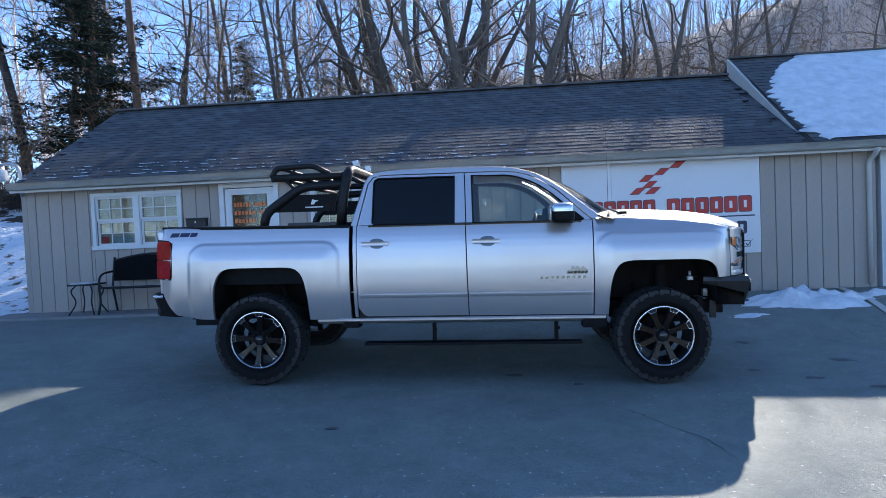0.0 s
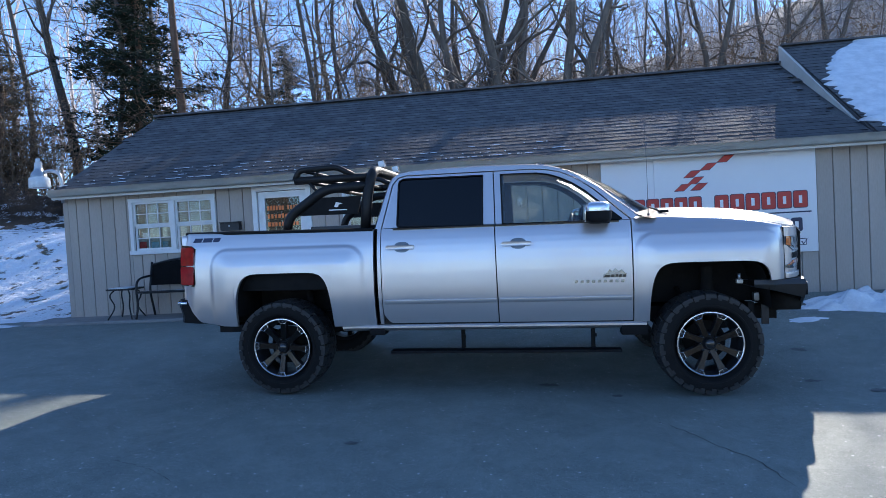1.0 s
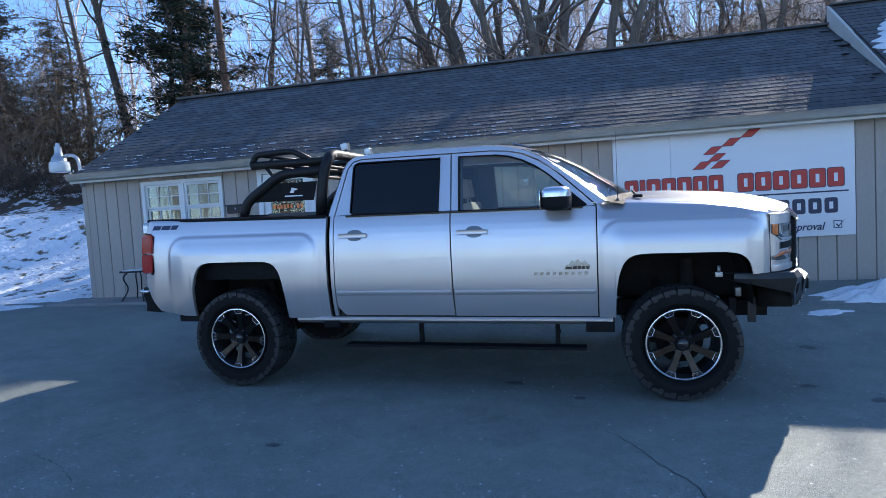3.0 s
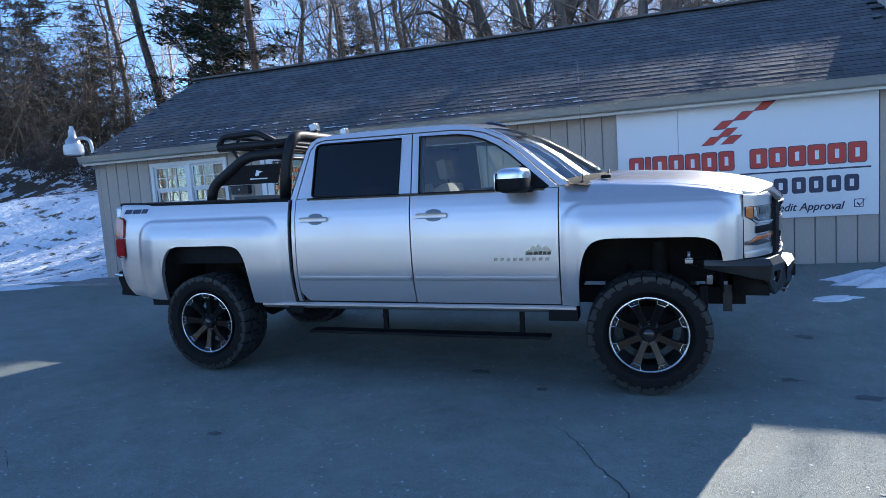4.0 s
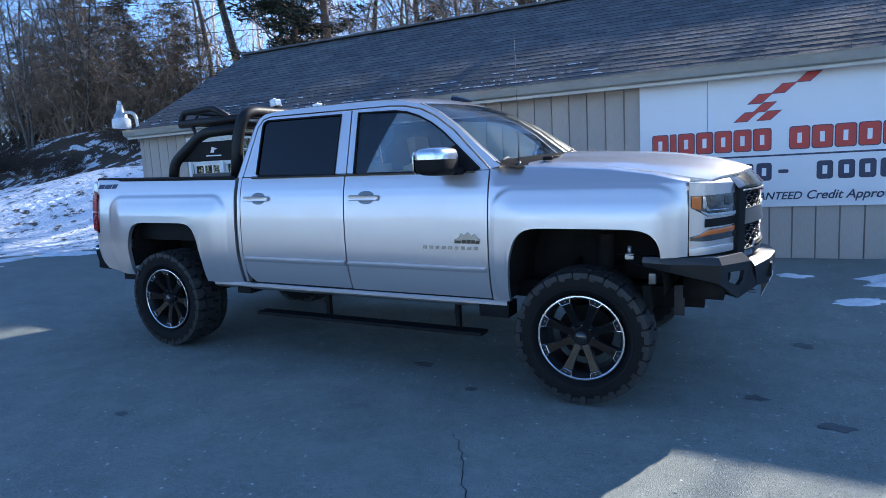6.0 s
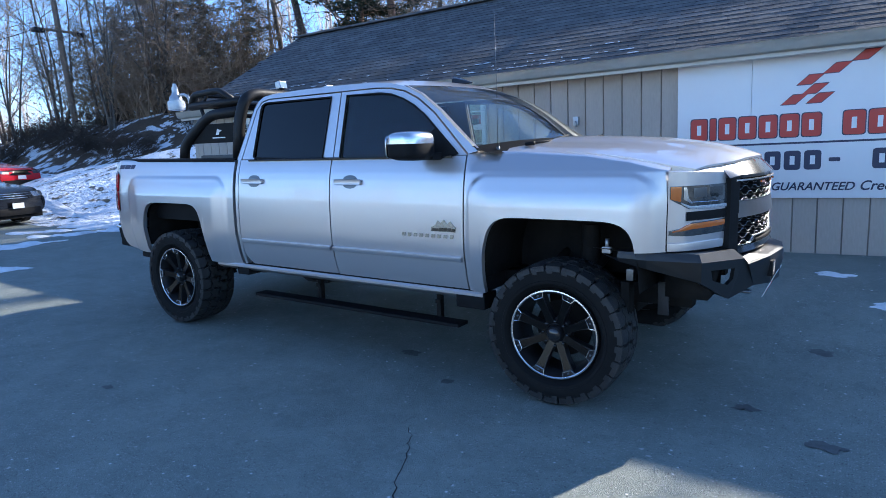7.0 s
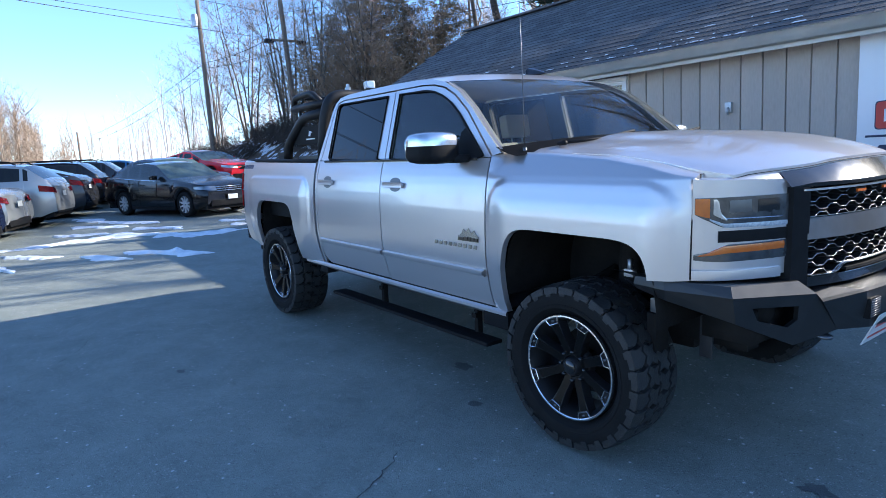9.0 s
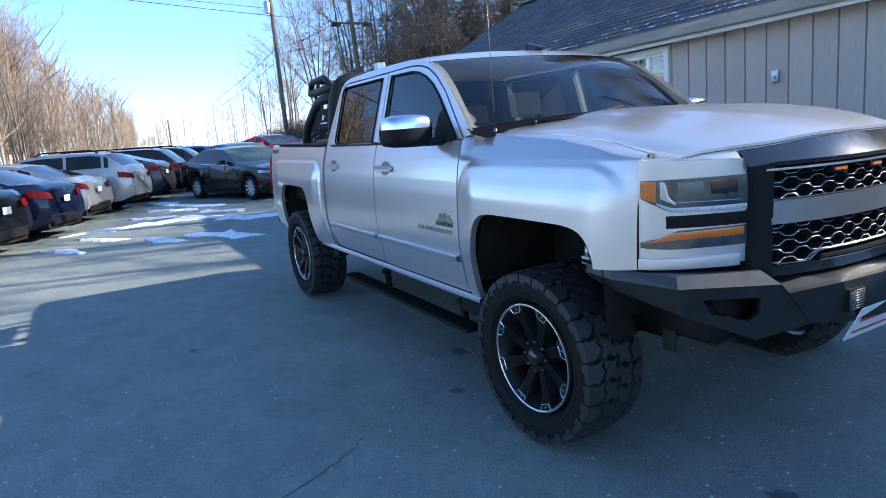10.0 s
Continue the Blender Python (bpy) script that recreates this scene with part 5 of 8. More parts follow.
for y in (0.79, W - 0.79):
    bm = bmesh.new()
    xf = along(min(y, W - y), ((0.70, 4.655), (W / 2, 4.683)))
    block(bm, xf - 0.03, xf + 0.003, y - 0.052, y + 0.052, 0.722, 0.812, bevel=0.004)
    part("light_pod", bm, PLASTIC, fb)
    bm = bmesh.new()
    for i in range(8):
        tube(bm, [(xf + 0.005, y - 0.045 + 0.0128 * i, 0.730), (xf + 0.005, y - 0.045 + 0.0128 * i, 0.804)], 0.0022, 4)
        tube(bm, [(xf + 0.006, y - 0.047, 0.731 + 0.0103 * i), (xf + 0.006, y + 0.047, 0.731 + 0.0103 * i)], 0.0022, 4)
    part("light_grid", bm, GUNMETAL, fb, "wire mesh guard")
for k in (0, 1):
    ys = (lambda v: W - v) if k else (lambda v: v)
    bm = bmesh.new()
    block(bm, 4.14, 4.20, min(ys(0.33), ys(0.345)), max(ys(0.33), ys(0.345)), 0.53, 0.72, bevel=0.004)
    part("bracket", bm, IRON, fb)
    bm = bmesh.new()
    block(bm, 4.02, 4.06, min(ys(0.13), ys(0.19)), max(ys(0.13), ys(0.19)), 0.755, 0.82, bevel=0.006)
    part("bracket", bm, GUNMETAL, fb)
for y in (0.585, W - 0.585):
    bm = bmesh.new()
    tube(bm, bend([(4.42, y - 0.022, 0.672), (4.575, y - 0.022, 0.656), (4.580, y + 0.022, 0.656), (4.42, y + 0.022, 0.672)], 0.022), 0.009)
    part("tow_hook", bm, GUNMETAL, fb)
bm = bmesh.new()
block(bm, -0.002, 0.002, -0.155, 0.155, -0.16, 0.0, m=pose(4.676, 0.97, 0.725, 0, 24, 0))
pl_ = part("dealer_plate", bm, WHITE, fb, "white dealer plate with red print", smooth=False)
bm = bmesh.new()
for z, h, w in ((-0.075, 0.026, 0.11), (-0.13, 0.012, 0.13)):
    block(bm, 0.0025, 0.004, -w, w, z, z + h, m=pose(4.676, 0.97, 0.725, 0, 24, 0))
part("print", bm, RED, pl_, smooth=False)

# rear: lamps, tailgate, bumper
bm = bmesh.new()
plate(bm, [(-0.985, 1.005), (-0.815, 0.992), (-0.805, 1.02), (-0.80, 1.335), (-0.84, 1.362), (-0.985, 1.372)], lambda a, b, d: (a, skin(max(a, -0.93), b) - 0.008 + 0.35 * max(0, -0.93 - a) + d, b), 0.09)
tl = tp("tail_lamp", bm, GLOSSBLACK, "red tail lamp in a black bezel")
for k, q in enumerate(tl):
    for z0, z1 in ((1.182, 1.352), (1.008, 1.176)):
        bm = bmesh.new()
        plate(bm, rounded(-0.98, -0.815, z0, z1, 0.02), lambda a, b, d: (a, skin(max(a, -0.93), b) - 0.017 + 0.35 * max(0, -0.93 - a) + d, b), 0.02)
        if k:
            b2 = flip(bm, W)
            bm.free()
            bm = b2
        part("lens", bm, REDLENS, q, "ribbed red lens")
bm = bmesh.new()
plate(bm, rounded(0.10, W - 0.10, 0.80, 1.462, 0.03), lambda a, b, d: (-0.975 + d, a, b), 0.05)
tp("tailgate", bm, SILVER, both=False)
bm = bmesh.new()
secs = []
for x, y, a in ((-0.80, 0.10, 0), (-0.98, 0.06, 0), (-1.06, 0.16, 1), (-1.13, 0.6, 1), (-1.15, W / 2, 1)):
    secs.append([(x + 0.12, y + 0.02, 0.865), (x, y, 0.862), (x - 0.01, y, 0.80), (x + 0.02, y + 0.0, 0.71), (x + 0.01, y, 0.655), (x + 0.14, y + 0.02, 0.64)])
vs = sheet(bm, secs + [[(px, W - py, pz) for px, py, pz in s] for s in secs[-2::-1]])
bm.faces.new(vs[0]), bm.faces.new(vs[-1][::-1])
bmesh.ops.recalc_face_normals(bm, faces=bm.faces)
rb = tp("rear_bumper", bm, PLASTIC, "black rear step bumper", both=False, sharp=30)
bm = bmesh.new()
tube(bm, [(-0.93, 0.055, 0.835), (-1.02, 0.07, 0.835), (-1.072, 0.17, 0.835)], 0.016, 8)
tp("bumper_strip", bm, CHROME, parent=rb)
# bed inside
bm = bmesh.new()
block(bm, -0.92, 0.86, 0.12, W - 0.12, 0.93, 0.96)
block(bm, -0.92, 0.86, 0.11, 0.15, 0.96, 1.44)
block(bm, -0.92, 0.86, W - 0.15, W - 0.11, 0.96, 1.44)
block(bm, 0.83, 0.87, 0.15, W - 0.15, 0.96, 1.43)
tp("bed_liner", bm, PLASTIC, both=False, smooth=False)
bm = bmesh.new()
sheet(bm, [[(x, skin(x, 1.45) + y, z + along(x, ((-0.95, 0.018), (0.88, -0.004)))) for y, z in ((-0.004, 1.442), (-0.006, 1.462), (0.01, 1.472), (0.07, 1.472), (0.085, 1.43))] for x in (-0.945, -0.5, 0, 0.5, 0.868)])
bmesh.ops.recalc_face_normals(bm, faces=bm.faces)
tp("bed_rail_cap", bm, PLASTIC)
bm = bmesh.new()
block(bm, 0.25, 0.80, 0.18, W - 0.18, 1.44, 1.50, bevel=0.02)
tp("tool_box", bm, BLACKTEX, "low black box across the bed", both=False)

# door handles, mirrors, badges
for x0 in (0.99, 1.99):
    bm = bmesh.new()
    y = skin(x0, 1.29)
    plate(bm, [(x0 + 0.14 + 0.068 * math.cos(q), 1.290 + 0.046 * math.copysign(abs(math.sin(q)) ** 0.7, math.sin(q))) for q in (2 * math.pi * i / 24 for i in range(24))], lambda a, b, d: (a, skin(a, b) - 0.002 + d, b), 0.01)
    # flat gunmetal oval; the shade of the handle recess is in its colour
    cup = tp("handle_cup", bm, GUNMETAL, "flat dark oval drawn for the shaded handle recess")
    for k, q in enumerate(cup):
        bm = bmesh.new()
        plate(bm, rounded(x0, x0 + 0.25, 1.270, 1.308, 0.015), lambda a, b, d: (a, y - 0.040 + 0.02 * abs((a - x0 - 0.127) / 0.127) ** 2 + d, b), 0.018)
        bmesh.ops.bevel(bm, geom=[e for e in bm.edges if e.calc_face_angle(0) > 1], offset=0.004, segments=2, affect="EDGES")
        if k:
            b2 = flip(bm, W)
            bm.free()
            bm = b2
        part("door_handle", bm, SILVER, q, "silver pull handle")
for k in (0, 1):
    bm = bmesh.new()
    secs = []
    for y, x0, x1, z0, z1 in ((-0.262, 2.735, 2.79, 1.48, 1.56), (-0.258, 2.705, 2.825, 1.455, 1.582), (-0.245, 2.688, 2.85, 1.443, 1.596), (-0.20, 2.676, 2.872, 1.434, 1.605), (-0.12, 2.674, 2.885, 1.430, 1.608), (-0.04, 2.678, 2.885, 1.430, 1.604), (-0.012, 2.69, 2.868, 1.438, 1.592), (0.0, 2.71, 2.84, 1.455, 1.57)):
        xm, zm, hx, hz = (x0 + x1) / 2, (z0 + z1) / 2, (x1 - x0) / 2, (z1 - z0) / 2
        secs.append([(xm + hx * math.copysign(abs(math.cos(a)) ** 0.5, math.cos(a)), y, zm + hz * math.copysign(abs(math.sin(a)) ** 0.5, math.sin(a))) for a in (2 * math.pi * i / 32 for i in range(32))])
    vs = sheet(bm, secs, True)
    bm.faces.new(vs[0]), bm.faces.new(vs[-1][::-1])
    bmesh.ops.recalc_face_normals(bm, faces=bm.faces)
    bmesh.ops.bisect_plane(bm, geom=bm.verts[:] + bm.edges[:] + bm.faces[:], plane_co=(0, 0, 1.532), plane_no=(0, 0, 1))
    for f in bm.faces:
        f.material_index = 1 if f.calc_center_median().z < 1.532 else 0
    if k:
        b2 = flip(bm, W)
        bm.free()
        bm = b2
    mir_ = part("mirror", bm, (DULLCHROME, PLASTIC), truck, "door mirror with a chrome cap over black", sharp=80)
    bm = bmesh.new()
    plate(bm, rounded(-0.24, -0.03, 1.45, 1.585, 0.03), lambda a, b, d: (2.668 - d * 0.0 + d, a, b), 0.006)
    if k:
        b2 = flip(bm, W)
        bm.free()
        bm = b2
    part("mirror_glass", bm, CHROME, mir_)
    bm = bmesh.new()
    plate(bm, [(2.74, 1.455), (2.99, 1.462), (2.80, 1.63), (2.76, 1.60)], lambda a, b, d: (a, gy(b) - 0.012 + d, b), 0.02)
    block(bm, 2.77, 2.88, -0.05, 0.07, 1.43, 1.475, bevel=0.012)
    if k:
        b2 = flip(bm, W)
        bm.free()
        bm = b2
    part("mirror_arm", bm, PLASTIC, mir_)
# maker's marks as plain shapes
for i in range(9):
    x = 2.585 + i * 0.0465
    bm = bmesh.new()
    plate(bm, [(x, 0.945), (x + 0.026, 0.945), (x + 0.030, 0.968), (x + 0.004, 0.968)], lambda a, b, d: (a, skin(a, b) - 0.006 + d, b), 0.005)
    tp("badge_block", bm, DARKCHROME, "small dark badge block")
bm = bmesh.new()
plate(bm, [(2.815, 0.985), (3.0, 0.985), (3.005, 1.015), (2.985, 1.03), (2.965, 1.052), (2.94, 1.035), (2.915, 1.062), (2.89, 1.04), (2.87, 1.055), (2.85, 1.025), (2.82, 1.012)], lambda a, b, d: (a, skin(a, b) - 0.005 + d, b), 0.004)
eb = tp("edition_badge", bm, DARKCHROME, "bright mountain-shaped badge with a dark band")
for k, q in enumerate(eb):
    bm = bmesh.new()
    for x0, x1, z0, z1 in ((2.825, 2.868, 0.989, 1.006), (2.876, 2.905, 0.989, 1.010), (2.912, 2.935, 0.989, 1.012), (2.942, 2.965, 0.989, 1.010), (2.972, 2.995, 0.989, 1.008)):
        plate(bm, [(x0, z0), (x1, z0), (x1 + 0.004, z1), (x0 + 0.004, z1)], lambda a, b, d: (a, skin(a, b) - 0.008 + d, b), 0.004)
    if k:
        b2 = flip(bm, W)
        bm.free()
        bm = b2
    part("badge_band", bm, GLOSSBLACK, q, smooth=False)
bm = bmesh.new()
for u, w in ((-0.83, 0.08), (-0.74, 0.09), (-0.64, 0.065)):
    plate(bm, [(u, 1.392), (u + w, 1.392), (u + w + 0.018, 1.43), (u + 0.018, 1.43)], lambda a, b, d: (a, skin(max(a, -0.80), b) - 0.002 + d, b), 0.002)
tp("bed_decal", bm, NAVY, "dark slanted decal blocks on the bed side")

# antenna, shark fin, wipers
bm = bmesh.new()
tube(bm, [(3.215, 0.165, 1.475), (3.21, 0.165, 1.9), (3.20, 0.165, 2.30)], [0.0026, 0.0018, 0.0013], 6)
tube(bm, [(3.215, 0.165, 1.465), (3.215, 0.165, 1.50)], 0.011, 8)
tp("antenna", bm, GUNMETAL, "thin whip antenna", both=False)
bm = bmesh.new()
secs = [[(x, 1.10 + s * w, z) for s, z in ((-1, 1.995), (-0.6, 1.995 + h * 0.7), (0, 1.995 + h), (0.6, 1.995 + h * 0.7), (1, 1.995))] for x, w, h in ((2.30, 0.03, 0.06), (2.34, 0.033, 0.055), (2.42, 0.028, 0.03), (2.48, 0.012, 0.006))]
vs = sheet(bm, secs)
bm.faces.new(vs[0])
tp("roof_antenna", bm, GLOSSBLACK, "black shark-fin antenna", both=False)
for y0, y1 in ((0.30, 0.92), (1.0, 1.6)):
    bm = bmesh.new()
    tube(bm, [(3.335, y0, 1.512), (3.37, (y0 + y1) / 2, 1.53), (3.35, y1, 1.565)], 0.008, 6)
    tube(bm, [(3.40, y0 - 0.02, 1.515), (3.335, y0, 1.512)], 0.013, 6)
    tp("wiper", bm, PLASTIC, both=False)

# cabin
bm = bmesh.new()
block(bm, 0.92, 3.1, 0.11, W - 0.11, 0.58, 0.68)
block(bm, 0.93, 3.1, 0.10, 0.14, 0.66, 1.43)
block(bm, 0.93, 3.1, W - 0.14, W - 0.10, 0.66, 1.43)
block(bm, 3.06, 3.10, 0.12, W - 0.12, 0.66, 1.44)
tp("cabin_lining", bm, DASH, both=False, smooth=False)
for o in ([(1.83, 1.45), (2.02, 1.45), (2.01, 1.90), (1.83, 1.90)], [(0.95, 1.45), (1.10, 1.45), (1.11, 1.90), (1.05, 1.90)]):
    bm = bmesh.new()
    plate(bm, o, lambda a, b, d: (a, gy(b) + 0.056 + d, b), 0.03)
    tp("pillar_trim", bm, DASH)
bm = bmesh.new()
plate(bm, [(2.62, 1.18), (2.72, 1.42), (2.86, 1.475), (3.12, 1.475), (3.2, 1.40), (3.1, 1.0), (2.7, 1.0)], lambda a, b, d: (a, 0.16 + d, b), W - 0.32)
tp("dashboard", bm, DASH, both=False)
bm = bmesh.new()
sheet(bm, [[(x, lerp(0.27, W - 0.27, k / 6), 1.925 + 0.04 * (1 - abs(k / 3 - 1) ** 2)) for k in range(7)] for x in (1.05, 1.6, 2.2, 2.34)])
tp("headliner", bm, SEAT, both=False)
bm = bmesh.new()
tube(bm, [(2.60 + 0.05 * math.sin(a), 1.42 + 0.19 * math.cos(a), 1.36 + 0.17 * math.sin(a)) for a in (2 * math.pi * i / 24 for i in range(25))], 0.016, 8, False)
tube(bm, [(2.61, 1.24, 1.35), (2.63, 1.42, 1.34), (2.61, 1.60, 1.35)], 0.022, 6)
tube(bm, [(2.63, 1.42, 1.34), (2.85, 1.42, 1.25)], 0.035, 8)
tp("steering_wheel", bm, DASH, both=False)


def truck_seat(x, y, w):
    bm = bmesh.new()
    block(bm, x - 0.02, x + 0.50, y - w, y + w, 0.80, 0.98, bevel=0.05)
    block(bm, -0.08, 0.08, -w, w, 0.0, 0.60, bevel=0.06, m=pose(x - 0.02, y, 0.94, 0, -16, 0))
    return bm


for y in (0.56, W - 0.56):
    a_ = part("front_seat", truck_seat(1.98, y, 0.25), SEAT, truck, "grey cloth front seat")
    bm = bmesh.new()
    block(bm, -0.05, 0.05, -0.13, 0.13, 0, 0.19, bevel=0.04, m=pose(1.79, y, 1.565, 0, -10, 0))
    for s in (-0.06, 0.06):
        tube(bm, [(1.80, y + s, 1.50), (1.79, y + s, 1.60)], 0.008, 6)
    part("headrest", bm, SEAT, a_)
bm = truck_seat(1.10, W / 2, 0.76)
rs = part("rear_seat", bm, SEAT, truck, "grey rear bench seat")
for y in (0.5, 1.0, 1.5):
    bm = bmesh.new()
    block(bm, -0.05, 0.05, -0.12, 0.12, 0, 0.16, bevel=0.04, m=pose(0.93 + 0.02, y, 1.54, 0, -8, 0))
    part("headrest", bm, SEAT, rs)

# underbody
bm = bmesh.new()
block(bm, -0.85, 4.3, 0.45, 0.55, 0.56, 0.68)
block(bm, -0.85, 4.3, W - 0.55, W - 0.45, 0.56, 0.68)
for x in (-0.6, 0.9, 1.9, 3.0, 4.1):
    block(bm, x, x + 0.08, 0.55, W - 0.55, 0.57, 0.66)
block(bm, 0.9, 2.3, 0.75, 1.0, 0.50, 0.66, bevel=0.03)
block(bm, 1.0, 1.9, 1.1, 1.5, 0.46, 0.64, bevel=0.04)
block(bm, -0.9, -0.3, 0.6, 1.4, 0.62, 0.72, bevel=0.03)
tp("chassis_frame", bm, UNDER, both=False)
bm = bmesh.new()
tube(bm, [(0, 0.12, 0.43), (0, W - 0.12, 0.43)], 0.045, 10)
lathe_b = bmesh.new()
lathe(lathe_b, [(0.0, -0.13), (0.10, -0.11), (0.145, 0.0), (0.10, 0.11), (0.0, 0.13)], 20)
bmesh.ops.transform(lathe_b, matrix=pose(0, W / 2, 0.43, 0, 0, 90), verts=lathe_b.verts)
me_tmp = bpy.data.meshes.new("tmp")
lathe_b.to_mesh(me_tmp)
bm.from_mesh(me_tmp)
bpy.data.meshes.remove(me_tmp)
lathe_b.free()
tp("rear_axle", bm, UNDER, both=False)
bm = bmesh.new()
tube(bm, [(3.65, 0.20, 0.43), (3.65, 0.9, 0.52), (3.65, 1.1, 0.52), (3.65, W - 0.20, 0.43)], 0.03, 8)
block(bm, 3.35, 3.95, 0.6, W - 0.6, 0.45, 0.62, bevel=0.03)
block(bm, 3.52, 3.62, 0.3, W - 0.3, 0.38, 0.45, bevel=0.01)
tp("front_crossmember", bm, UNDER, both=False)
bm = bmesh.new()
tube(bm, [(3.72, 0.36, 0.42), (3.72, 0.40, 1.02)], 0.055, 10)
tube(bm, bend([(3.60, 0.20, 0.30), (3.60, 0.27, 0.45), (3.60, 0.25, 0.75)], 0.05), 0.04, 8)
tube(bm, [(3.5, 0.30, 0.76), (3.5, 0.62, 0.84)], 0.025, 8)
tube(bm, [(3.78, 0.30, 0.76), (3.78, 0.62, 0.84)], 0.025, 8)
block(bm, 3.98, 4.03, 0.16, 0.26, 0.42, 0.74, bevel=0.008)
tp("front_suspension", bm, UNDER)
bm = bmesh.new()
block(bm, 3.885, 3.935, 0.12, 0.15, 0.90, 0.935, bevel=0.005)
tube(bm, [(3.91, 0.135, 0.93), (3.91, 0.135, 0.98)], 0.012, 8)
tp("rock_light", bm, GALV, "small lamp in the wheel well")
bm = bmesh.new()
tube(bm, [(0.20, 0.45, 0.40), (0.10, 0.42, 0.95)], 0.035, 8)
tube(bm, [(-0.62, 0.5, 0.60), (-0.2, 0.48, 0.47), (0.2, 0.48, 0.47), (0.68, 0.5, 0.58)], 0.03, 6)
tp("leaf_spring", bm, UNDER)
for xc, hw, zb in ((0.035, 0.47, 0.60), (3.645, 0.475, 0.62)):
    bm = bmesh.new()
    path = [(xc + hw * u, arch(xc + hw * u, xc, hw + 0.001, zb, 1.10)) for u in (-1, -0.99, -0.96, -0.9, -0.8, -0.6, -0.3, 0, 0.3, 0.6, 0.8, 0.9, 0.96, 0.99, 1)]
    sheet(bm, [[(x, y, z) for x, z in path] for y in (0.035, 0.3, 0.55)])
    plate(bm, path, lambda a, b, d: (a, 0.55 + d, b), 0.01)
    tp("wheel_well", bm, UNDER, "black wheel well liner")
bm = bmesh.new()
block(bm, 0.98, 2.96, 0.065, 0.185, 0.352, 0.376, bevel=0.008)
sb = tp("running_board", bm, PLASTIC, "lowered black side step")
for k, q in enumerate(sb):
    for x in (1.60, 2.72):
        bm = bmesh.new()
        block(bm, x, x + 0.034, 0.17, 0.21, 0.36, 0.60, bevel=0.006)
        block(bm, x + 0.005, x + 0.045, 0.148, 0.16, 0.47, 0.50, bevel=0.003)
        if k:
            b2 = flip(bm, W)
            bm.free()
            bm = b2
        part("step_arm", bm, UNDER, q)

# bed rack
TB = 0.043
for k in (0, 1):
    ys = (lambda v: W - v) if k else (lambda v: v)
    bm = bmesh.new()
    tube(bm, bend([(0.03, ys(0.17), 1.47), (0.06, ys(0.17), 1.60), (0.40, ys(0.20), 1.835), (0.80, ys(0.21), 1.85)], 0.10), TB, 12)
    part("rack_leg", bm, RACKBLACK, truck, "black tubular rack leg")
    bm = bmesh.new()
    tube(bm, bend([(0.10, ys(0.24), 1.93), (0.14, ys(0.24), 2.02), (0.50, ys(0.24), 2.035), (0.66, ys(0.24), 1.95)], 0.05), 0.028, 10)
    part("basket_rail", bm, RACKBLACK, truck)
    bm = bmesh.new()
    tube(bm, [(0.10, ys(0.24), 1.925), (0.80, ys(0.24), 1.935)], 0.036, 10)
    tube(bm, [(0.22, ys(0.24), 1.92), (0.34, ys(0.20), 1.80)], 0.016, 8)
    tube(bm, [(0.25, ys(0.24), 1.92), (0.34, ys(0.24), 2.02)], 0.012, 8)
    part("basket_rail", bm, RACKBLACK, truck)
    bm = bmesh.new()
    plate(bm, [(0.13, 1.60), (0.70, 1.60), (0.74, 1.76), (0.36, 1.76)], lambda a, b, d: (a, ys(0.19 + d), b), 0.006)
    pn = part("rack_panel", bm, PLASTIC, truck, "flat black side panel with a pale emblem", smooth=False)
    bm = bmesh.new()
    plate(bm, [(0.48, 1.668), (0.50, 1.715), (0.56, 1.70), (0.525, 1.69), (0.515, 1.668)], lambda a, b, d: (a, ys(0.186 + d), b), 0.003)
    plate(bm, [(0.43, 1.638), (0.60, 1.638), (0.60, 1.648), (0.43, 1.648)], lambda a, b, d: (a, ys(0.186 + d), b), 0.003)
    part("emblem", bm, SIGNBOARD, pn, smooth=False)
bm = bmesh.new()
tube(bm, bend([(0.77, 0.17, 1.46), (0.80, 0.19, 1.80), (0.84, 0.25, 1.99), (0.84, W - 0.25, 1.99), (0.80, W - 0.19, 1.80), (0.77, W - 0.17, 1.46)], 0.13, 6), 0.047, 12)
tp("rack_hoop", bm, RACKBLACK, "thick black roll hoop behind the cab", both=False)
bm = bmesh.new()
for x, z in ((0.12, 1.93), (0.32, 1.93), (0.52, 1.93), (0.16, 2.02), (0.40, 1.84)):
    tube(bm, [(x, 0.24, z), (x, W - 0.24, z)], 0.018, 8)
tp("basket_bar", bm, RACKBLACK, both=False)
for y in (0.63, 1.21):
    bm = bmesh.new()
    tube(bm, [(0.84, y, 1.99), (0.84, y, 2.045)], 0.014, 8)
    st_ = part("light_bracket", bm, IRON, truck)
    bm = bmesh.new()
    block(bm, -0.028, 0.028, -0.042, 0.042, -0.032, 0.032, bevel=0.008, m=pose(0.83, y, 2.075, 0, -12, 0))
    part("light_housing", bm, GALV, st_, "small square work light")
    bm = bmesh.new()
    block(bm, 0.027, 0.032, -0.036, 0.036, -0.027, 0.027, m=pose(0.83, y, 2.075, 0, -12, 0))
    part("light_lens", bm, LAMPCLEAR, st_, smooth=False)


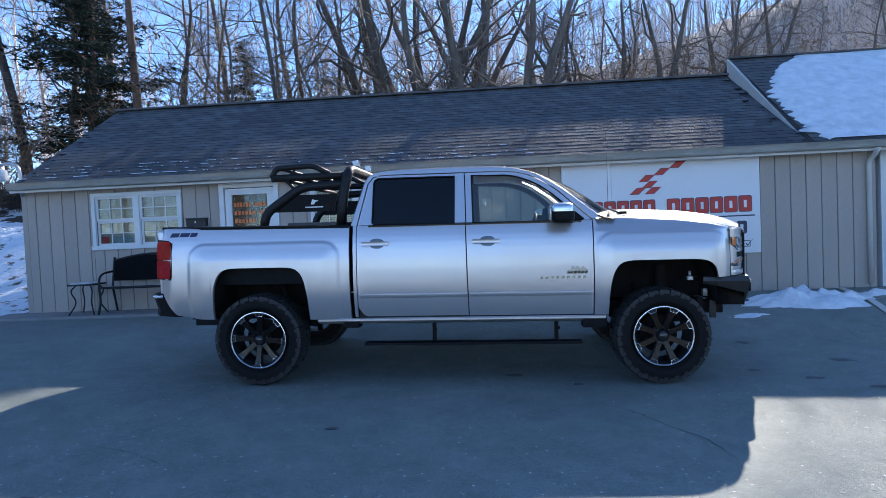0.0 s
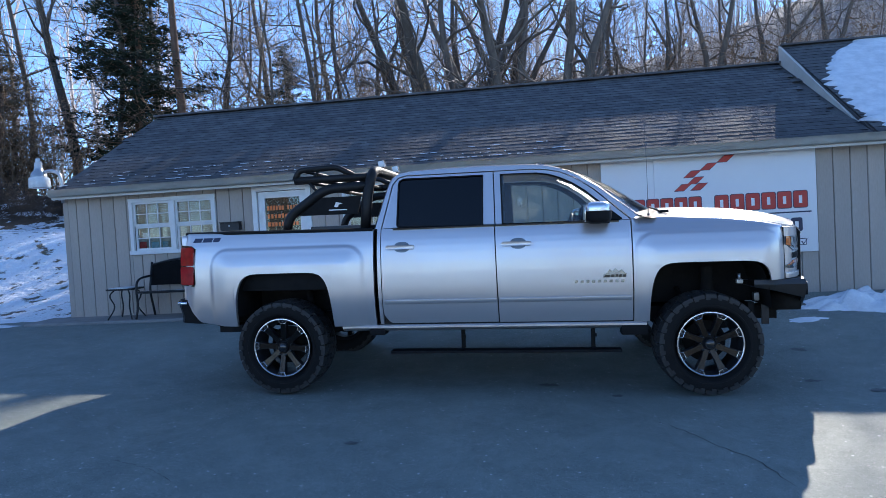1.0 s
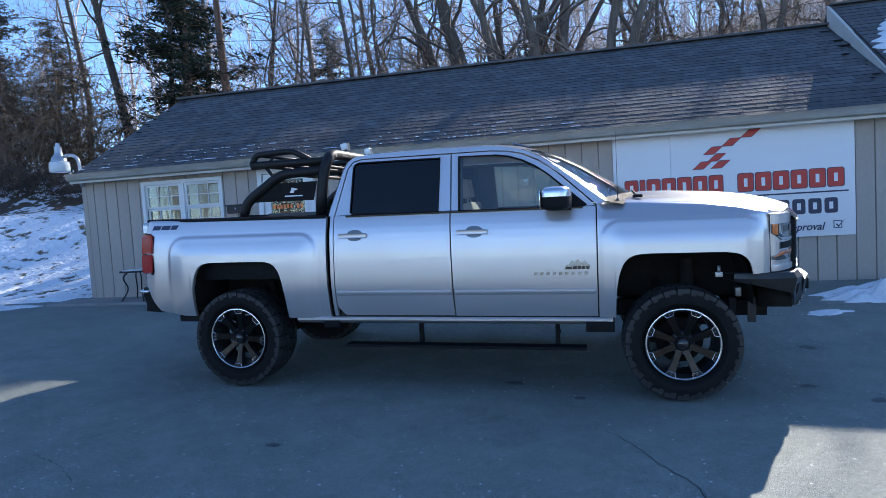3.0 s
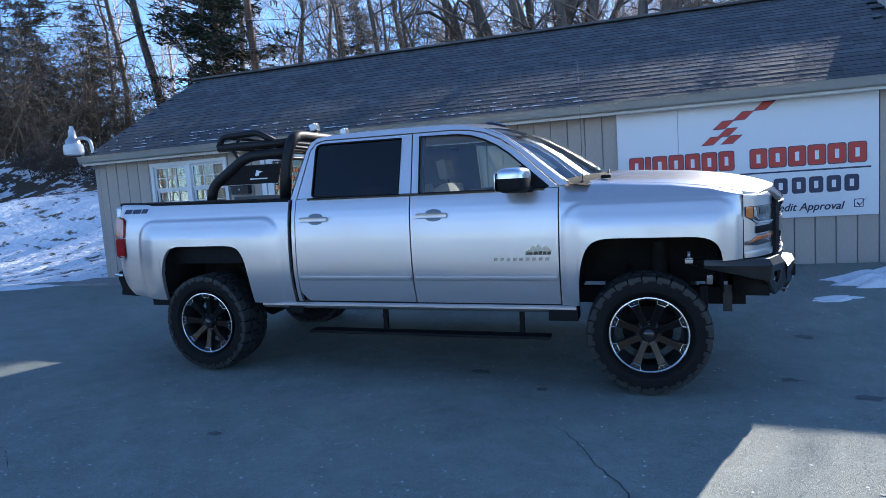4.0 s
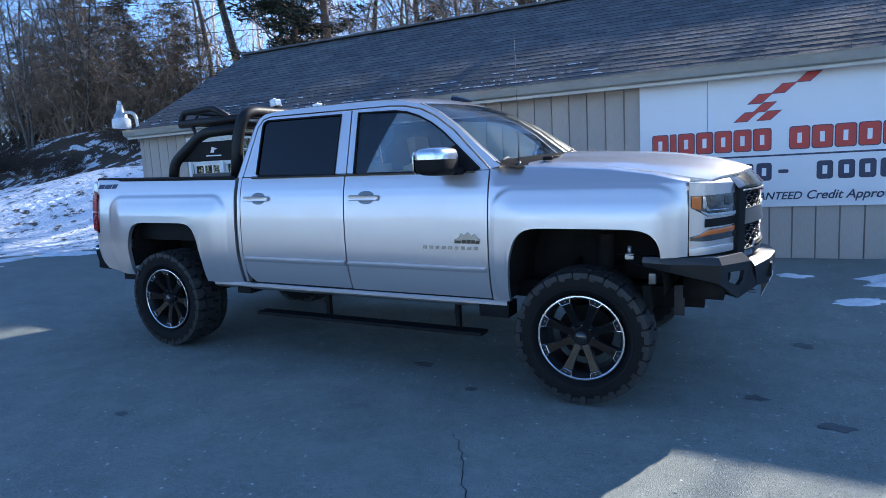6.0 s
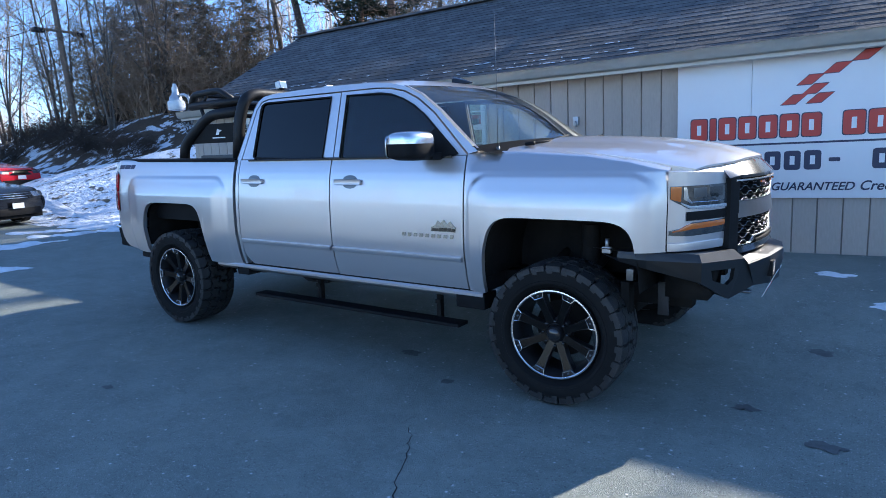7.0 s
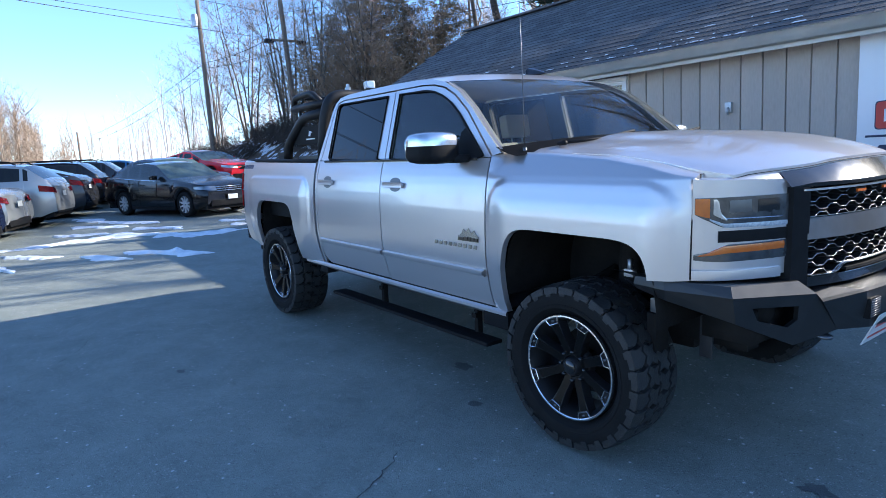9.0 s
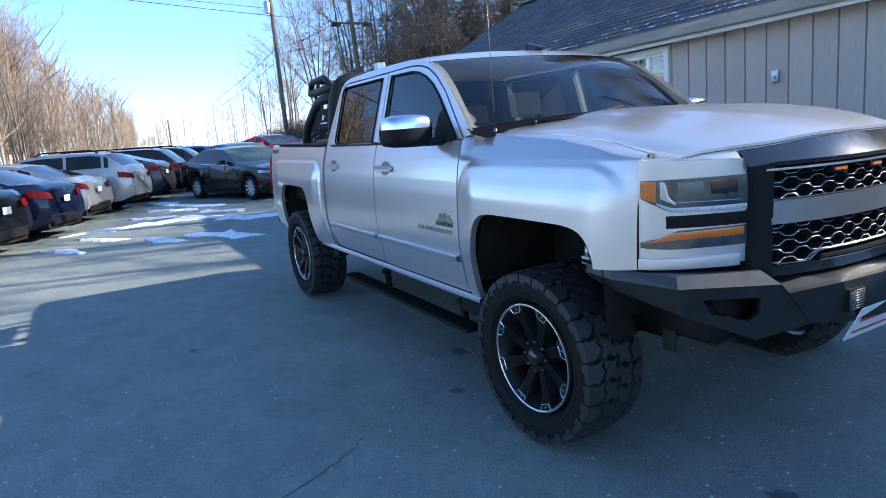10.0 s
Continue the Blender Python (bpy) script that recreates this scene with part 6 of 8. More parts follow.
# wheels
def wheel_parts(parent, m, R=0.425, width=0.30, turn=0.0, seed=1):
    """A mud tyre on a dark eight-spoke rim; the outer face at y = 0, the hub axis along y."""
    wh = new("wheel")
    wh.parent = parent
    wh.matrix_local = m
    wh["label"] = "mud-terrain tyre on a black rim with machined lip"
    bm = bmesh.new()
    lathe(bm, [(0.262, 0.045), (0.285, 0.012), (0.300, -0.004), (0.302, -0.007), (0.318, -0.010), (0.320, -0.007), (0.345, -0.012), (0.388, -0.002), (0.397, 0.03), (0.398, width / 2), (0.397, width - 0.03), (0.388, width), (0.35, width + 0.01), (0.30, width), (0.262, width - 0.04)], 64)
    part("tyre", bm, RUBBER, wh, "black mud-terrain tyre")
    # four rows of close-set interlocking blocks, as (pitch, width) shares
    bm = bmesh.new()
    n = 26
    shoulder = [(0.02, 0.0), (0.90, 0.0), (0.98, 0.12), (0.82, 0.190), (0.52, 0.262), (0.24, 0.205), (-0.04, 0.258), (0.08, 0.13)]
    middle = [(-0.06, 0.285), (0.22, 0.230), (0.50, 0.285), (0.82, 0.225), (1.04, 0.262), (0.86, 0.375), (1.10, 0.485), (0.74, 0.535), (0.44, 0.455), (0.06, 0.505), (0.14, 0.39)]
    turned = lambda q: [(0.5 + 1 - u, 1 - v) for u, v in q]

    def lug(q, i, top=0.417, foot=0.388, slim=0.90):
        um, vm = sum(u for u, v in q) / len(q), sum(v for u, v in q) / len(q)
        rings = []
        for r, k in ((foot, 1.0), (top, slim)):
            ring = []
            for u, v in q:
                u, v = um + (u - um) * k, vm + (v - vm) * k
                edge = 0.011 * max(0, abs(v - 0.5) * 2 - 0.62) / 0.38
                ang = radians(360 * (i + u) / n + turn)
                ring.append(bm.verts.new(((r - edge) * math.sin(ang), lerp(-0.014, width + 0.014, v), (r - edge) * math.cos(ang))))
            rings.append(ring)
        bm.faces.new(rings[1])
        for k in range(len(q)):
            j = (k + 1) % len(q)
            bm.faces.new((rings[0][k], rings[0][j], rings[1][j], rings[1][k]))

    for i in range(n):
        for q in (shoulder, middle, turned(middle), turned(shoulder)):
            lug(q, i)
        # stepped side blocks down the shoulder, long and short in turn
        for side in (0, 1):
            y, s = (-0.011, -1) if side == 0 else (width + 0.011, 1)
            for u0, u1, r0 in ((0.03, 0.46, 0.362), (0.52, 0.96, 0.374)):
                f_, b_ = [], []
                for u, r in ((u0 + 0.04, r0), (u1 - 0.04, r0), (u1, 0.402), (u0, 0.402)):
                    ang = radians(360 * (i + u + 0.5 * side) / n + turn)
                    f_.append(bm.verts.new((r * math.sin(ang), y + s * 0.0005, r * math.cos(ang))))
                    b_.append(bm.verts.new((r * math.sin(ang), y - s * 0.03, r * math.cos(ang))))
                bm.faces.new(f_)
                for k in range(4):
                    bm.faces.new((f_[k], f_[(k + 1) % 4], b_[(k + 1) % 4], b_[k]))
    bmesh.ops.recalc_face_normals(bm, faces=bm.faces)
    part("tread", bm, TREAD, wh, "chunky staggered tread lugs", smooth=False)
    bm = bmesh.new()
    lathe(bm, [(0.266, 0.040), (0.266, 0.010), (0.262, 0.004), (0.250, 0.006), (0.243, 0.022), (0.232, 0.05), (0.226, 0.10), (0.226, 0.22), (0.262, 0.25)], 64)
    part("rim", bm, SPOKE, wh, "satin black rim barrel")
    bm = bmesh.new()
    lathe(bm, [(0.2665, 0.012), (0.263, 0.002), (0.256, 0.001), (0.2515, 0.004), (0.2515, 0.010)], 96)
    part("rim_lip", bm, MACHINED, wh, "machined bright rim lip")
    bm = bmesh.new()
    lathe(bm, [(0.0, 0.02), (0.04, 0.02), (0.046, 0.03), (0.05, 0.06), (0.085, 0.07), (0.095, 0.10), (0.0, 0.10)], 32)
    part("hub", bm, SPOKE, wh)
    bm = bmesh.new()
    lathe(bm, [(0.0, 0.008), (0.026, 0.009), (0.034, 0.016), (0.036, 0.04)], 24)
    part("hub_cap", bm, GLOSSBLACK, wh)
    bm = bmesh.new()
    lathe(bm, [(0.05, 0.19), (0.17, 0.18), (0.17, 0.20), (0.05, 0.21)], 40)
    part("brake_disc", bm, UNDER, wh)
    for i in range(8):
        rot = pose(0, 0, 0, 0, 45 * i + turn, 0)
        bm = bmesh.new()
        for s in (1,):
            w0, w1 = 0.023, 0.034
            o = [(-w0, 0.045, 0.055), (w0, 0.045, 0.055), (w0 * 0.9, 0.030, 0.15), (w1, 0.012, 0.250), (-w1, 0.012, 0.250), (-w0 * 0.9, 0.030, 0.15)]
            f_ = [bm.verts.new(rot @ Vector(p)) for p in o]
            b_ = [bm.verts.new(rot @ (Vector(p) + Vector((0, 0.055, 0)))) for p in o]
            bm.faces.new((f_[0], f_[1], f_[2], f_[5])), bm.faces.new((f_[5], f_[2], f_[3], f_[4]))
            for k in range(6):
                bm.faces.new((f_[k], f_[(k + 1) % 6], b_[(k + 1) % 6], b_[k]))
        bmesh.ops.recalc_face_normals(bm, faces=bm.faces)
        sp = part("spoke", bm, SPOKE, wh, smooth=False)
        bm = bmesh.new()
        sheet(bm, [[rot @ Vector((-0.022, 0.0440, 0.058)), rot @ Vector((0.022, 0.0440, 0.058))], [rot @ Vector((-0.019, 0.0285, 0.15)), rot @ Vector((0.019, 0.0285, 0.15))], [rot @ Vector((-0.022, 0.0165, 0.217)), rot @ Vector((0.022, 0.0165, 0.217))]])
        bmesh.ops.recalc_face_normals(bm, faces=bm.faces)
        part("spoke_face", bm, SPOKEFACE, sp, "tinted machined spoke face", smooth=False)
        bm = bmesh.new()
        tube(bm, [rot @ Vector(p) for p in ((-0.040, 0.004, 0.252), (-0.026, 0.007, 0.222), (0.026, 0.007, 0.222), (0.040, 0.004, 0.252))], 0.0035, 5)
        part("notch", bm, MACHINED, sp, "bright machined notch", smooth=False)
        bm = bmesh.new()
        tube(bm, [rot @ Vector((0.03, 0.028, 0.066)), rot @ Vector((0.03, 0.06, 0.066))], 0.009, 6)
        part("lug_nut", bm, GLOSSBLACK, sp)
        bm = bmesh.new()
        tube(bm, [rot @ Vector((0, 0.002, 0.238)), rot @ Vector((0, 0.03, 0.238))], 0.006, 8)
        part("bolt", bm, GUNMETAL, sp)
    return wh


for x, turn in ((0.0, 4.0), (AXLE, 22.0)):
    wheel_parts(truck, pose(x, -0.005, 0.425, 0, 0, 2.5 if x else 0), turn=turn)
    wheel_parts(truck, pose(x, W + 0.005, 0.425, 0, 0, 180), turn=turn)

# ---- trees, brush, poles ----
class Wood:
    """Collects tapering three- to six-sided limbs as plain lists."""

    def __init__(self):
        self.v, self.f = [], []

    def limb(self, pts, rs, seg):
        base = len(self.v)
        side = None
        for i, p in enumerate(pts):
            d = (pts[min(i + 1, len(pts) - 1)] - pts[max(i - 1, 0)])
            d = d.normalized() if d.length > 1e-6 else Vector((0, 0, 1))
            if side is None:
                side = d.orthogonal().normalized()
            side = side - d * side.dot(d)
            side = side.normalized() if side.length > 1e-6 else d.orthogonal().normalized()
            up = d.cross(side)
            for k in range(seg):
                a = 2 * math.pi * k / seg
                self.v.append(p + (side * math.cos(a) + up * math.sin(a)) * rs[i])
        for i in range(len(pts) - 1):
            for k in range(seg):
                a, b = base + i * seg + k, base + i * seg + (k + 1) % seg
                self.f.append((a, b, b + seg, a + seg))

    def quad(self, pts):
        b = len(self.v)
        self.v += [Vector(p) for p in pts]
        self.f.append(tuple(range(b, b + len(pts))))

    def mesh(self, name, material):
        me = bpy.data.meshes.new(name)
        me.from_pydata([tuple(p) for p in self.v], [], self.f)
        me.polygons.foreach_set("use_smooth", [True] * len(me.polygons))
        me.materials.append(material)
        return me


def wander(rnd, p, d, length, n, crook, lift):
    pts = [Vector(p)]
    d = Vector(d).normalized()
    for i in range(n):
        d = (d + Vector((rnd.uniform(-1, 1), rnd.uniform(-1, 1), rnd.uniform(-1, 1))) * crook + Vector((0, 0, lift))).normalized()
        pts.append(pts[-1] + d * (length / n))
    return pts, d


def bare_tree(seed, tall, girth, stems=1, fan=0.0, low=0.35, crook=0.13, dense=1.0):
    """Trunk and limbs, and the crown of branches and twigs, of a leafless tree."""
    rnd = random.Random(seed)
    trunk, crown = Wood(), Wood()
    limbs = []
    for s in range(stems):
        a = 2 * math.pi * (s + rnd.random() * 0.5) / max(1, stems)
        d = Vector((math.cos(a) * fan, math.sin(a) * fan, 1))
        h = tall * rnd.uniform(0.85, 1.05)
        pts, _ = wander(rnd, (math.cos(a) * girth * 1.2 * (stems > 1), math.sin(a) * girth * 1.2 * (stems > 1), -0.3), d, h, 9, crook * 0.55, 0.10)
        rs = [girth * (1 - 0.86 * (i / 9)) * (1.25 if i == 0 else 1) for i in range(10)]
        trunk.limb(pts, rs, 8)
        n1 = int(18 * dense / max(1, stems) ** 0.5)
        for j in range(n1):
            k = lerp(low, 0.97, (j + rnd.random()) / n1) * 9
            i = min(8, int(k))
            p = pts[i].lerp(pts[i + 1], k - i)
            a = rnd.random() * 2 * math.pi
            up = rnd.uniform(0.35, 1.1)
            ln = tall * rnd.uniform(0.20, 0.38) * (1.15 - 0.55 * k / 9)
            q, dd = wander(rnd, p, (math.cos(a), math.sin(a), up), ln, 5, crook * 1.6, 0.06)
            r0 = max(0.018, rs[i] * rnd.uniform(0.32, 0.5))
            trunk.limb(q, [r0 * (1 - 0.8 * t / 5) for t in range(6)], 5)
            limbs.append((q, r0, ln))
    for q, r0, ln in limbs:
        for j in range(int(7 * dense)):
            k = rnd.uniform(0.25, 1.0) * 5
            i = min(4, int(k))
            p = q[i].lerp(q[i + 1], k - i)
            d = (q[i + 1] - q[i]).normalized() + Vector((rnd.uniform(-1, 1), rnd.uniform(-1, 1), rnd.uniform(-0.4, 0.9))) * 0.95
            w, dd = wander(rnd, p, d, ln * rnd.uniform(0.3, 0.55), 3, crook * 2, 0.05)
            rr = max(0.009, r0 * 0.4)
            crown.limb(w, [rr, rr * 0.75, rr * 0.5, rr * 0.3], 3)
            for m in range(int(4.2 * dense)):
                kk = rnd.uniform(0.2, 1.0) * 3
                ii = min(2, int(kk))
                pp = w[ii].lerp(w[ii + 1], kk - ii)
                d2 = (w[ii + 1] - w[ii]).normalized() + Vector((rnd.uniform(-1, 1), rnd.uniform(-1, 1), rnd.uniform(-0.5, 0.9))) * 0.9
                x, _ = wander(rnd, pp, d2, rnd.uniform(0.35, 0.9), 2, crook * 2.4, 0.03)
                crown.limb(x, [0.0065, 0.005, 0.0025], 3)
                for z in range(2):
                    d3 = (x[2] - x[1]).normalized() + Vector((rnd.uniform(-1, 1), rnd.uniform(-1, 1), rnd.uniform(-0.6, 0.8))) * 0.9
                    crown.limb([x[1], x[1] + d3.normalized() * rnd.uniform(0.2, 0.45)], [0.0045, 0.002], 3)
    return trunk, crown


def conifer(seed, tall, girth, reach, low=0.15):
    """A ragged evergreen: trunk, drooping boughs and many small sprays of needles."""
    rnd = random.Random(seed)
    trunk, crown = Wood(), Wood()
    pts, _ = wander(rnd, (0, 0, -0.3), (0, 0, 1), tall, 8, 0.03, 0.1)
    trunk.limb(pts, [girth * (1 - 0.9 * i / 8) for i in range(9)], 8)
    n = 120
    for j in range(n):
        k = low + (0.98 - low) * (j + rnd.random()) / n
        i = min(7, int(k * 8))
        p = pts[i].lerp(pts[i + 1], k * 8 - i)
        a = rnd.random() * 2 * math.pi
        ln = reach * (1.05 - k) ** 0.55 * rnd.uniform(0.5, 1.2) * (1 + 0.3 * noise.noise((math.cos(a) * 1.5, math.sin(a) * 1.5, k * 7 + seed)))
        q, _ = wander(rnd, p, (math.cos(a), math.sin(a), rnd.uniform(-0.15, 0.35)), ln, 4, 0.18, -0.03)
        trunk.limb(q, [0.03, 0.024, 0.017, 0.01, 0.005], 4)
        for m in range(int(52 * ln / reach) + 8):
            kk = rnd.uniform(0.15, 1.0) * 4
            ii = min(3, int(kk))
            c = q[ii].lerp(q[ii + 1], kk - ii) + Vector((rnd.gauss(0, 0.22), rnd.gauss(0, 0.22), rnd.gauss(-0.03, 0.08)))
            for z in range(5):
                d = Vector((rnd.gauss(0, 1), rnd.gauss(0, 1), rnd.gauss(-0.1, 0.4))).normalized()
                w = d.orthogonal().normalized() * rnd.uniform(0.014, 0.034)
                e = c + d * rnd.uniform(0.10, 0.26)
                crown.quad((c - w, c + w, e + w * 0.4, e - w * 0.4))
    return trunk, crown


def brush(seed, size, stems, tall):
    """A tangled thicket of dry arching stems and vines."""
    rnd = random.Random(seed)
    w, t = Wood(), Wood()
    for s in range(stems):
        a, r = rnd.random() * 6.283, size * rnd.random() ** 0.5
        p = (r * math.cos(a), r * math.sin(a), -0.2)
        q, _ = wander(rnd, p, (rnd.uniform(-0.5, 0.5), rnd.uniform(-0.5, 0.5), 1), tall * rnd.uniform(0.4, 1.1), 5, 0.28, -0.03)
        r0 = rnd.uniform(0.008, 0.02)
        w.limb(q, [r0, r0 * 0.85, r0 * 0.7, r0 * 0.5, r0 * 0.35, r0 * 0.2], 3)
        for m in range(14):
            kk = rnd.uniform(0.2, 1.0) * 5
            ii = min(4, int(kk))
            pp = q[ii].lerp(q[ii + 1], kk - ii)
            x, _ = wander(rnd, pp, (rnd.uniform(-1, 1), rnd.uniform(-1, 1), rnd.uniform(-0.5, 0.7)), rnd.uniform(0.3, 0.9), 2, 0.35, -0.04)
            t.limb(x, [0.007, 0.005, 0.0025], 3)
            if m % 2:
                c = x[2]
                for z in range(3):
                    d = Vector((rnd.gauss(0, 1), rnd.gauss(0, 1), rnd.gauss(0, 0.7))).normalized()
                    u = d.orthogonal().normalized() * 0.022
                    t.quad((c, c + d * 0.05 + u, c + d * 0.11, c + d * 0.05 - u))
    return w, t


def plant(kind, meshes, x, y, label, category, group, size=1.0, turn=0.0, lean=0.0, sink=0.0):
    t = thing(kind, pose(x, y, height(x, y) - sink, lean, 0, turn) @ Matrix.Diagonal((size, size, size, 1)), label, category, group)
    for nm, me in meshes:
        o = new(nm, me)
        o.parent = t
    return t


def tree_meshes(gen, barkmat, leafmat):
    a, b = gen
    return [("trunk", a.mesh("trunk", barkmat)), ("crown", b.mesh("crown", leafmat))]


TALL = [tree_meshes(bare_tree(s, h, g, 1, 0, lo, ck), BARK, TWIG) for s, h, g, lo, ck in ((1, 17, 0.14, 0.18, 0.34), (2, 15, 0.09, 0.15, 0.42), (3, 19, 0.22, 0.25, 0.26), (4, 13, 0.07, 0.12, 0.46))]
MULTI = [tree_meshes(bare_tree(s, 12.5, 0.27, 4, 0.34, 0.14, 0.34, 0.85), BARK, TWIG) for s in (21, 22)]
SAPLING = [tree_meshes(bare_tree(s, 8.5, 0.06, 3, 0.16, 0.15, 0.15, 0.9), BARK, TWIG) for s in (31, 32)]
EVER = tree_meshes(conifer(41, 14, 0.16, 3.1, 0.12), PINEBARK, NEEDLE)
BROWNED = tree_meshes(conifer(43, 12, 0.14, 3.4, 0.05), BARK, BROWNNEEDLE)
PINE = tree_meshes(bare_tree(45, 19, 0.21, 1, 0, 0.45, 0.06, 0.7), PINEBARK, TWIG)
brush_meshes = lambda g, m: [("tangle", g[0].mesh("tangle", m)), ("crown", g[1].mesh("crown", m))]
BRUSH = [brush_meshes(brush(s, 2.0, 110, 4.6), BRUSHTAN) for s in (51, 52)]
LOWBRUSH = [brush_meshes(brush(s, 1.6, 60, 1.5), m) for s, m in ((55, DARKBRUSH), (56, DARKBRUSH))]
G1, G2, G3 = "bare trees behind the building", "saplings along the bank", "thickets on the bank"
BT = "tall leafless tree with grey-brown bark and fine twigs"
for i, (x, y, k, sz, tn, ln) in enumerate((
        (-16.8, 18.5, 2, 1.0, 10, -3), (-15.9, 19.5, 0, 0.95, 90, 2), (-19.6, 19.0, 0, 1.0, 40, 4), (-21.5, 20.0, 1, 1.0, 120, 0), (-12.4, 21.5, 1, 1.05, 160, 3),
        (-11.2, 21.3, 0, 0.9, 200, 0), (-9.6, 20.5, 1, 1.0, 250, -4), (-10.3, 24.5, 2, 0.9, 300, 0), (-6.3, 18.2, 0, 0.85, 15, 1), (-5.0, 22.4, 1, 1.1, 75, 3), (-3.4, 19.5, 3, 1.1, 140, -3),
        (-7.6, 26.0, 2, 0.9, 33, 0), (-1.0, 26.0, 0, 1.0, 220, 2), (6.2, 19.4, 3, 0.85, 280, 0), (7.6, 22.5, 1, 0.8, 310, -2), (9.3, 19.0, 0, 0.68, 350, 1), (11.0, 18.0, 2, 0.58, 60, -2), (12.9, 21.5, 1, 0.75, 100, 3), (13.4, 17.2, 3, 0.8, 170, 0), (15.0, 16.8, 0, 0.65, 190, -3),
        (17.5, 19.0, 2, 0.9, 230, 0), (5.0, 28.0, 2, 0.9, 20, 0), (0.5, 31.0, 1, 1.2, 45, 0), (9.5, 29.0, 0, 1.0, 130, 0), (-14.0, 28.0, 1, 1.2, 210, 0), (20.0, 24.0, 1, 1.1, 10, 0), (-18.0, 26.0, 2, 1.0, 260, 0), (-8.2, 19.2, 3, 1.15, 35, 2), (-7.0, 21.0, 1, 1.0, 95, -3), (-4.4, 18.9, 3, 1.1, 265, 3), (-5.6, 20.4, 0, 0.8, 310, -2), (15.5, 27.0, 2, 0.9, 310, 0))):
    if x > 9:  # low enough to let the sun over most of them on to the lot
        sz = min(sz, ((y + 0.5) * 0.578 - 2.0) / (17, 15, 19, 13)[k])
    plant("bare_tree", TALL[k], x, y, BT, "tree", G1, sz, tn, ln)
# last three clumps are added to shade the roof from the sun
for x, y, k, sz, tn in ((-1.4, 18.6, 0, 1.0, 0), (1.2, 18.4, 1, 0.95, 80), (3.2, 18.2, 0, 0.9, 150), (0.2, 21.8, 1, 1.0, 210), (6.4, 18.6, 1, 0.70, 20), (8.8, 18.8, 0, 0.70, 100), (11.2, 18.9, 1, 0.68, 250)):
    plant("bare_tree", MULTI[k], x, y, "leafless tree with a clump of thick fanning stems", "tree", G1, sz, tn)
plant("evergreen_tree", EVER, -14.2, 19.3, "ragged dark green evergreen tree", "tree", "evergreens behind the building", 1.1, 0)
plant("evergreen_tree", EVER, -15.6, 20.9, "ragged dark green evergreen tree", "tree", "evergreens behind the building", 1.0, 140)
plant("evergreen_tree", EVER, -9.4, 23.5, "small dark evergreen between bare trees", "tree", "evergreens behind the building", 0.55, 130)
plant("pine_tree", PINE, -12.2, 19.2, "straight reddish pine trunk with few branches", "tree", G1, 1.0, 70)
for i, (x, y, k, sz, tn) in enumerate(((-19.5, 10.2, 0, 0.9, 0), (-21.2, 10.8, 1, 0.95, 70), (-23.0, 10.0, 0, 1.0, 140), (-24.8, 10.6, 1, 0.9, 200), (-26.3, 9.6, 0, 0.85, 260), (-28.6, 10.0, 1, 1.0, 310), (-31.0, 9.2, 0, 0.85, 30), (-33.5, 9.6, 1, 0.8, 100), (-18.2, 11.6, 1, 1.0, 330), (-36.5, 9.0, 0, 0.7, 180), (-22.2, 13.0, 0, 1.05, 20), (-20.0, 13.2, 1, 1.1, 250))):
    plant("sapling", SAPLING[k], x, y, "slender leafless saplings in a clump", "sapling", G2, sz, tn)
for i, (x, y, k, sz, tn) in enumerate(((-17.4, 12.2, 0, 1.1, 0), (-19.6, 12.4, 1, 1.2, 60), (-17.0, 14.6, 0, 1.3, 130), (-21.6, 12.6, 1, 1.2, 200), (-23.8, 12.2, 1, 1.1, 310), (-18.6, 15.2, 0, 1.4, 100))):
    plant("thicket", BRUSH[k], x, y, "tall tangled thicket of tan dry brush", "brush", G3, sz, tn)
for x, y, sz, tn in ((-16.6, 14.8, 0.52, 40), (-19.2, 14.4, 0.64, 200), (-22.0, 14.0, 0.66, 300), (-24.6, 13.8, 0.50, 90)):
    plant("evergreen_tree", BROWNED, x, y, "brownish evergreen choked with dry vines", "tree", "evergreens behind the building", sz, tn)
for i in range(26):
    rr = random.Random(600 + i)
    x = lerp(-34, -6.5, i / 25)
    plant("thicket", LOWBRUSH[i % 2], x, bank_foot(x) + rr.uniform(1.2, 4.0), "low dark brush on the bank", "brush", G3, rr.uniform(0.45, 0.8), rr.uniform(0, 360))
for i in range(10):
    rr = random.Random(700 + i)
    x = lerp(-9, 13, i / 9)
    plant("thicket", BRUSH[i % 2], x, 17 + rr.uniform(-0.5, 3), "twiggy undergrowth behind the building", "brush", G3, rr.uniform(0.95, 1.35), rr.uniform(0, 360))

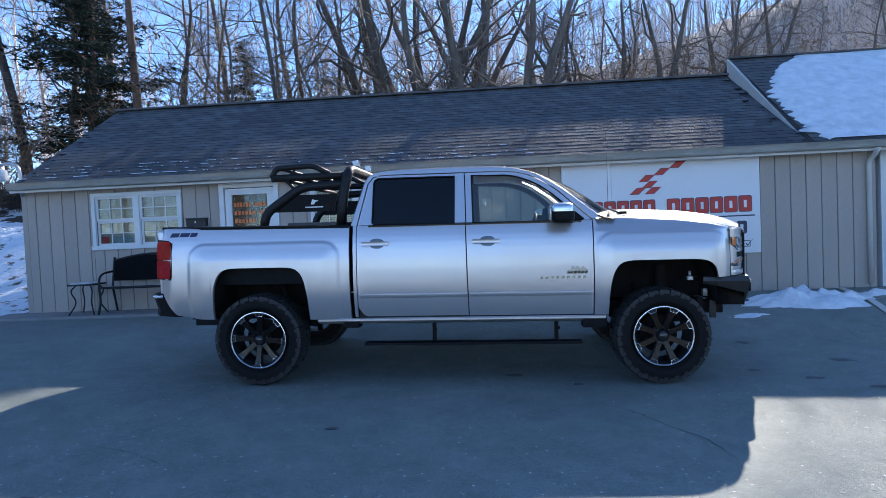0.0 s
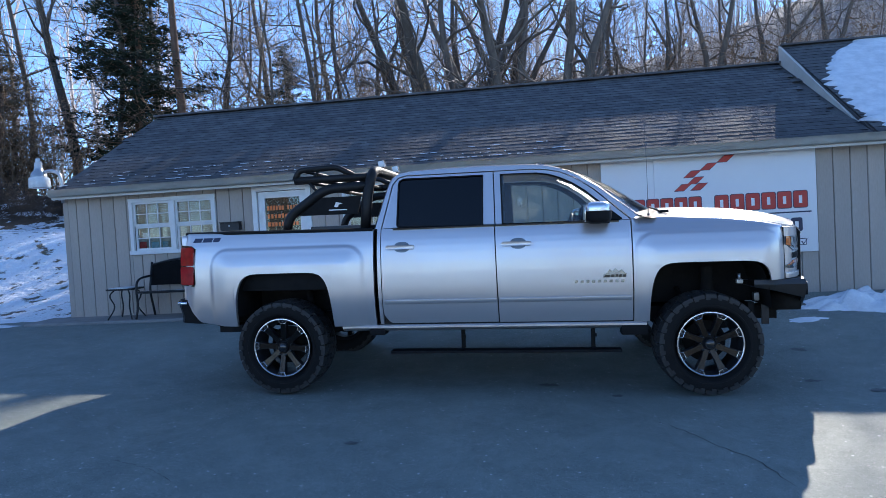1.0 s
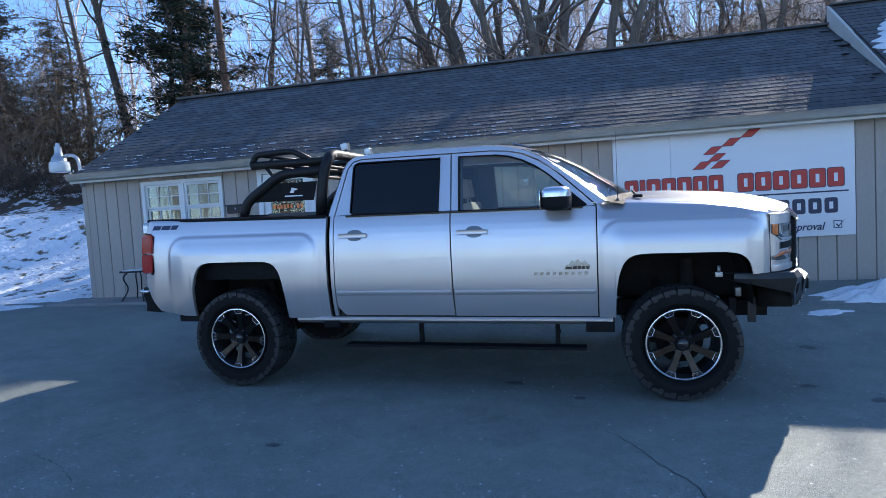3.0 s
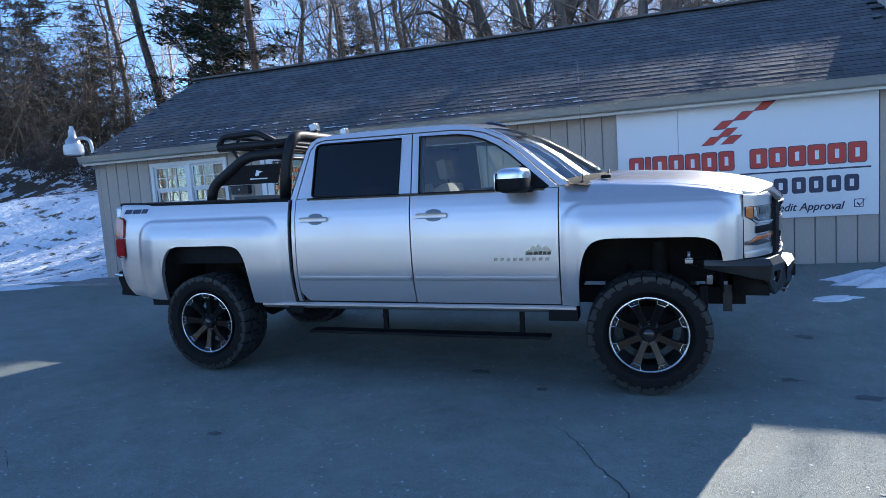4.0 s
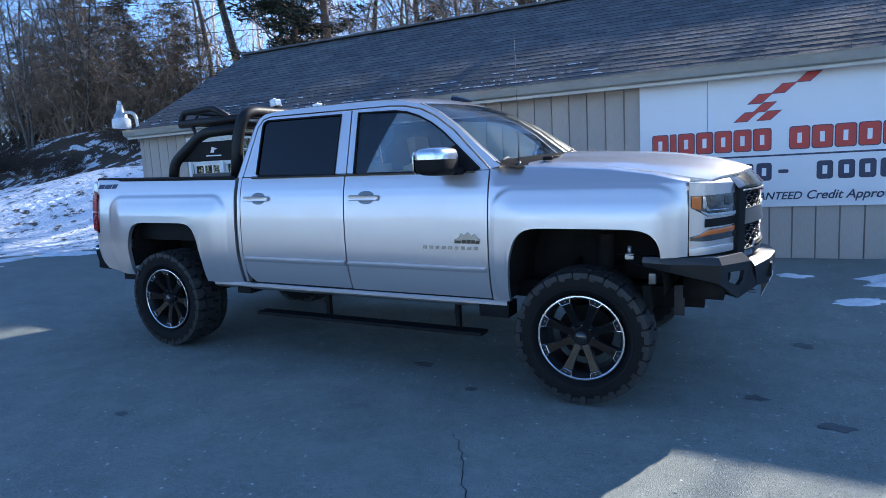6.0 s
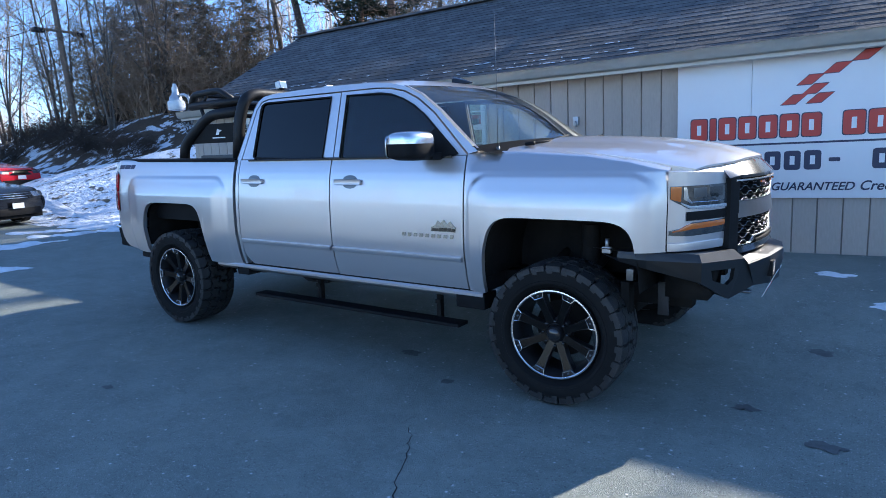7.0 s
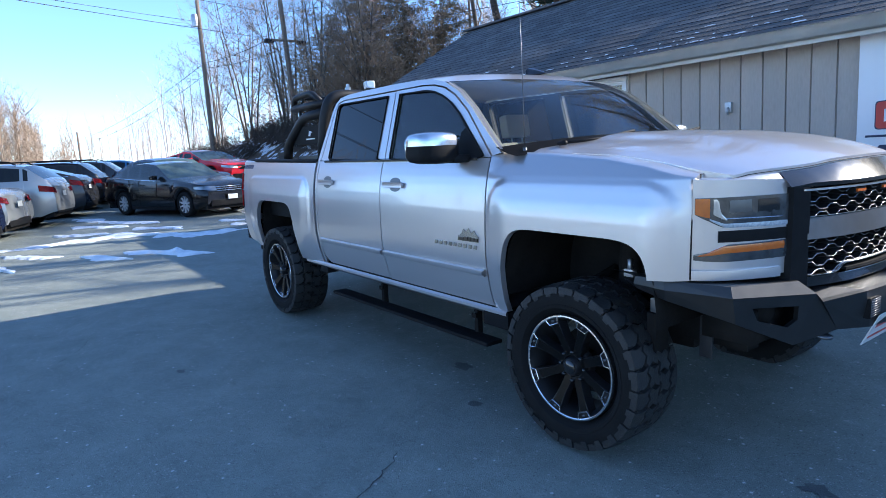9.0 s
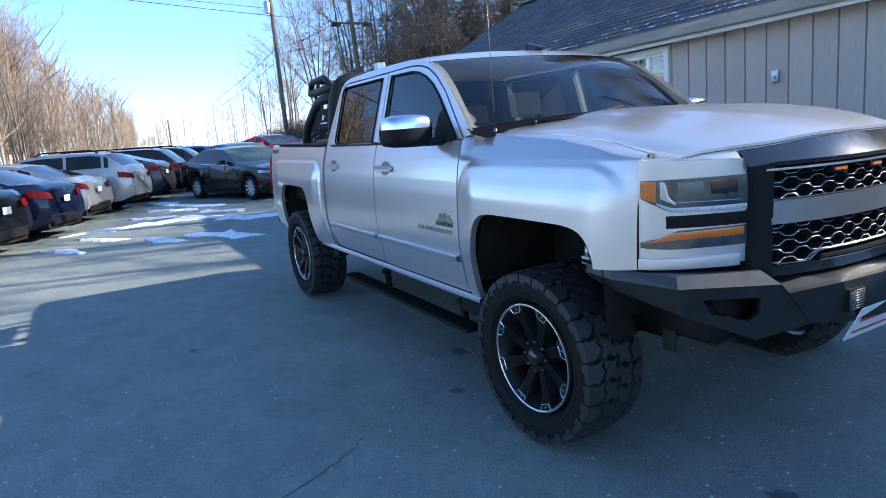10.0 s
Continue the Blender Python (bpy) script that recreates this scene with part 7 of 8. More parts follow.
# far woods, hill and lot side: uncountable
def far_wood(name, spots, material, label, seed, twigs=22, thick=0.012):
    rnd = random.Random(seed)
    w = Wood()
    for x, y, h in spots:
        z = height(x, y)
        p, _ = wander(rnd, (x, y, z - 0.3), (0, 0, 1), h, 4, 0.08, 0.1)
        r = h * thick
        w.limb(p, [r, r * 0.8, r * 0.6, r * 0.4, r * 0.1], 4)
        for j in range(twigs):
            k = rnd.uniform(0.2, 1.0) * 4
            i = min(3, int(k))
            b = p[i].lerp(p[i + 1], k - i)
            q, _ = wander(rnd, b, (rnd.uniform(-1, 1), rnd.uniform(-1, 1), rnd.uniform(0.5, 1.8)), h * rnd.uniform(0.15, 0.32), 2, 0.26, 0.05)
            w.limb(q, [r * 0.30, r * 0.18, r * 0.06], 3)
            for m in range(4):
                c = q[rnd.choice((1, 2))]
                e = c + Vector((rnd.uniform(-1, 1), rnd.uniform(-1, 1), rnd.uniform(0.0, 1.3))) * h * 0.085
                w.limb([c, e], [r * 0.09, r * 0.04], 3)
    o = new(name, w.mesh(name, material))
    return tagged(o, label, "woods", kind="stuff")


rnd = random.Random(77)
FARTAN = surf("sunlit_far_twigs", (0.30, 0.22, 0.16), (0.40, 0.31, 0.23), 0.3, 0.95)
# haze over the far woods is put into this pale twig colour
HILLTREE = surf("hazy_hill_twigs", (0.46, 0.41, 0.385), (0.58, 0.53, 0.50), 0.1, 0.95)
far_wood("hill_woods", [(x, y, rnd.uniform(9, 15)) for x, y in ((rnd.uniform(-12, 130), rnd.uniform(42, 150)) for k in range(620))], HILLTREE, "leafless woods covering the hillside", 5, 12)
crest = lambda x, y: along((y + 1.67) * 55 / (5.9 - x), ((-12, 13.5), (-6.5, 13.0), (-4.5, 12.0), (-3.1, 9.8), (-1.5, 7.6), (1.9, 6.0), (3.0, 5.0), (4.2, 3.2))) * (5.9 - x) / 55
far_wood("lot_woods", [(x, y, crest(x, y) * rnd.uniform(0.65, 1.12)) for x, y in ((rnd.uniform(-66, -42), rnd.uniform(-24, 5.0)) for k in range(190))], FARTAN, "sunlit leafless woods beyond the lot", 6, 42, 0.015)
for x, y, k, sz, tn in ((-48.5, -9.5, 1, 1.35, 100), (-44.5, -8.2, 0, 1.2, 210), (-50.0, -4.2, 1, 0.95, 300), (-47.0, -0.8, 0, 0.8, 10), (-44.0, -12.0, 1, 1.2, 160), (-46.0, -5.6, 0, 1.4, 40), (-47.5, -7.0, 1, 1.3, 250)):
    plant("bare_tree", SAPLING[k], x, y, "sunlit tan leafless tree beyond the parked cars", "tree", "trees beyond the lot", sz, tn)
# added out of view to put warm woods into the truck's reflections
far_wood("unseen_woods", [(rnd.uniform(-50, 60), rnd.uniform(-50, -32), rnd.uniform(6, 10)) for k in range(150)], FARTAN, "sunlit leafless woods added unseen for reflections", 12, 22, 0.016)
far_wood("horizon_woods", [(rnd.uniform(-160, -80), rnd.uniform(-40, 30), rnd.uniform(5, 9)) for k in range(160)], FARTAN, "low tan woods along the horizon", 7, 12)
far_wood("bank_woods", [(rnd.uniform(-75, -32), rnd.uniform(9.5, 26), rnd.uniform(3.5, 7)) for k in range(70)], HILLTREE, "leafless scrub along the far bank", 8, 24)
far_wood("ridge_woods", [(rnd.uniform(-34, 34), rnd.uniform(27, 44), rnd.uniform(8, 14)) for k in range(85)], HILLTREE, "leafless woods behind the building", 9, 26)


# utility poles and wires
def utility_pole(x, y, top, label, lean=0.0, can=False, arm=False):
    g = height(x, y)
    t = thing("utility_pole", pose(x, y, g, 0, lean, 0), label, "utility pole", "poles along the lot")
    bm = bmesh.new()
    tube(bm, [(0, 0, -0.4), (0, 0, top - g)], [0.125, 0.09], 12)
    part("pole", bm, POLEWOOD, t)
    if arm:
        bm = bmesh.new()
        block(bm, -0.05, 0.05, -0.75, 0.75, 6.80 - g, 6.88 - g, bevel=0.01)
        part("crossarm", bm, POLEWOOD, t)
        for s in (-0.75, 0.75):
            bm = bmesh.new()
            block(bm, -0.12, 0.12, s - 0.2, s + 0.2, 6.70 - g, 6.85 - g, bevel=0.03)
            part("cable_box", bm, IRON, t)
    if can:
        bm = bmesh.new()
        lathe(bm, [(0.0, -0.27), (0.145, -0.27), (0.15, 0.23), (0.12, 0.29), (0.0, 0.29)], 20)
        bmesh.ops.transform(bm, matrix=pose(0.06, -0.23, 8.62 - g, 90, 0, 0), verts=bm.verts)
        part("transformer", bm, GALV, t)
    return t


utility_pole(-20.8, 9.5, 10.6, "leaning wooden utility pole with cable boxes", lean=-6.0, arm=True)
utility_pole(-26.9, 7.55, 10.2, "weathered wooden utility pole with a transformer", can=True)
utility_pole(-63.4, 5.9, 5.6, "small distant wooden utility pole")
def wire(a, b, sag, r=0.012):
    a, b = Vector(a), Vector(b)
    bm = bmesh.new()
    tube(bm, [a.lerp(b, k / 14) - Vector((0, 0, sag * 4 * (k / 14) * (1 - k / 14))) for k in range(15)], r, 4)
    tagged(part("overhead_wire", bm, IRON, None), "black overhead utility wire", "wire", "overhead wires")


wire((-21.2, 8.75, 6.85), (-26.9, 7.4, 6.6), 0.15)
wire((-21.2, 10.25, 6.85), (-26.9, 7.7, 6.4), 0.2)
wire((-26.9, 7.4, 6.5), (-63.4, 5.9, 4.9), 0.5)
wire((-26.9, 7.6, 6.1), (-63.4, 5.9, 4.5), 0.6)
wire((-21.2, 8.75, 6.85), (-4.0, -30.0, 7.6), 0.5)
wire((-21.3, 9.45, 7.9), (-4.0, -30.0, 8.6), 0.5)
wire((-26.9, 7.4, 8.6), (-10.0, -30.0, 9.0), 0.5)
wire((-21.2, 10.25, 6.9), (-2.0, 24.0, 8.5), 0.3)
wire((-21.3, 9.5, 8.0), (4.0, 26.0, 9.5), 0.4)

# ---- parked cars ----
CARGLASS = surf("dark_car_glass", (0.010, 0.012, 0.013), (0.018, 0.021, 0.022), 2, 0.04, rvar=0.02, spec=0.35)
GREENGLASS = surf("greenish_windscreen", (0.05, 0.075, 0.07), (0.10, 0.14, 0.13), 3, 0.04, rvar=0.02, spec=0.4)
ALLOY = surf("silver_alloy", (0.66, 0.66, 0.67), (0.55, 0.55, 0.56), 9, 0.35, metal=0.3)


def paint(name, c, metal=0.2):
    return surf(name, c, tuple(v * 0.9 for v in c), 1.2, 0.25, metal=metal, coat=0.55, rvar=0.03, spec=0.3)


SLATEP = paint("slate_paint", (0.05, 0.07, 0.11))
BLACKP, NAVYP, SILVERP, WHITEP, REDP, GREYP, BLUEP = paint("black_paint", (0.004, 0.004, 0.005), 0.0), paint("navy_paint", (0.006, 0.010, 0.032)), paint("silver_paint", (0.34, 0.36, 0.37), 0.5), paint("white_car_paint", (0.40, 0.41, 0.40), 0.4), paint("red_paint", (0.72, 0.012, 0.02), 0.0), paint("charcoal_paint", (0.035, 0.037, 0.042)), paint("blue_paint", (0.04, 0.16, 0.32))

SEDAN = dict(L=4.65, W=1.80, H=1.44, wb=2.76, fo=0.82, R=0.325, hood=0.86, belt=0.96, trunk=1.04, ws0=1.42, ws1=2.10, rw0=3.35, rw1=4.05, sill=0.20, trim=True, rear=0.14)
SUV = dict(L=4.62, W=1.84, H=1.58, wb=2.67, fo=0.92, R=0.35, hood=1.0, belt=1.08, trunk=1.12, ws0=1.3, ws1=2.05, rw0=4.02, rw1=4.54, sill=0.27, trim=False, rear=0.08)
HATCH = dict(L=4.60, W=1.82, H=1.52, wb=2.70, fo=0.88, R=0.34, hood=0.94, belt=1.04, trunk=1.16, ws0=1.35, ws1=2.05, rw0=3.35, rw1=4.35, sill=0.22, trim=True, rear=0.14)
SPORT = dict(L=4.35, W=1.80, H=1.28, wb=2.45, fo=0.95, R=0.33, hood=0.78, belt=0.88, trunk=0.95, ws0=1.35, ws1=2.05, rw0=2.75, rw1=4.0, sill=0.17, trim=False, rear=0.08)


def parked_car(name, m, k, body, label, rails=False):
    """A car with its nose at x = 0 pointing to -x, built in cross-sections; the ground at z = 0."""
    car = thing(name, m, label, "car", "cars parked on the lot")
    L, Wd, H, R = k["L"], k["W"], k["H"], k["R"]
    x1, x2 = k["fo"], k["fo"] + k["wb"]
    hw = lambda x: Wd / 2 * (1 - 0.16 * max(0, (0.55 - x) / 0.55) ** 2 - 0.12 * max(0, (x - L + 0.5) / 0.5) ** 2)
    belt = lambda x: along(x, ((0, k["hood"] - 0.16), (0.25, k["hood"] - 0.06), (k["ws0"], k["belt"] - 0.03), (2.5, k["belt"]), (k["rw1"], k["trunk"]), (L - 0.12, k["trunk"] - 0.02), (L, k["trunk"] - 0.12)))
    top = lambda x: along(x, ((0, k["hood"] - 0.14), (0.12, k["hood"] - 0.05), (0.5, k["hood"] + 0.02), (k["ws0"], k["belt"] + 0.04), (k["ws1"], H - 0.05), (k["ws1"] + 0.45, H), (k["rw0"] - 0.4, H - 0.01), (k["rw0"], H - 0.07), (k["rw1"], k["trunk"] + 0.03), (L - 0.1, k["trunk"] + 0.01), (L, k["trunk"] - 0.10)))
    ar = lambda x, c: (math.sqrt(max(0, (R + 0.06) ** 2 - (x - c) ** 2)) + R) if abs(x - c) < R + 0.06 else 0
    low = lambda x: max(k["sill"] + 0.10 * max(0, (0.3 - x) / 0.3) + 0.12 * max(0, (x - L + 0.35) / 0.35), ar(x, x1), ar(x, x2))
    xs = {0, 0.05, 0.14, 0.28, L, L - 0.05, L - 0.14, L - 0.3, k["ws0"], k["ws1"], k["rw0"], k["rw1"], k["ws1"] + 0.45}
    xs |= {lerp(0.3, L - 0.3, i / 18) for i in range(19)} | {c + s * (R + 0.06) * q for c in (x1, x2) for s in (-1, 1) for q in (0, 0.5, 0.8, 0.93, 0.985, 1.0)}
    def tuck(x, z):
        """Rounds nose and tail in side view."""
        d = 0.24 * max(0, z - 0.62) / 0.45 + 0.16 * max(0, 0.42 - z) / 0.25
        rear = k["rear"] * max(0, z - 0.70) / 0.45 + 0.14 * max(0, 0.42 - z) / 0.25
        return x - rear * sstep(x, L - 0.45, L) + d * 1.2 * (1 - sstep(x, 0, 0.45))
    pil = (k["ws1"] - 0.1, (k["ws1"] + k["rw0"]) / 2 + 0.02, k["rw0"] - 0.06)
    xs |= {p + s for p in pil for s in (-0.035, 0.035)}
    xs = sorted(x for x in xs if 0 <= x <= L)
    secs = []
    for x in xs:
        w, b, t, lo = hw(x), belt(x), max(top(x), belt(x) + 0.012), low(x)
        lo = min(lo, b - 0.10)
        g = max(0, t - b)
        wt = w - 0.04 - 0.30 * g
        half = [(w - 0.05, lo), (w - 0.005, lerp(lo, b, 0.18)), (w, lerp(lo, b, 0.5)), (w - 0.012, lerp(lo, b, 0.8)), (w - 0.04, b), (w - 0.04 - 0.30 * g * 0.12, lerp(b, t, 0.12)), (lerp(w - 0.04, wt, 0.82), lerp(b, t, 0.82)), (wt, lerp(b, t, 0.95)), (wt * 0.75, t), (wt * 0.4, t + 0.015), (0, t + 0.02)]
        secs.append([(tuck(x, z), -a, z) for a, z in half] + [(tuck(x, z), a, z) for a, z in half[-2::-1]])
    lists = {}
    n = len(secs[0])
    for i in range(len(secs) - 1):
        xm = (xs[i] + xs[i + 1]) / 2
        for j in range(n - 1):
            jj = min(j, n - 2 - j)
            kind = "body"
            tall = top(xm) - belt(xm)
            if jj == 5 and tall > 0.12 and k["ws0"] + 0.25 < xm < lerp(k["rw0"], k["rw1"], 0.35) and not any(abs(xm - p) < 0.034 for p in pil):
                kind = "window_r" if j < n / 2 else "window_l"
            if jj >= 7 and k["ws0"] + 0.03 < xm < k["ws1"] - 0.02:
                kind = "windshield"
            if jj >= 7 and k["rw0"] + 0.03 < xm < k["rw1"] - 0.03:
                kind = "rear_window"
            lists.setdefault(kind, []).append((secs[i][j], secs[i][j + 1], secs[i + 1][j + 1], secs[i + 1][j]))
    for kind, quads in lists.items():
        bm = bmesh.new()
        for q in quads:
            bm.faces.new([bm.verts.new(p) for p in q])
        bmesh.ops.remove_doubles(bm, verts=bm.verts, dist=1e-5)
        bmesh.ops.recalc_face_normals(bm, faces=bm.faces)
        if kind == "body":
            for e_ in (0, -1):
                ring = [bm.verts.new(p) for p in secs[e_]]
                bm.faces.new(ring)
            bmesh.ops.remove_doubles(bm, verts=bm.verts, dist=1e-5)
            bmesh.ops.recalc_face_normals(bm, faces=bm.faces)
        part("side_window" if kind.startswith("window_") else kind, bm, body if kind == "body" else GREENGLASS if kind == "windshield" else CARGLASS, car, sharp=50)
    bm = bmesh.new()
    block(bm, 0.1, L - 0.1, -Wd / 2 + 0.16, Wd / 2 - 0.16, k["sill"] - 0.02, 0.7)
    part("underbody", bm, UNDER, car, smooth=False)
    for c in (x1, x2):
        for s in (-1, 1):
            wh = new("wheel")
            wh.parent = car
            wh.matrix_local = pose(c, s * (Wd / 2 - 0.01), R, 0, 0, 0 if s < 0 else 180)
            bm = bmesh.new()
            lathe(bm, [(R * 0.68, 0.03), (R * 0.74, 0.0), (R * 0.9, -0.004), (R * 0.99, 0.02), (R, 0.1), (R * 0.99, 0.18), (R * 0.9, 0.2)], 32)
            part("tyre", bm, RUBBER, wh)
            bm = bmesh.new()
            lathe(bm, [(R * 0.70, 0.03), (R * 0.70, 0.012), (R * 0.64, 0.016), (R * 0.62, 0.06), (R * 0.60, 0.12), (0.0, 0.13)], 32)
            part("rim", bm, GUNMETAL, wh)
            for q in range(10):
                bm = bmesh.new()
                rot = pose(0, 0, 0, 0, q * 36, 0)
                f_ = [bm.verts.new(rot @ Vector(p)) for p in ((-0.022, 0.022, 0.03), (0.022, 0.022, 0.03), (0.016, 0.014, R * 0.68), (-0.016, 0.014, R * 0.68))]
                b_ = [bm.verts.new(v.co + Vector((0, 0.03, 0))) for v in f_]
                bm.faces.new(f_)
                for z in range(4):
                    bm.faces.new((f_[z], f_[(z + 1) % 4], b_[(z + 1) % 4], b_[z]))
                bmesh.ops.recalc_face_normals(bm, faces=bm.faces)
                part("spoke", bm, ALLOY, wh, smooth=False)
    zl, zt = k["hood"] - 0.20, k["trunk"] - 0.20
    for s in (-1, 1):
        def lamp_sheet(x_end, sgn, inner, back, z0, h0, h1):
            hw0 = hw(x_end)
            path = [(x_end - sgn * 0.012, s * hw0 * q) for q in (inner, (inner + 1) / 2, 0.97)] + [(x_end + sgn * d, s * (hw(x_end + sgn * d) + 0.010)) for d in (0.03, 0.1, 0.2, back)]
            bm = bmesh.new()
            sheet(bm, [[(tuck(min(max(px, 0), L), z0 + 0.06 * i / 6 + v * lerp(h0, h1, i / 6)) + (px - min(max(px, 0), L)), py, z0 + 0.06 * i / 6 + v * lerp(h0, h1, i / 6)) for v in (0, 0.5, 1)] for i, (px, py) in enumerate(path)])
            bmesh.ops.solidify(bm, geom=bm.faces[:], thickness=0.008)
            bmesh.ops.recalc_face_normals(bm, faces=bm.faces)
            return bm
        part("headlamp", lamp_sheet(0.0, 1, 0.60, 0.36, zl, 0.12, 0.07), LAMPCLEAR, car, "clear headlamp")
        part("tail_lamp", lamp_sheet(L, -1, 0.74, 0.30, zt - 0.09, 0.12, 0.15), CARLENS, car, "red tail lamp")
        bm = bmesh.new()
        block(bm, k["ws0"] + 0.42, k["ws0"] + 0.56, s * (Wd / 2 + 0.09) - 0.09, s * (Wd / 2 + 0.09) + 0.07, k["belt"] + 0.02, k["belt"] + 0.14, bevel=0.03)
        part("mirror", bm, body, car)
        # door gaps, handles and a dark sill
        for xd in (pil[0] - 0.06, pil[1], x2 - R - 0.02):
            bm = bmesh.new()
            zs_ = [lerp(k["sill"] + 0.06, belt(xd), q / 6) for q in range(7)]
            tube(bm, [(xd, s * (hw(xd) - 0.004 - 0.03 * max(0, (z - 0.75)) / 0.3), z) for z in zs_], 0.005, 4)
            part("door_gap", bm, PLASTIC, car)
        for xd in (pil[1] - 0.24, x2 - R - 0.22):
            bm = bmesh.new()
            block(bm, xd, xd + 0.17, s * (hw(xd) + 0.005) - 0.012, s * (hw(xd) + 0.005) + 0.012, belt(xd) - 0.13, belt(xd) - 0.10, bevel=0.006)
            part("door_handle", bm, body, car)
        bm = bmesh.new()
        block(bm, x1 + R + 0.08, x2 - R - 0.08, s * (Wd / 2 - 0.035) - 0.03, s * (Wd / 2 - 0.035) + 0.03, k["sill"] - 0.03, k["sill"] + 0.06, bevel=0.012)
        part("sill", bm, PLASTIC, car)
        if k["trim"]:
            bm = bmesh.new()
            line = [lerp(k["ws0"] + 0.35, k["rw1"] - 0.1, i / 10) for i in range(11)]
            tube(bm, [(x, s * (hw(x) - 0.034), belt(x) + 0.008) for x in line], 0.010, 6)
            part("window_trim", bm, CHROME, car, "chrome strip under the windows")
        if rails:
            bm = bmesh.new()
            tube(bm, bend([(k["ws1"] + 0.25, s * 0.62, H - 0.03), (k["ws1"] + 0.4, s * 0.62, H + 0.05), (k["rw0"] - 0.35, s * 0.62, H + 0.05), (k["rw0"] - 0.2, s * 0.62, H - 0.03)], 0.06), 0.018, 8)
            part("roof_rail", bm, PLASTIC, car)
    bm = bmesh.new()
    sheet(bm, [[(tuck(0, z) - 0.012 + 0.035 * (abs(y) / 0.5) ** 2, y, z) for y in (-0.48, -0.3, -0.1, 0.1, 0.3, 0.48)] for z in (zl - 0.03, zl + 0.04, zl + 0.12)])
    bmesh.ops.solidify(bm, geom=bm.faces[:], thickness=0.02)
    gr = part("grille", bm, GLOSSBLACK, car)
    for z in (zl - 0.02, zl + 0.03, zl + 0.08) if k["wb"] > 2.5 else ():
        bm = bmesh.new()
        tube(bm, [(tuck(0, z) - 0.026 + 0.035 * (abs(y) / 0.5) ** 2, y, z + 0.012) for y in (-0.45, -0.2, 0, 0.2, 0.45)], 0.009, 6)
        part("grille_bar", bm, CHROME, gr)
    bm = bmesh.new()
    block(bm, -0.03, -0.022, -0.15, 0.15, 0.42, 0.54)
    part("plate", bm, WHITE, car, "white dealer plate", smooth=False)
    bm = bmesh.new()
    block(bm, tuck(L, zt - 0.1) + 0.012, tuck(L, zt - 0.1) + 0.02, -0.13, 0.13, zt - 0.17, zt - 0.05)
    part("plate", bm, PLATE, car, smooth=False)
    for x0, x1_ in ((0.02, 0.2), (L - 0.2, L - 0.02)):
        bm = bmesh.new()
        block(bm, x0, x1_, -Wd / 2 + 0.25, Wd / 2 - 0.25, k["sill"] + 0.06, k["sill"] + 0.22, bevel=0.03)
        part("bumper_insert", bm, PLASTIC, car)
    return car


def park(name, x, y, heading, k, body, label, nose=True, rails=False, lift=0.0):
    """x, y: middle of the nose or of the tail; heading: degrees from +x in which the nose points."""
    r = pose(x, y, height(x, y) + lift, 0, 0, heading + 180)
    fwd = Vector((math.cos(radians(heading)), math.sin(radians(heading))))
    cx, cy = (x - fwd.x * k["L"] / 2, y - fwd.y * k["L"] / 2) if nose else (x + fwd.x * k["L"] / 2, y + fwd.y * k["L"] / 2)
    m = pose(cx, cy, height(cx, cy) + lift, 0, -1.0 * math.cos(radians(heading)), heading + 180) @ pose(-k["L"] / 2, 0, 0)
    return parked_car(name, m, k, body, label, rails)


park("sedan", -10.95, 3.13, 21.3, SEDAN, BLACKP, "glossy black sedan with silver multi-spoke wheels, parked on the lot")
park("sedan", -14.95, 3.95, 21, SEDAN, SLATEP, "slate blue-grey sedan parked behind a black sedan")
park("sports_coupe", -16.9, 5.7, 24, SPORT, REDP, "bright red coupe parked on the snowy verge", lift=0.0)
row = ((-6.41, -2.96, SEDAN, BLACKP, "black sedan parked nose away", False), (-8.46, -2.16, SEDAN, NAVYP, "dark navy sedan with red tail lamps", False), (-10.8, -1.55, SEDAN, SILVERP, "silver sedan parked between darker cars", False), (-12.95, -0.48, SUV, WHITEP, "pale silver crossover with roof rails", True), (-15.45, 0.45, HATCH, GREYP, "charcoal hatchback parked in the row", False), (-17.95, 1.25, SUV, BLACKP, "black crossover in the row", True), (-20.3, 2.27, SUV, GREYP, "dark crossover with red tail lamps", True), (-22.65, 3.1, SEDAN, BLACKP, "black car far down the row", False), (-25.0, 3.9, SUV, BLUEP, "blue car far down the row", False))
for x, y, k, body, label, rails in row:
    park("crossover" if k is SUV else "sedan", x, y, 250, k, body, label, False, rails)

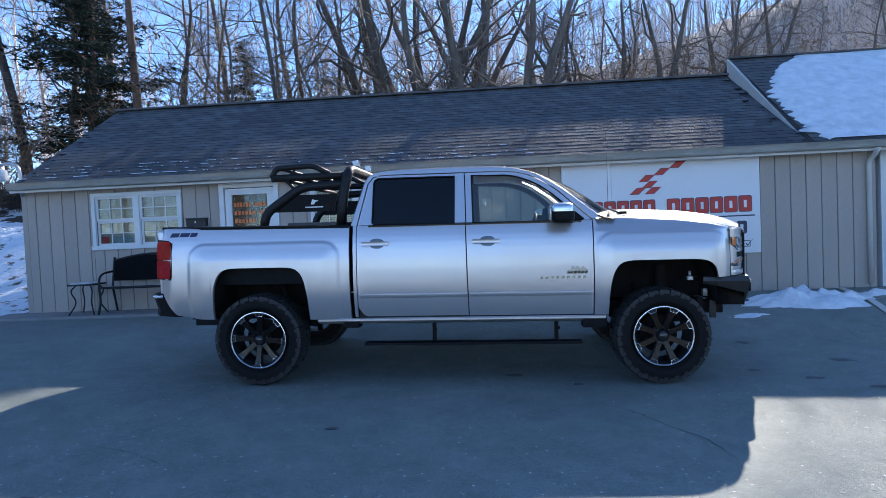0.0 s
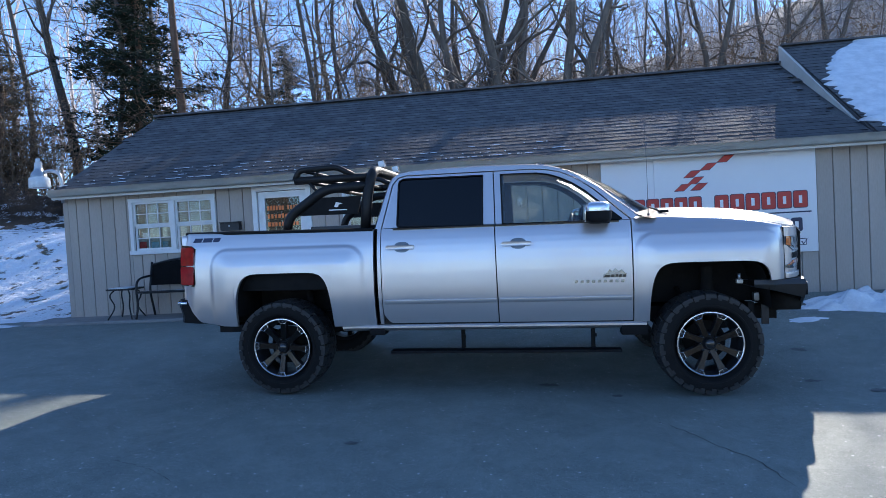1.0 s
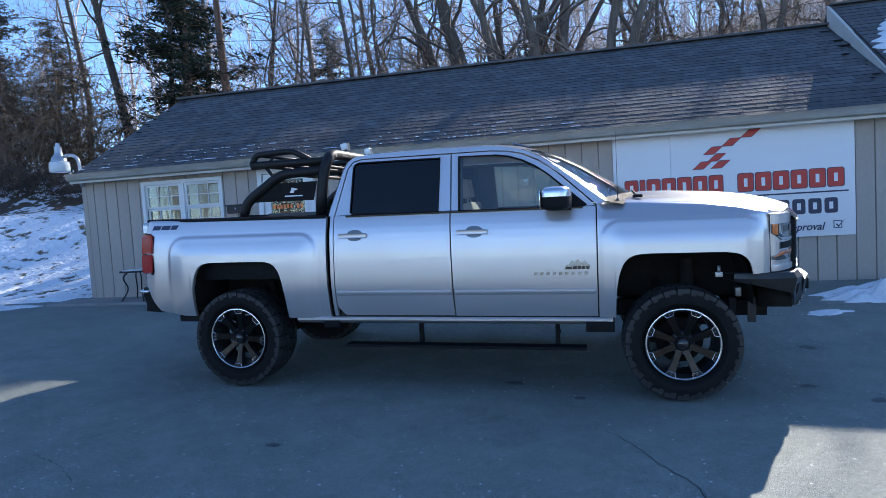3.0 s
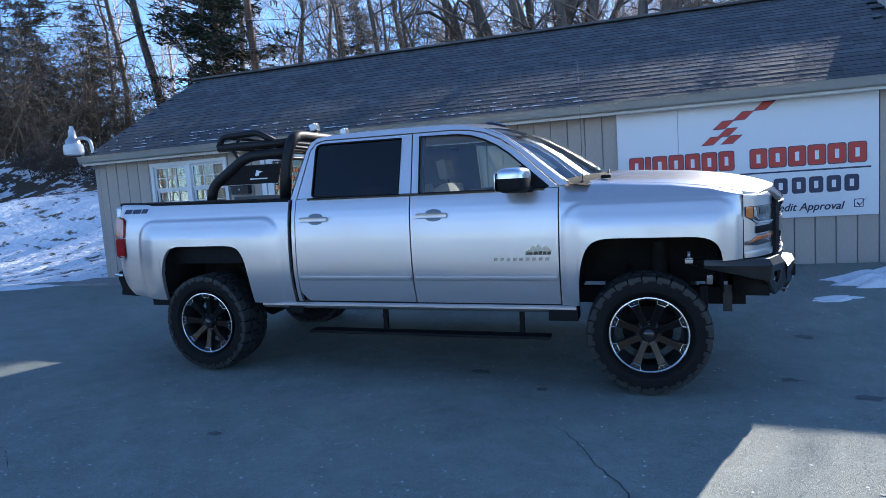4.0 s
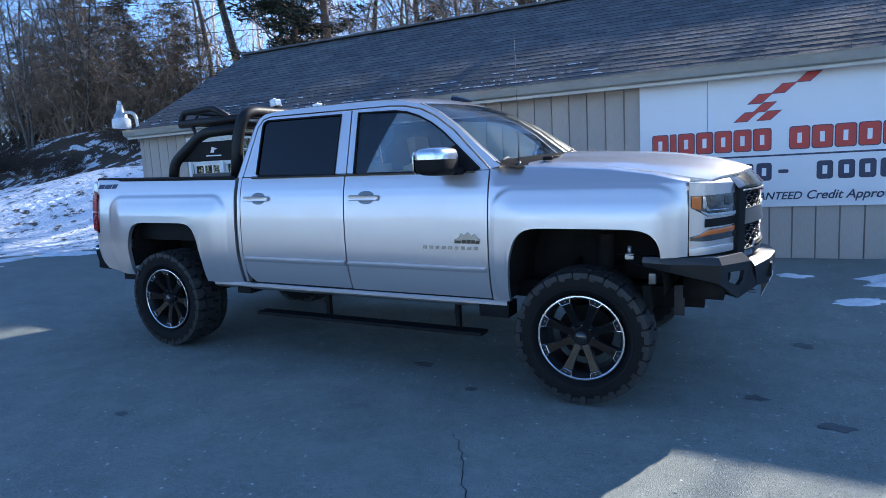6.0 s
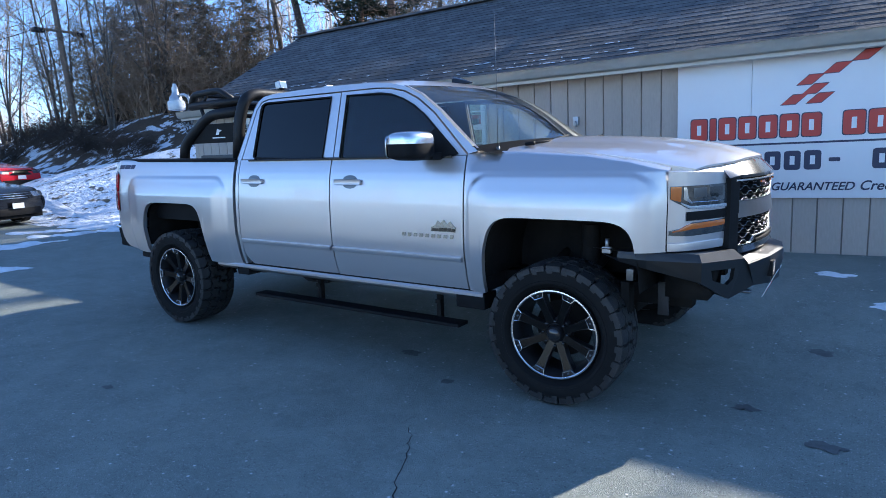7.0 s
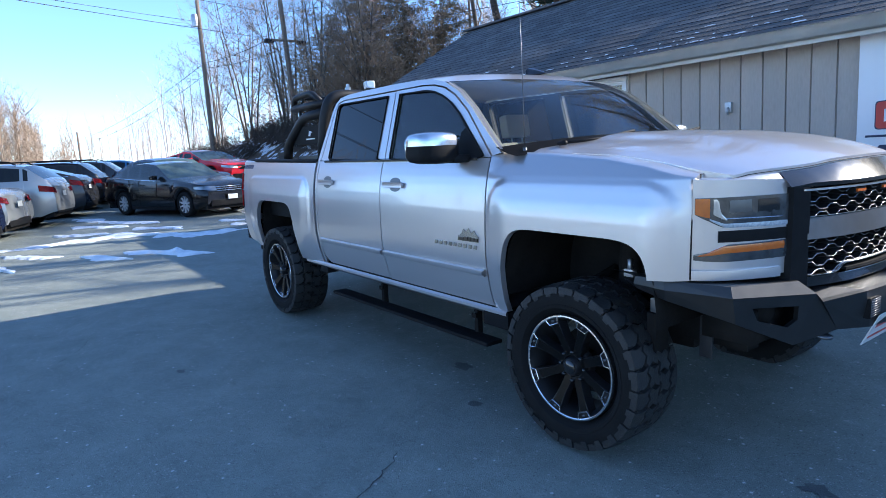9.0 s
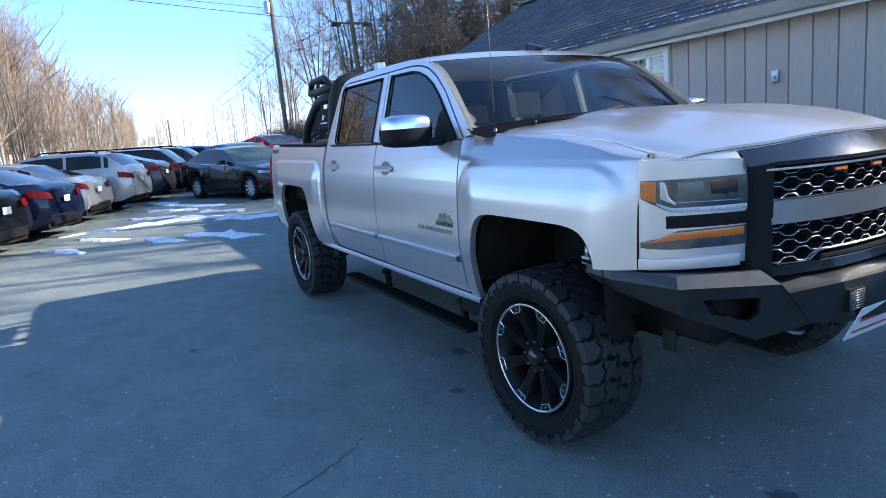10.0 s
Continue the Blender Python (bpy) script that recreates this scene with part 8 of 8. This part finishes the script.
# ---- siding boards and shingles, the many small pieces ----
STEP = 0.2286
cuts = sorted({round(U0 + STEP * i, 4) for i in range(int((U1 - U0) / STEP) + 1)} | {U1} | {v for o in WINDOWS + (DOOR,) for v in o[:2]})
grooves = {round(U0 + STEP * i, 4) for i in range(int((U1 - U0) / STEP) + 1)} | {U1}
boards = {}
for a, b in zip(cuts, cuts[1:]):
    if b - a < 0.02:
        continue
    a2, b2 = a + (0.0045 if a in grooves else 0.0), b - (0.0045 if b in grooves else 0.0)
    spans = [(BASE - 0.1, 2.275)]
    for o in WINDOWS + (DOOR,):
        if o[0] < (a + b) / 2 < o[1]:
            spans = [(BASE - 0.1, o[2] - 0.03), (o[3], 2.275)] if o is not DOOR else [(o[3], 2.275)]
    for c0, c1 in spans:
        if c1 - c0 < 0.03:
            continue
        key = (round(b2 - a2, 3), round(c1 - c0, 3))
        if key not in boards:
            def fill(bm, w=key[0], h=key[1]):
                sec = ((0, 0.0), (0.004, -0.016), (w - 0.004, -0.016), (w, 0.0))
                vs = sheet(bm, [[(x, y, z) for x, y in sec] for z in (0, h)])
                bmesh.ops.recalc_face_normals(bm, faces=bm.faces)
            boards[key] = mesh_of("board", SIDING, fill, False)
        o = new("board", boards[key])
        o.parent = wall_front
        o.matrix_local = pose(a2, 0.0165, c0)

run, rise = RV - EV, RZ - EZ
slope_len = math.hypot(run, rise)
PITCH = math.degrees(math.atan2(rise, run))
ROWS_N, TAB = 26, 0.31
EXPO = slope_len / ROWS_N


def tab_points(w, t):
    return [(0, -0.019, 0), (w, -0.019, 0), (w, 0, t), (0, 0, t), (0, EXPO * 1.25, 0.001), (w, EXPO * 1.25, 0.001), (w, EXPO * 1.25, 0.003), (0, EXPO * 1.25, 0.003)]


# first face leans forward to hold the painted shade line
TABF = ((0, 1, 2, 3), (3, 2, 6, 7), (0, 3, 7, 4), (1, 5, 6, 2))


def fill_tab(w, t):
    def f(bm):
        vs = [bm.verts.new(p) for p in tab_points(w, t)]
        for n, q in enumerate(TABF):
            bm.faces.new([vs[i] for i in q]).material_index = 0 if n else 1
    return f


VARIANTS = [(w, t, mesh_of("shingle", SHINGLE, fill_tab(w - 0.004, t), False)) for w in (0.16, 0.24, 0.31) for t in (0.0055, 0.0068)]
for _, _, me in VARIANTS:
    me.materials.append(SHINGLE_SHADE)
rnd = random.Random(8)
jv, jf = [], []
count = 0
for r in range(ROWS_N):
    u = 0.17 - rnd.random() * 0.2
    while u < SEAM:
        w, t, me = rnd.choice(VARIANTS)
        lo_u = max(u, 0.16)
        if u + w < SEAM - 0.02 and u >= 0.15:
            m = pose(lo_u, EV + run * r / ROWS_N, EZ + rise * r / ROWS_N - 0.005, PITCH, 0, 0) @ pose(0, -0.008 + rnd.uniform(-0.003, 0.003), 0)
            if count < 300 and r < 7:
                o = new("shingle", me)
                o.parent = roof
                o.matrix_local = m
                count += 1
            else:
                b0 = len(jv)
                jv += [tuple(m @ Vector(p)) for p in tab_points(w - 0.004, t)]
                jf += [tuple(b0 + i for i in q) for q in TABF]
        u += w
rise2 = RZ2 + 0.02 - EZ
pitch2 = math.degrees(math.atan2(rise2, run))
for r in range(ROWS_N):
    u = SEAM + 0.02
    while u < 15.0:
        w, t, me = rnd.choice(VARIANTS)
        m = pose(u, EV + run * r / ROWS_N, EZ + rise2 * r / ROWS_N + 0.004, pitch2, 0, 0)
        b0 = len(jv)
        jv += [tuple(m @ Vector(p)) for p in tab_points(w - 0.004, t)]
        jf += [tuple(b0 + i for i in q) for q in TABF]
        u += w
me = bpy.data.meshes.new("shingles")
me.from_pydata(jv, [], jf)
me.materials.append(SHINGLE)
me.materials.append(SHINGLE_SHADE)
me.polygons.foreach_set("material_index", [0 if i % 4 else 1 for i in range(len(me.polygons))])
o = new("shingles", me)
o.parent = house
tagged(o, "overlapping dark asphalt shingles", kind="stuff")

# snow lying on the steeper roof, its edge ragged along the shingle rows
bm = bmesh.new()
rows = []
for i in range(53):
    k = i / 52
    edge_u = along(k, ((0, 12.96), (0.08, 12.85), (0.2, 12.8), (0.35, 12.79), (0.5, 12.84), (0.7, 13.09), (0.85, 13.4), (0.93, 13.71), (1.0, 13.97)))
    edge_u += 0.26 * noise.noise((i * 0.9, 3.0, 1.0)) + 0.12 * noise.noise((i * 2.3, 1.0, 5.0))
    y, z = EV + 0.03 + (run - 0.1) * k, EZ + 0.016 + rise2 * (0.03 + (run - 0.1) * k) / run
    th = 0.035
    row = [(edge_u, y, z - 0.01)]
    for j in range(1, 30):
        u = lerp(edge_u, 20.3, (j / 29) ** 1.7)
        row.append((u, y, z + th * min(1, (u - edge_u) / 0.06) * (0.8 + 0.4 * noise.noise((u * 1.3, y * 2, 7)))))
    rows.append(row)
sheet(bm, rows)
bmesh.ops.recalc_face_normals(bm, faces=bm.faces)
sn = part("roof_snow", bm, SNOW, None, sharp=0)
sn.matrix_world = B
tagged(sn, "sheet of snow lying on the steeper roof", "snow")
# slivers of snow caught on the lower shingle rows
w_ = Wood()
rnd = random.Random(14)
for i in range(150):
    r = rnd.choice((1, 1, 1, 1, 2, 2, 3, 4))
    u, ln = rnd.uniform(0.2, 8.5), 0.02 + 0.16 * rnd.random() ** 2
    y, z = EV + run * r / ROWS_N + rnd.uniform(0, 0.02), EZ + rise * r / ROWS_N + 0.010
    up = rnd.uniform(0.004, 0.016)
    w_.quad([tuple(B @ Vector(p)) for p in ((u, y - 0.012, z - 0.004), (u + ln, y - 0.011, z - 0.004), (u + ln * rnd.uniform(0.6, 0.9), y - 0.008 + up, z + up * 0.57), (u + ln * rnd.uniform(0.1, 0.3), y - 0.009 + up, z + up * 0.57))])
for i in range(14):
    u, ln = rnd.uniform(12.6, 14.5), rnd.uniform(0.2, 0.6)
    w_.quad([tuple(B @ Vector(p)) for p in ((u, RV - 0.1, RZ2 + 0.05), (u + ln, RV - 0.1, RZ2 + 0.05), (u + ln, RV, RZ2 + 0.075), (u, RV, RZ2 + 0.075))])
tagged(new("snow_slivers", w_.mesh("snow_slivers", SNOW)), "slivers of snow caught on shingle edges", "snow", kind="stuff")
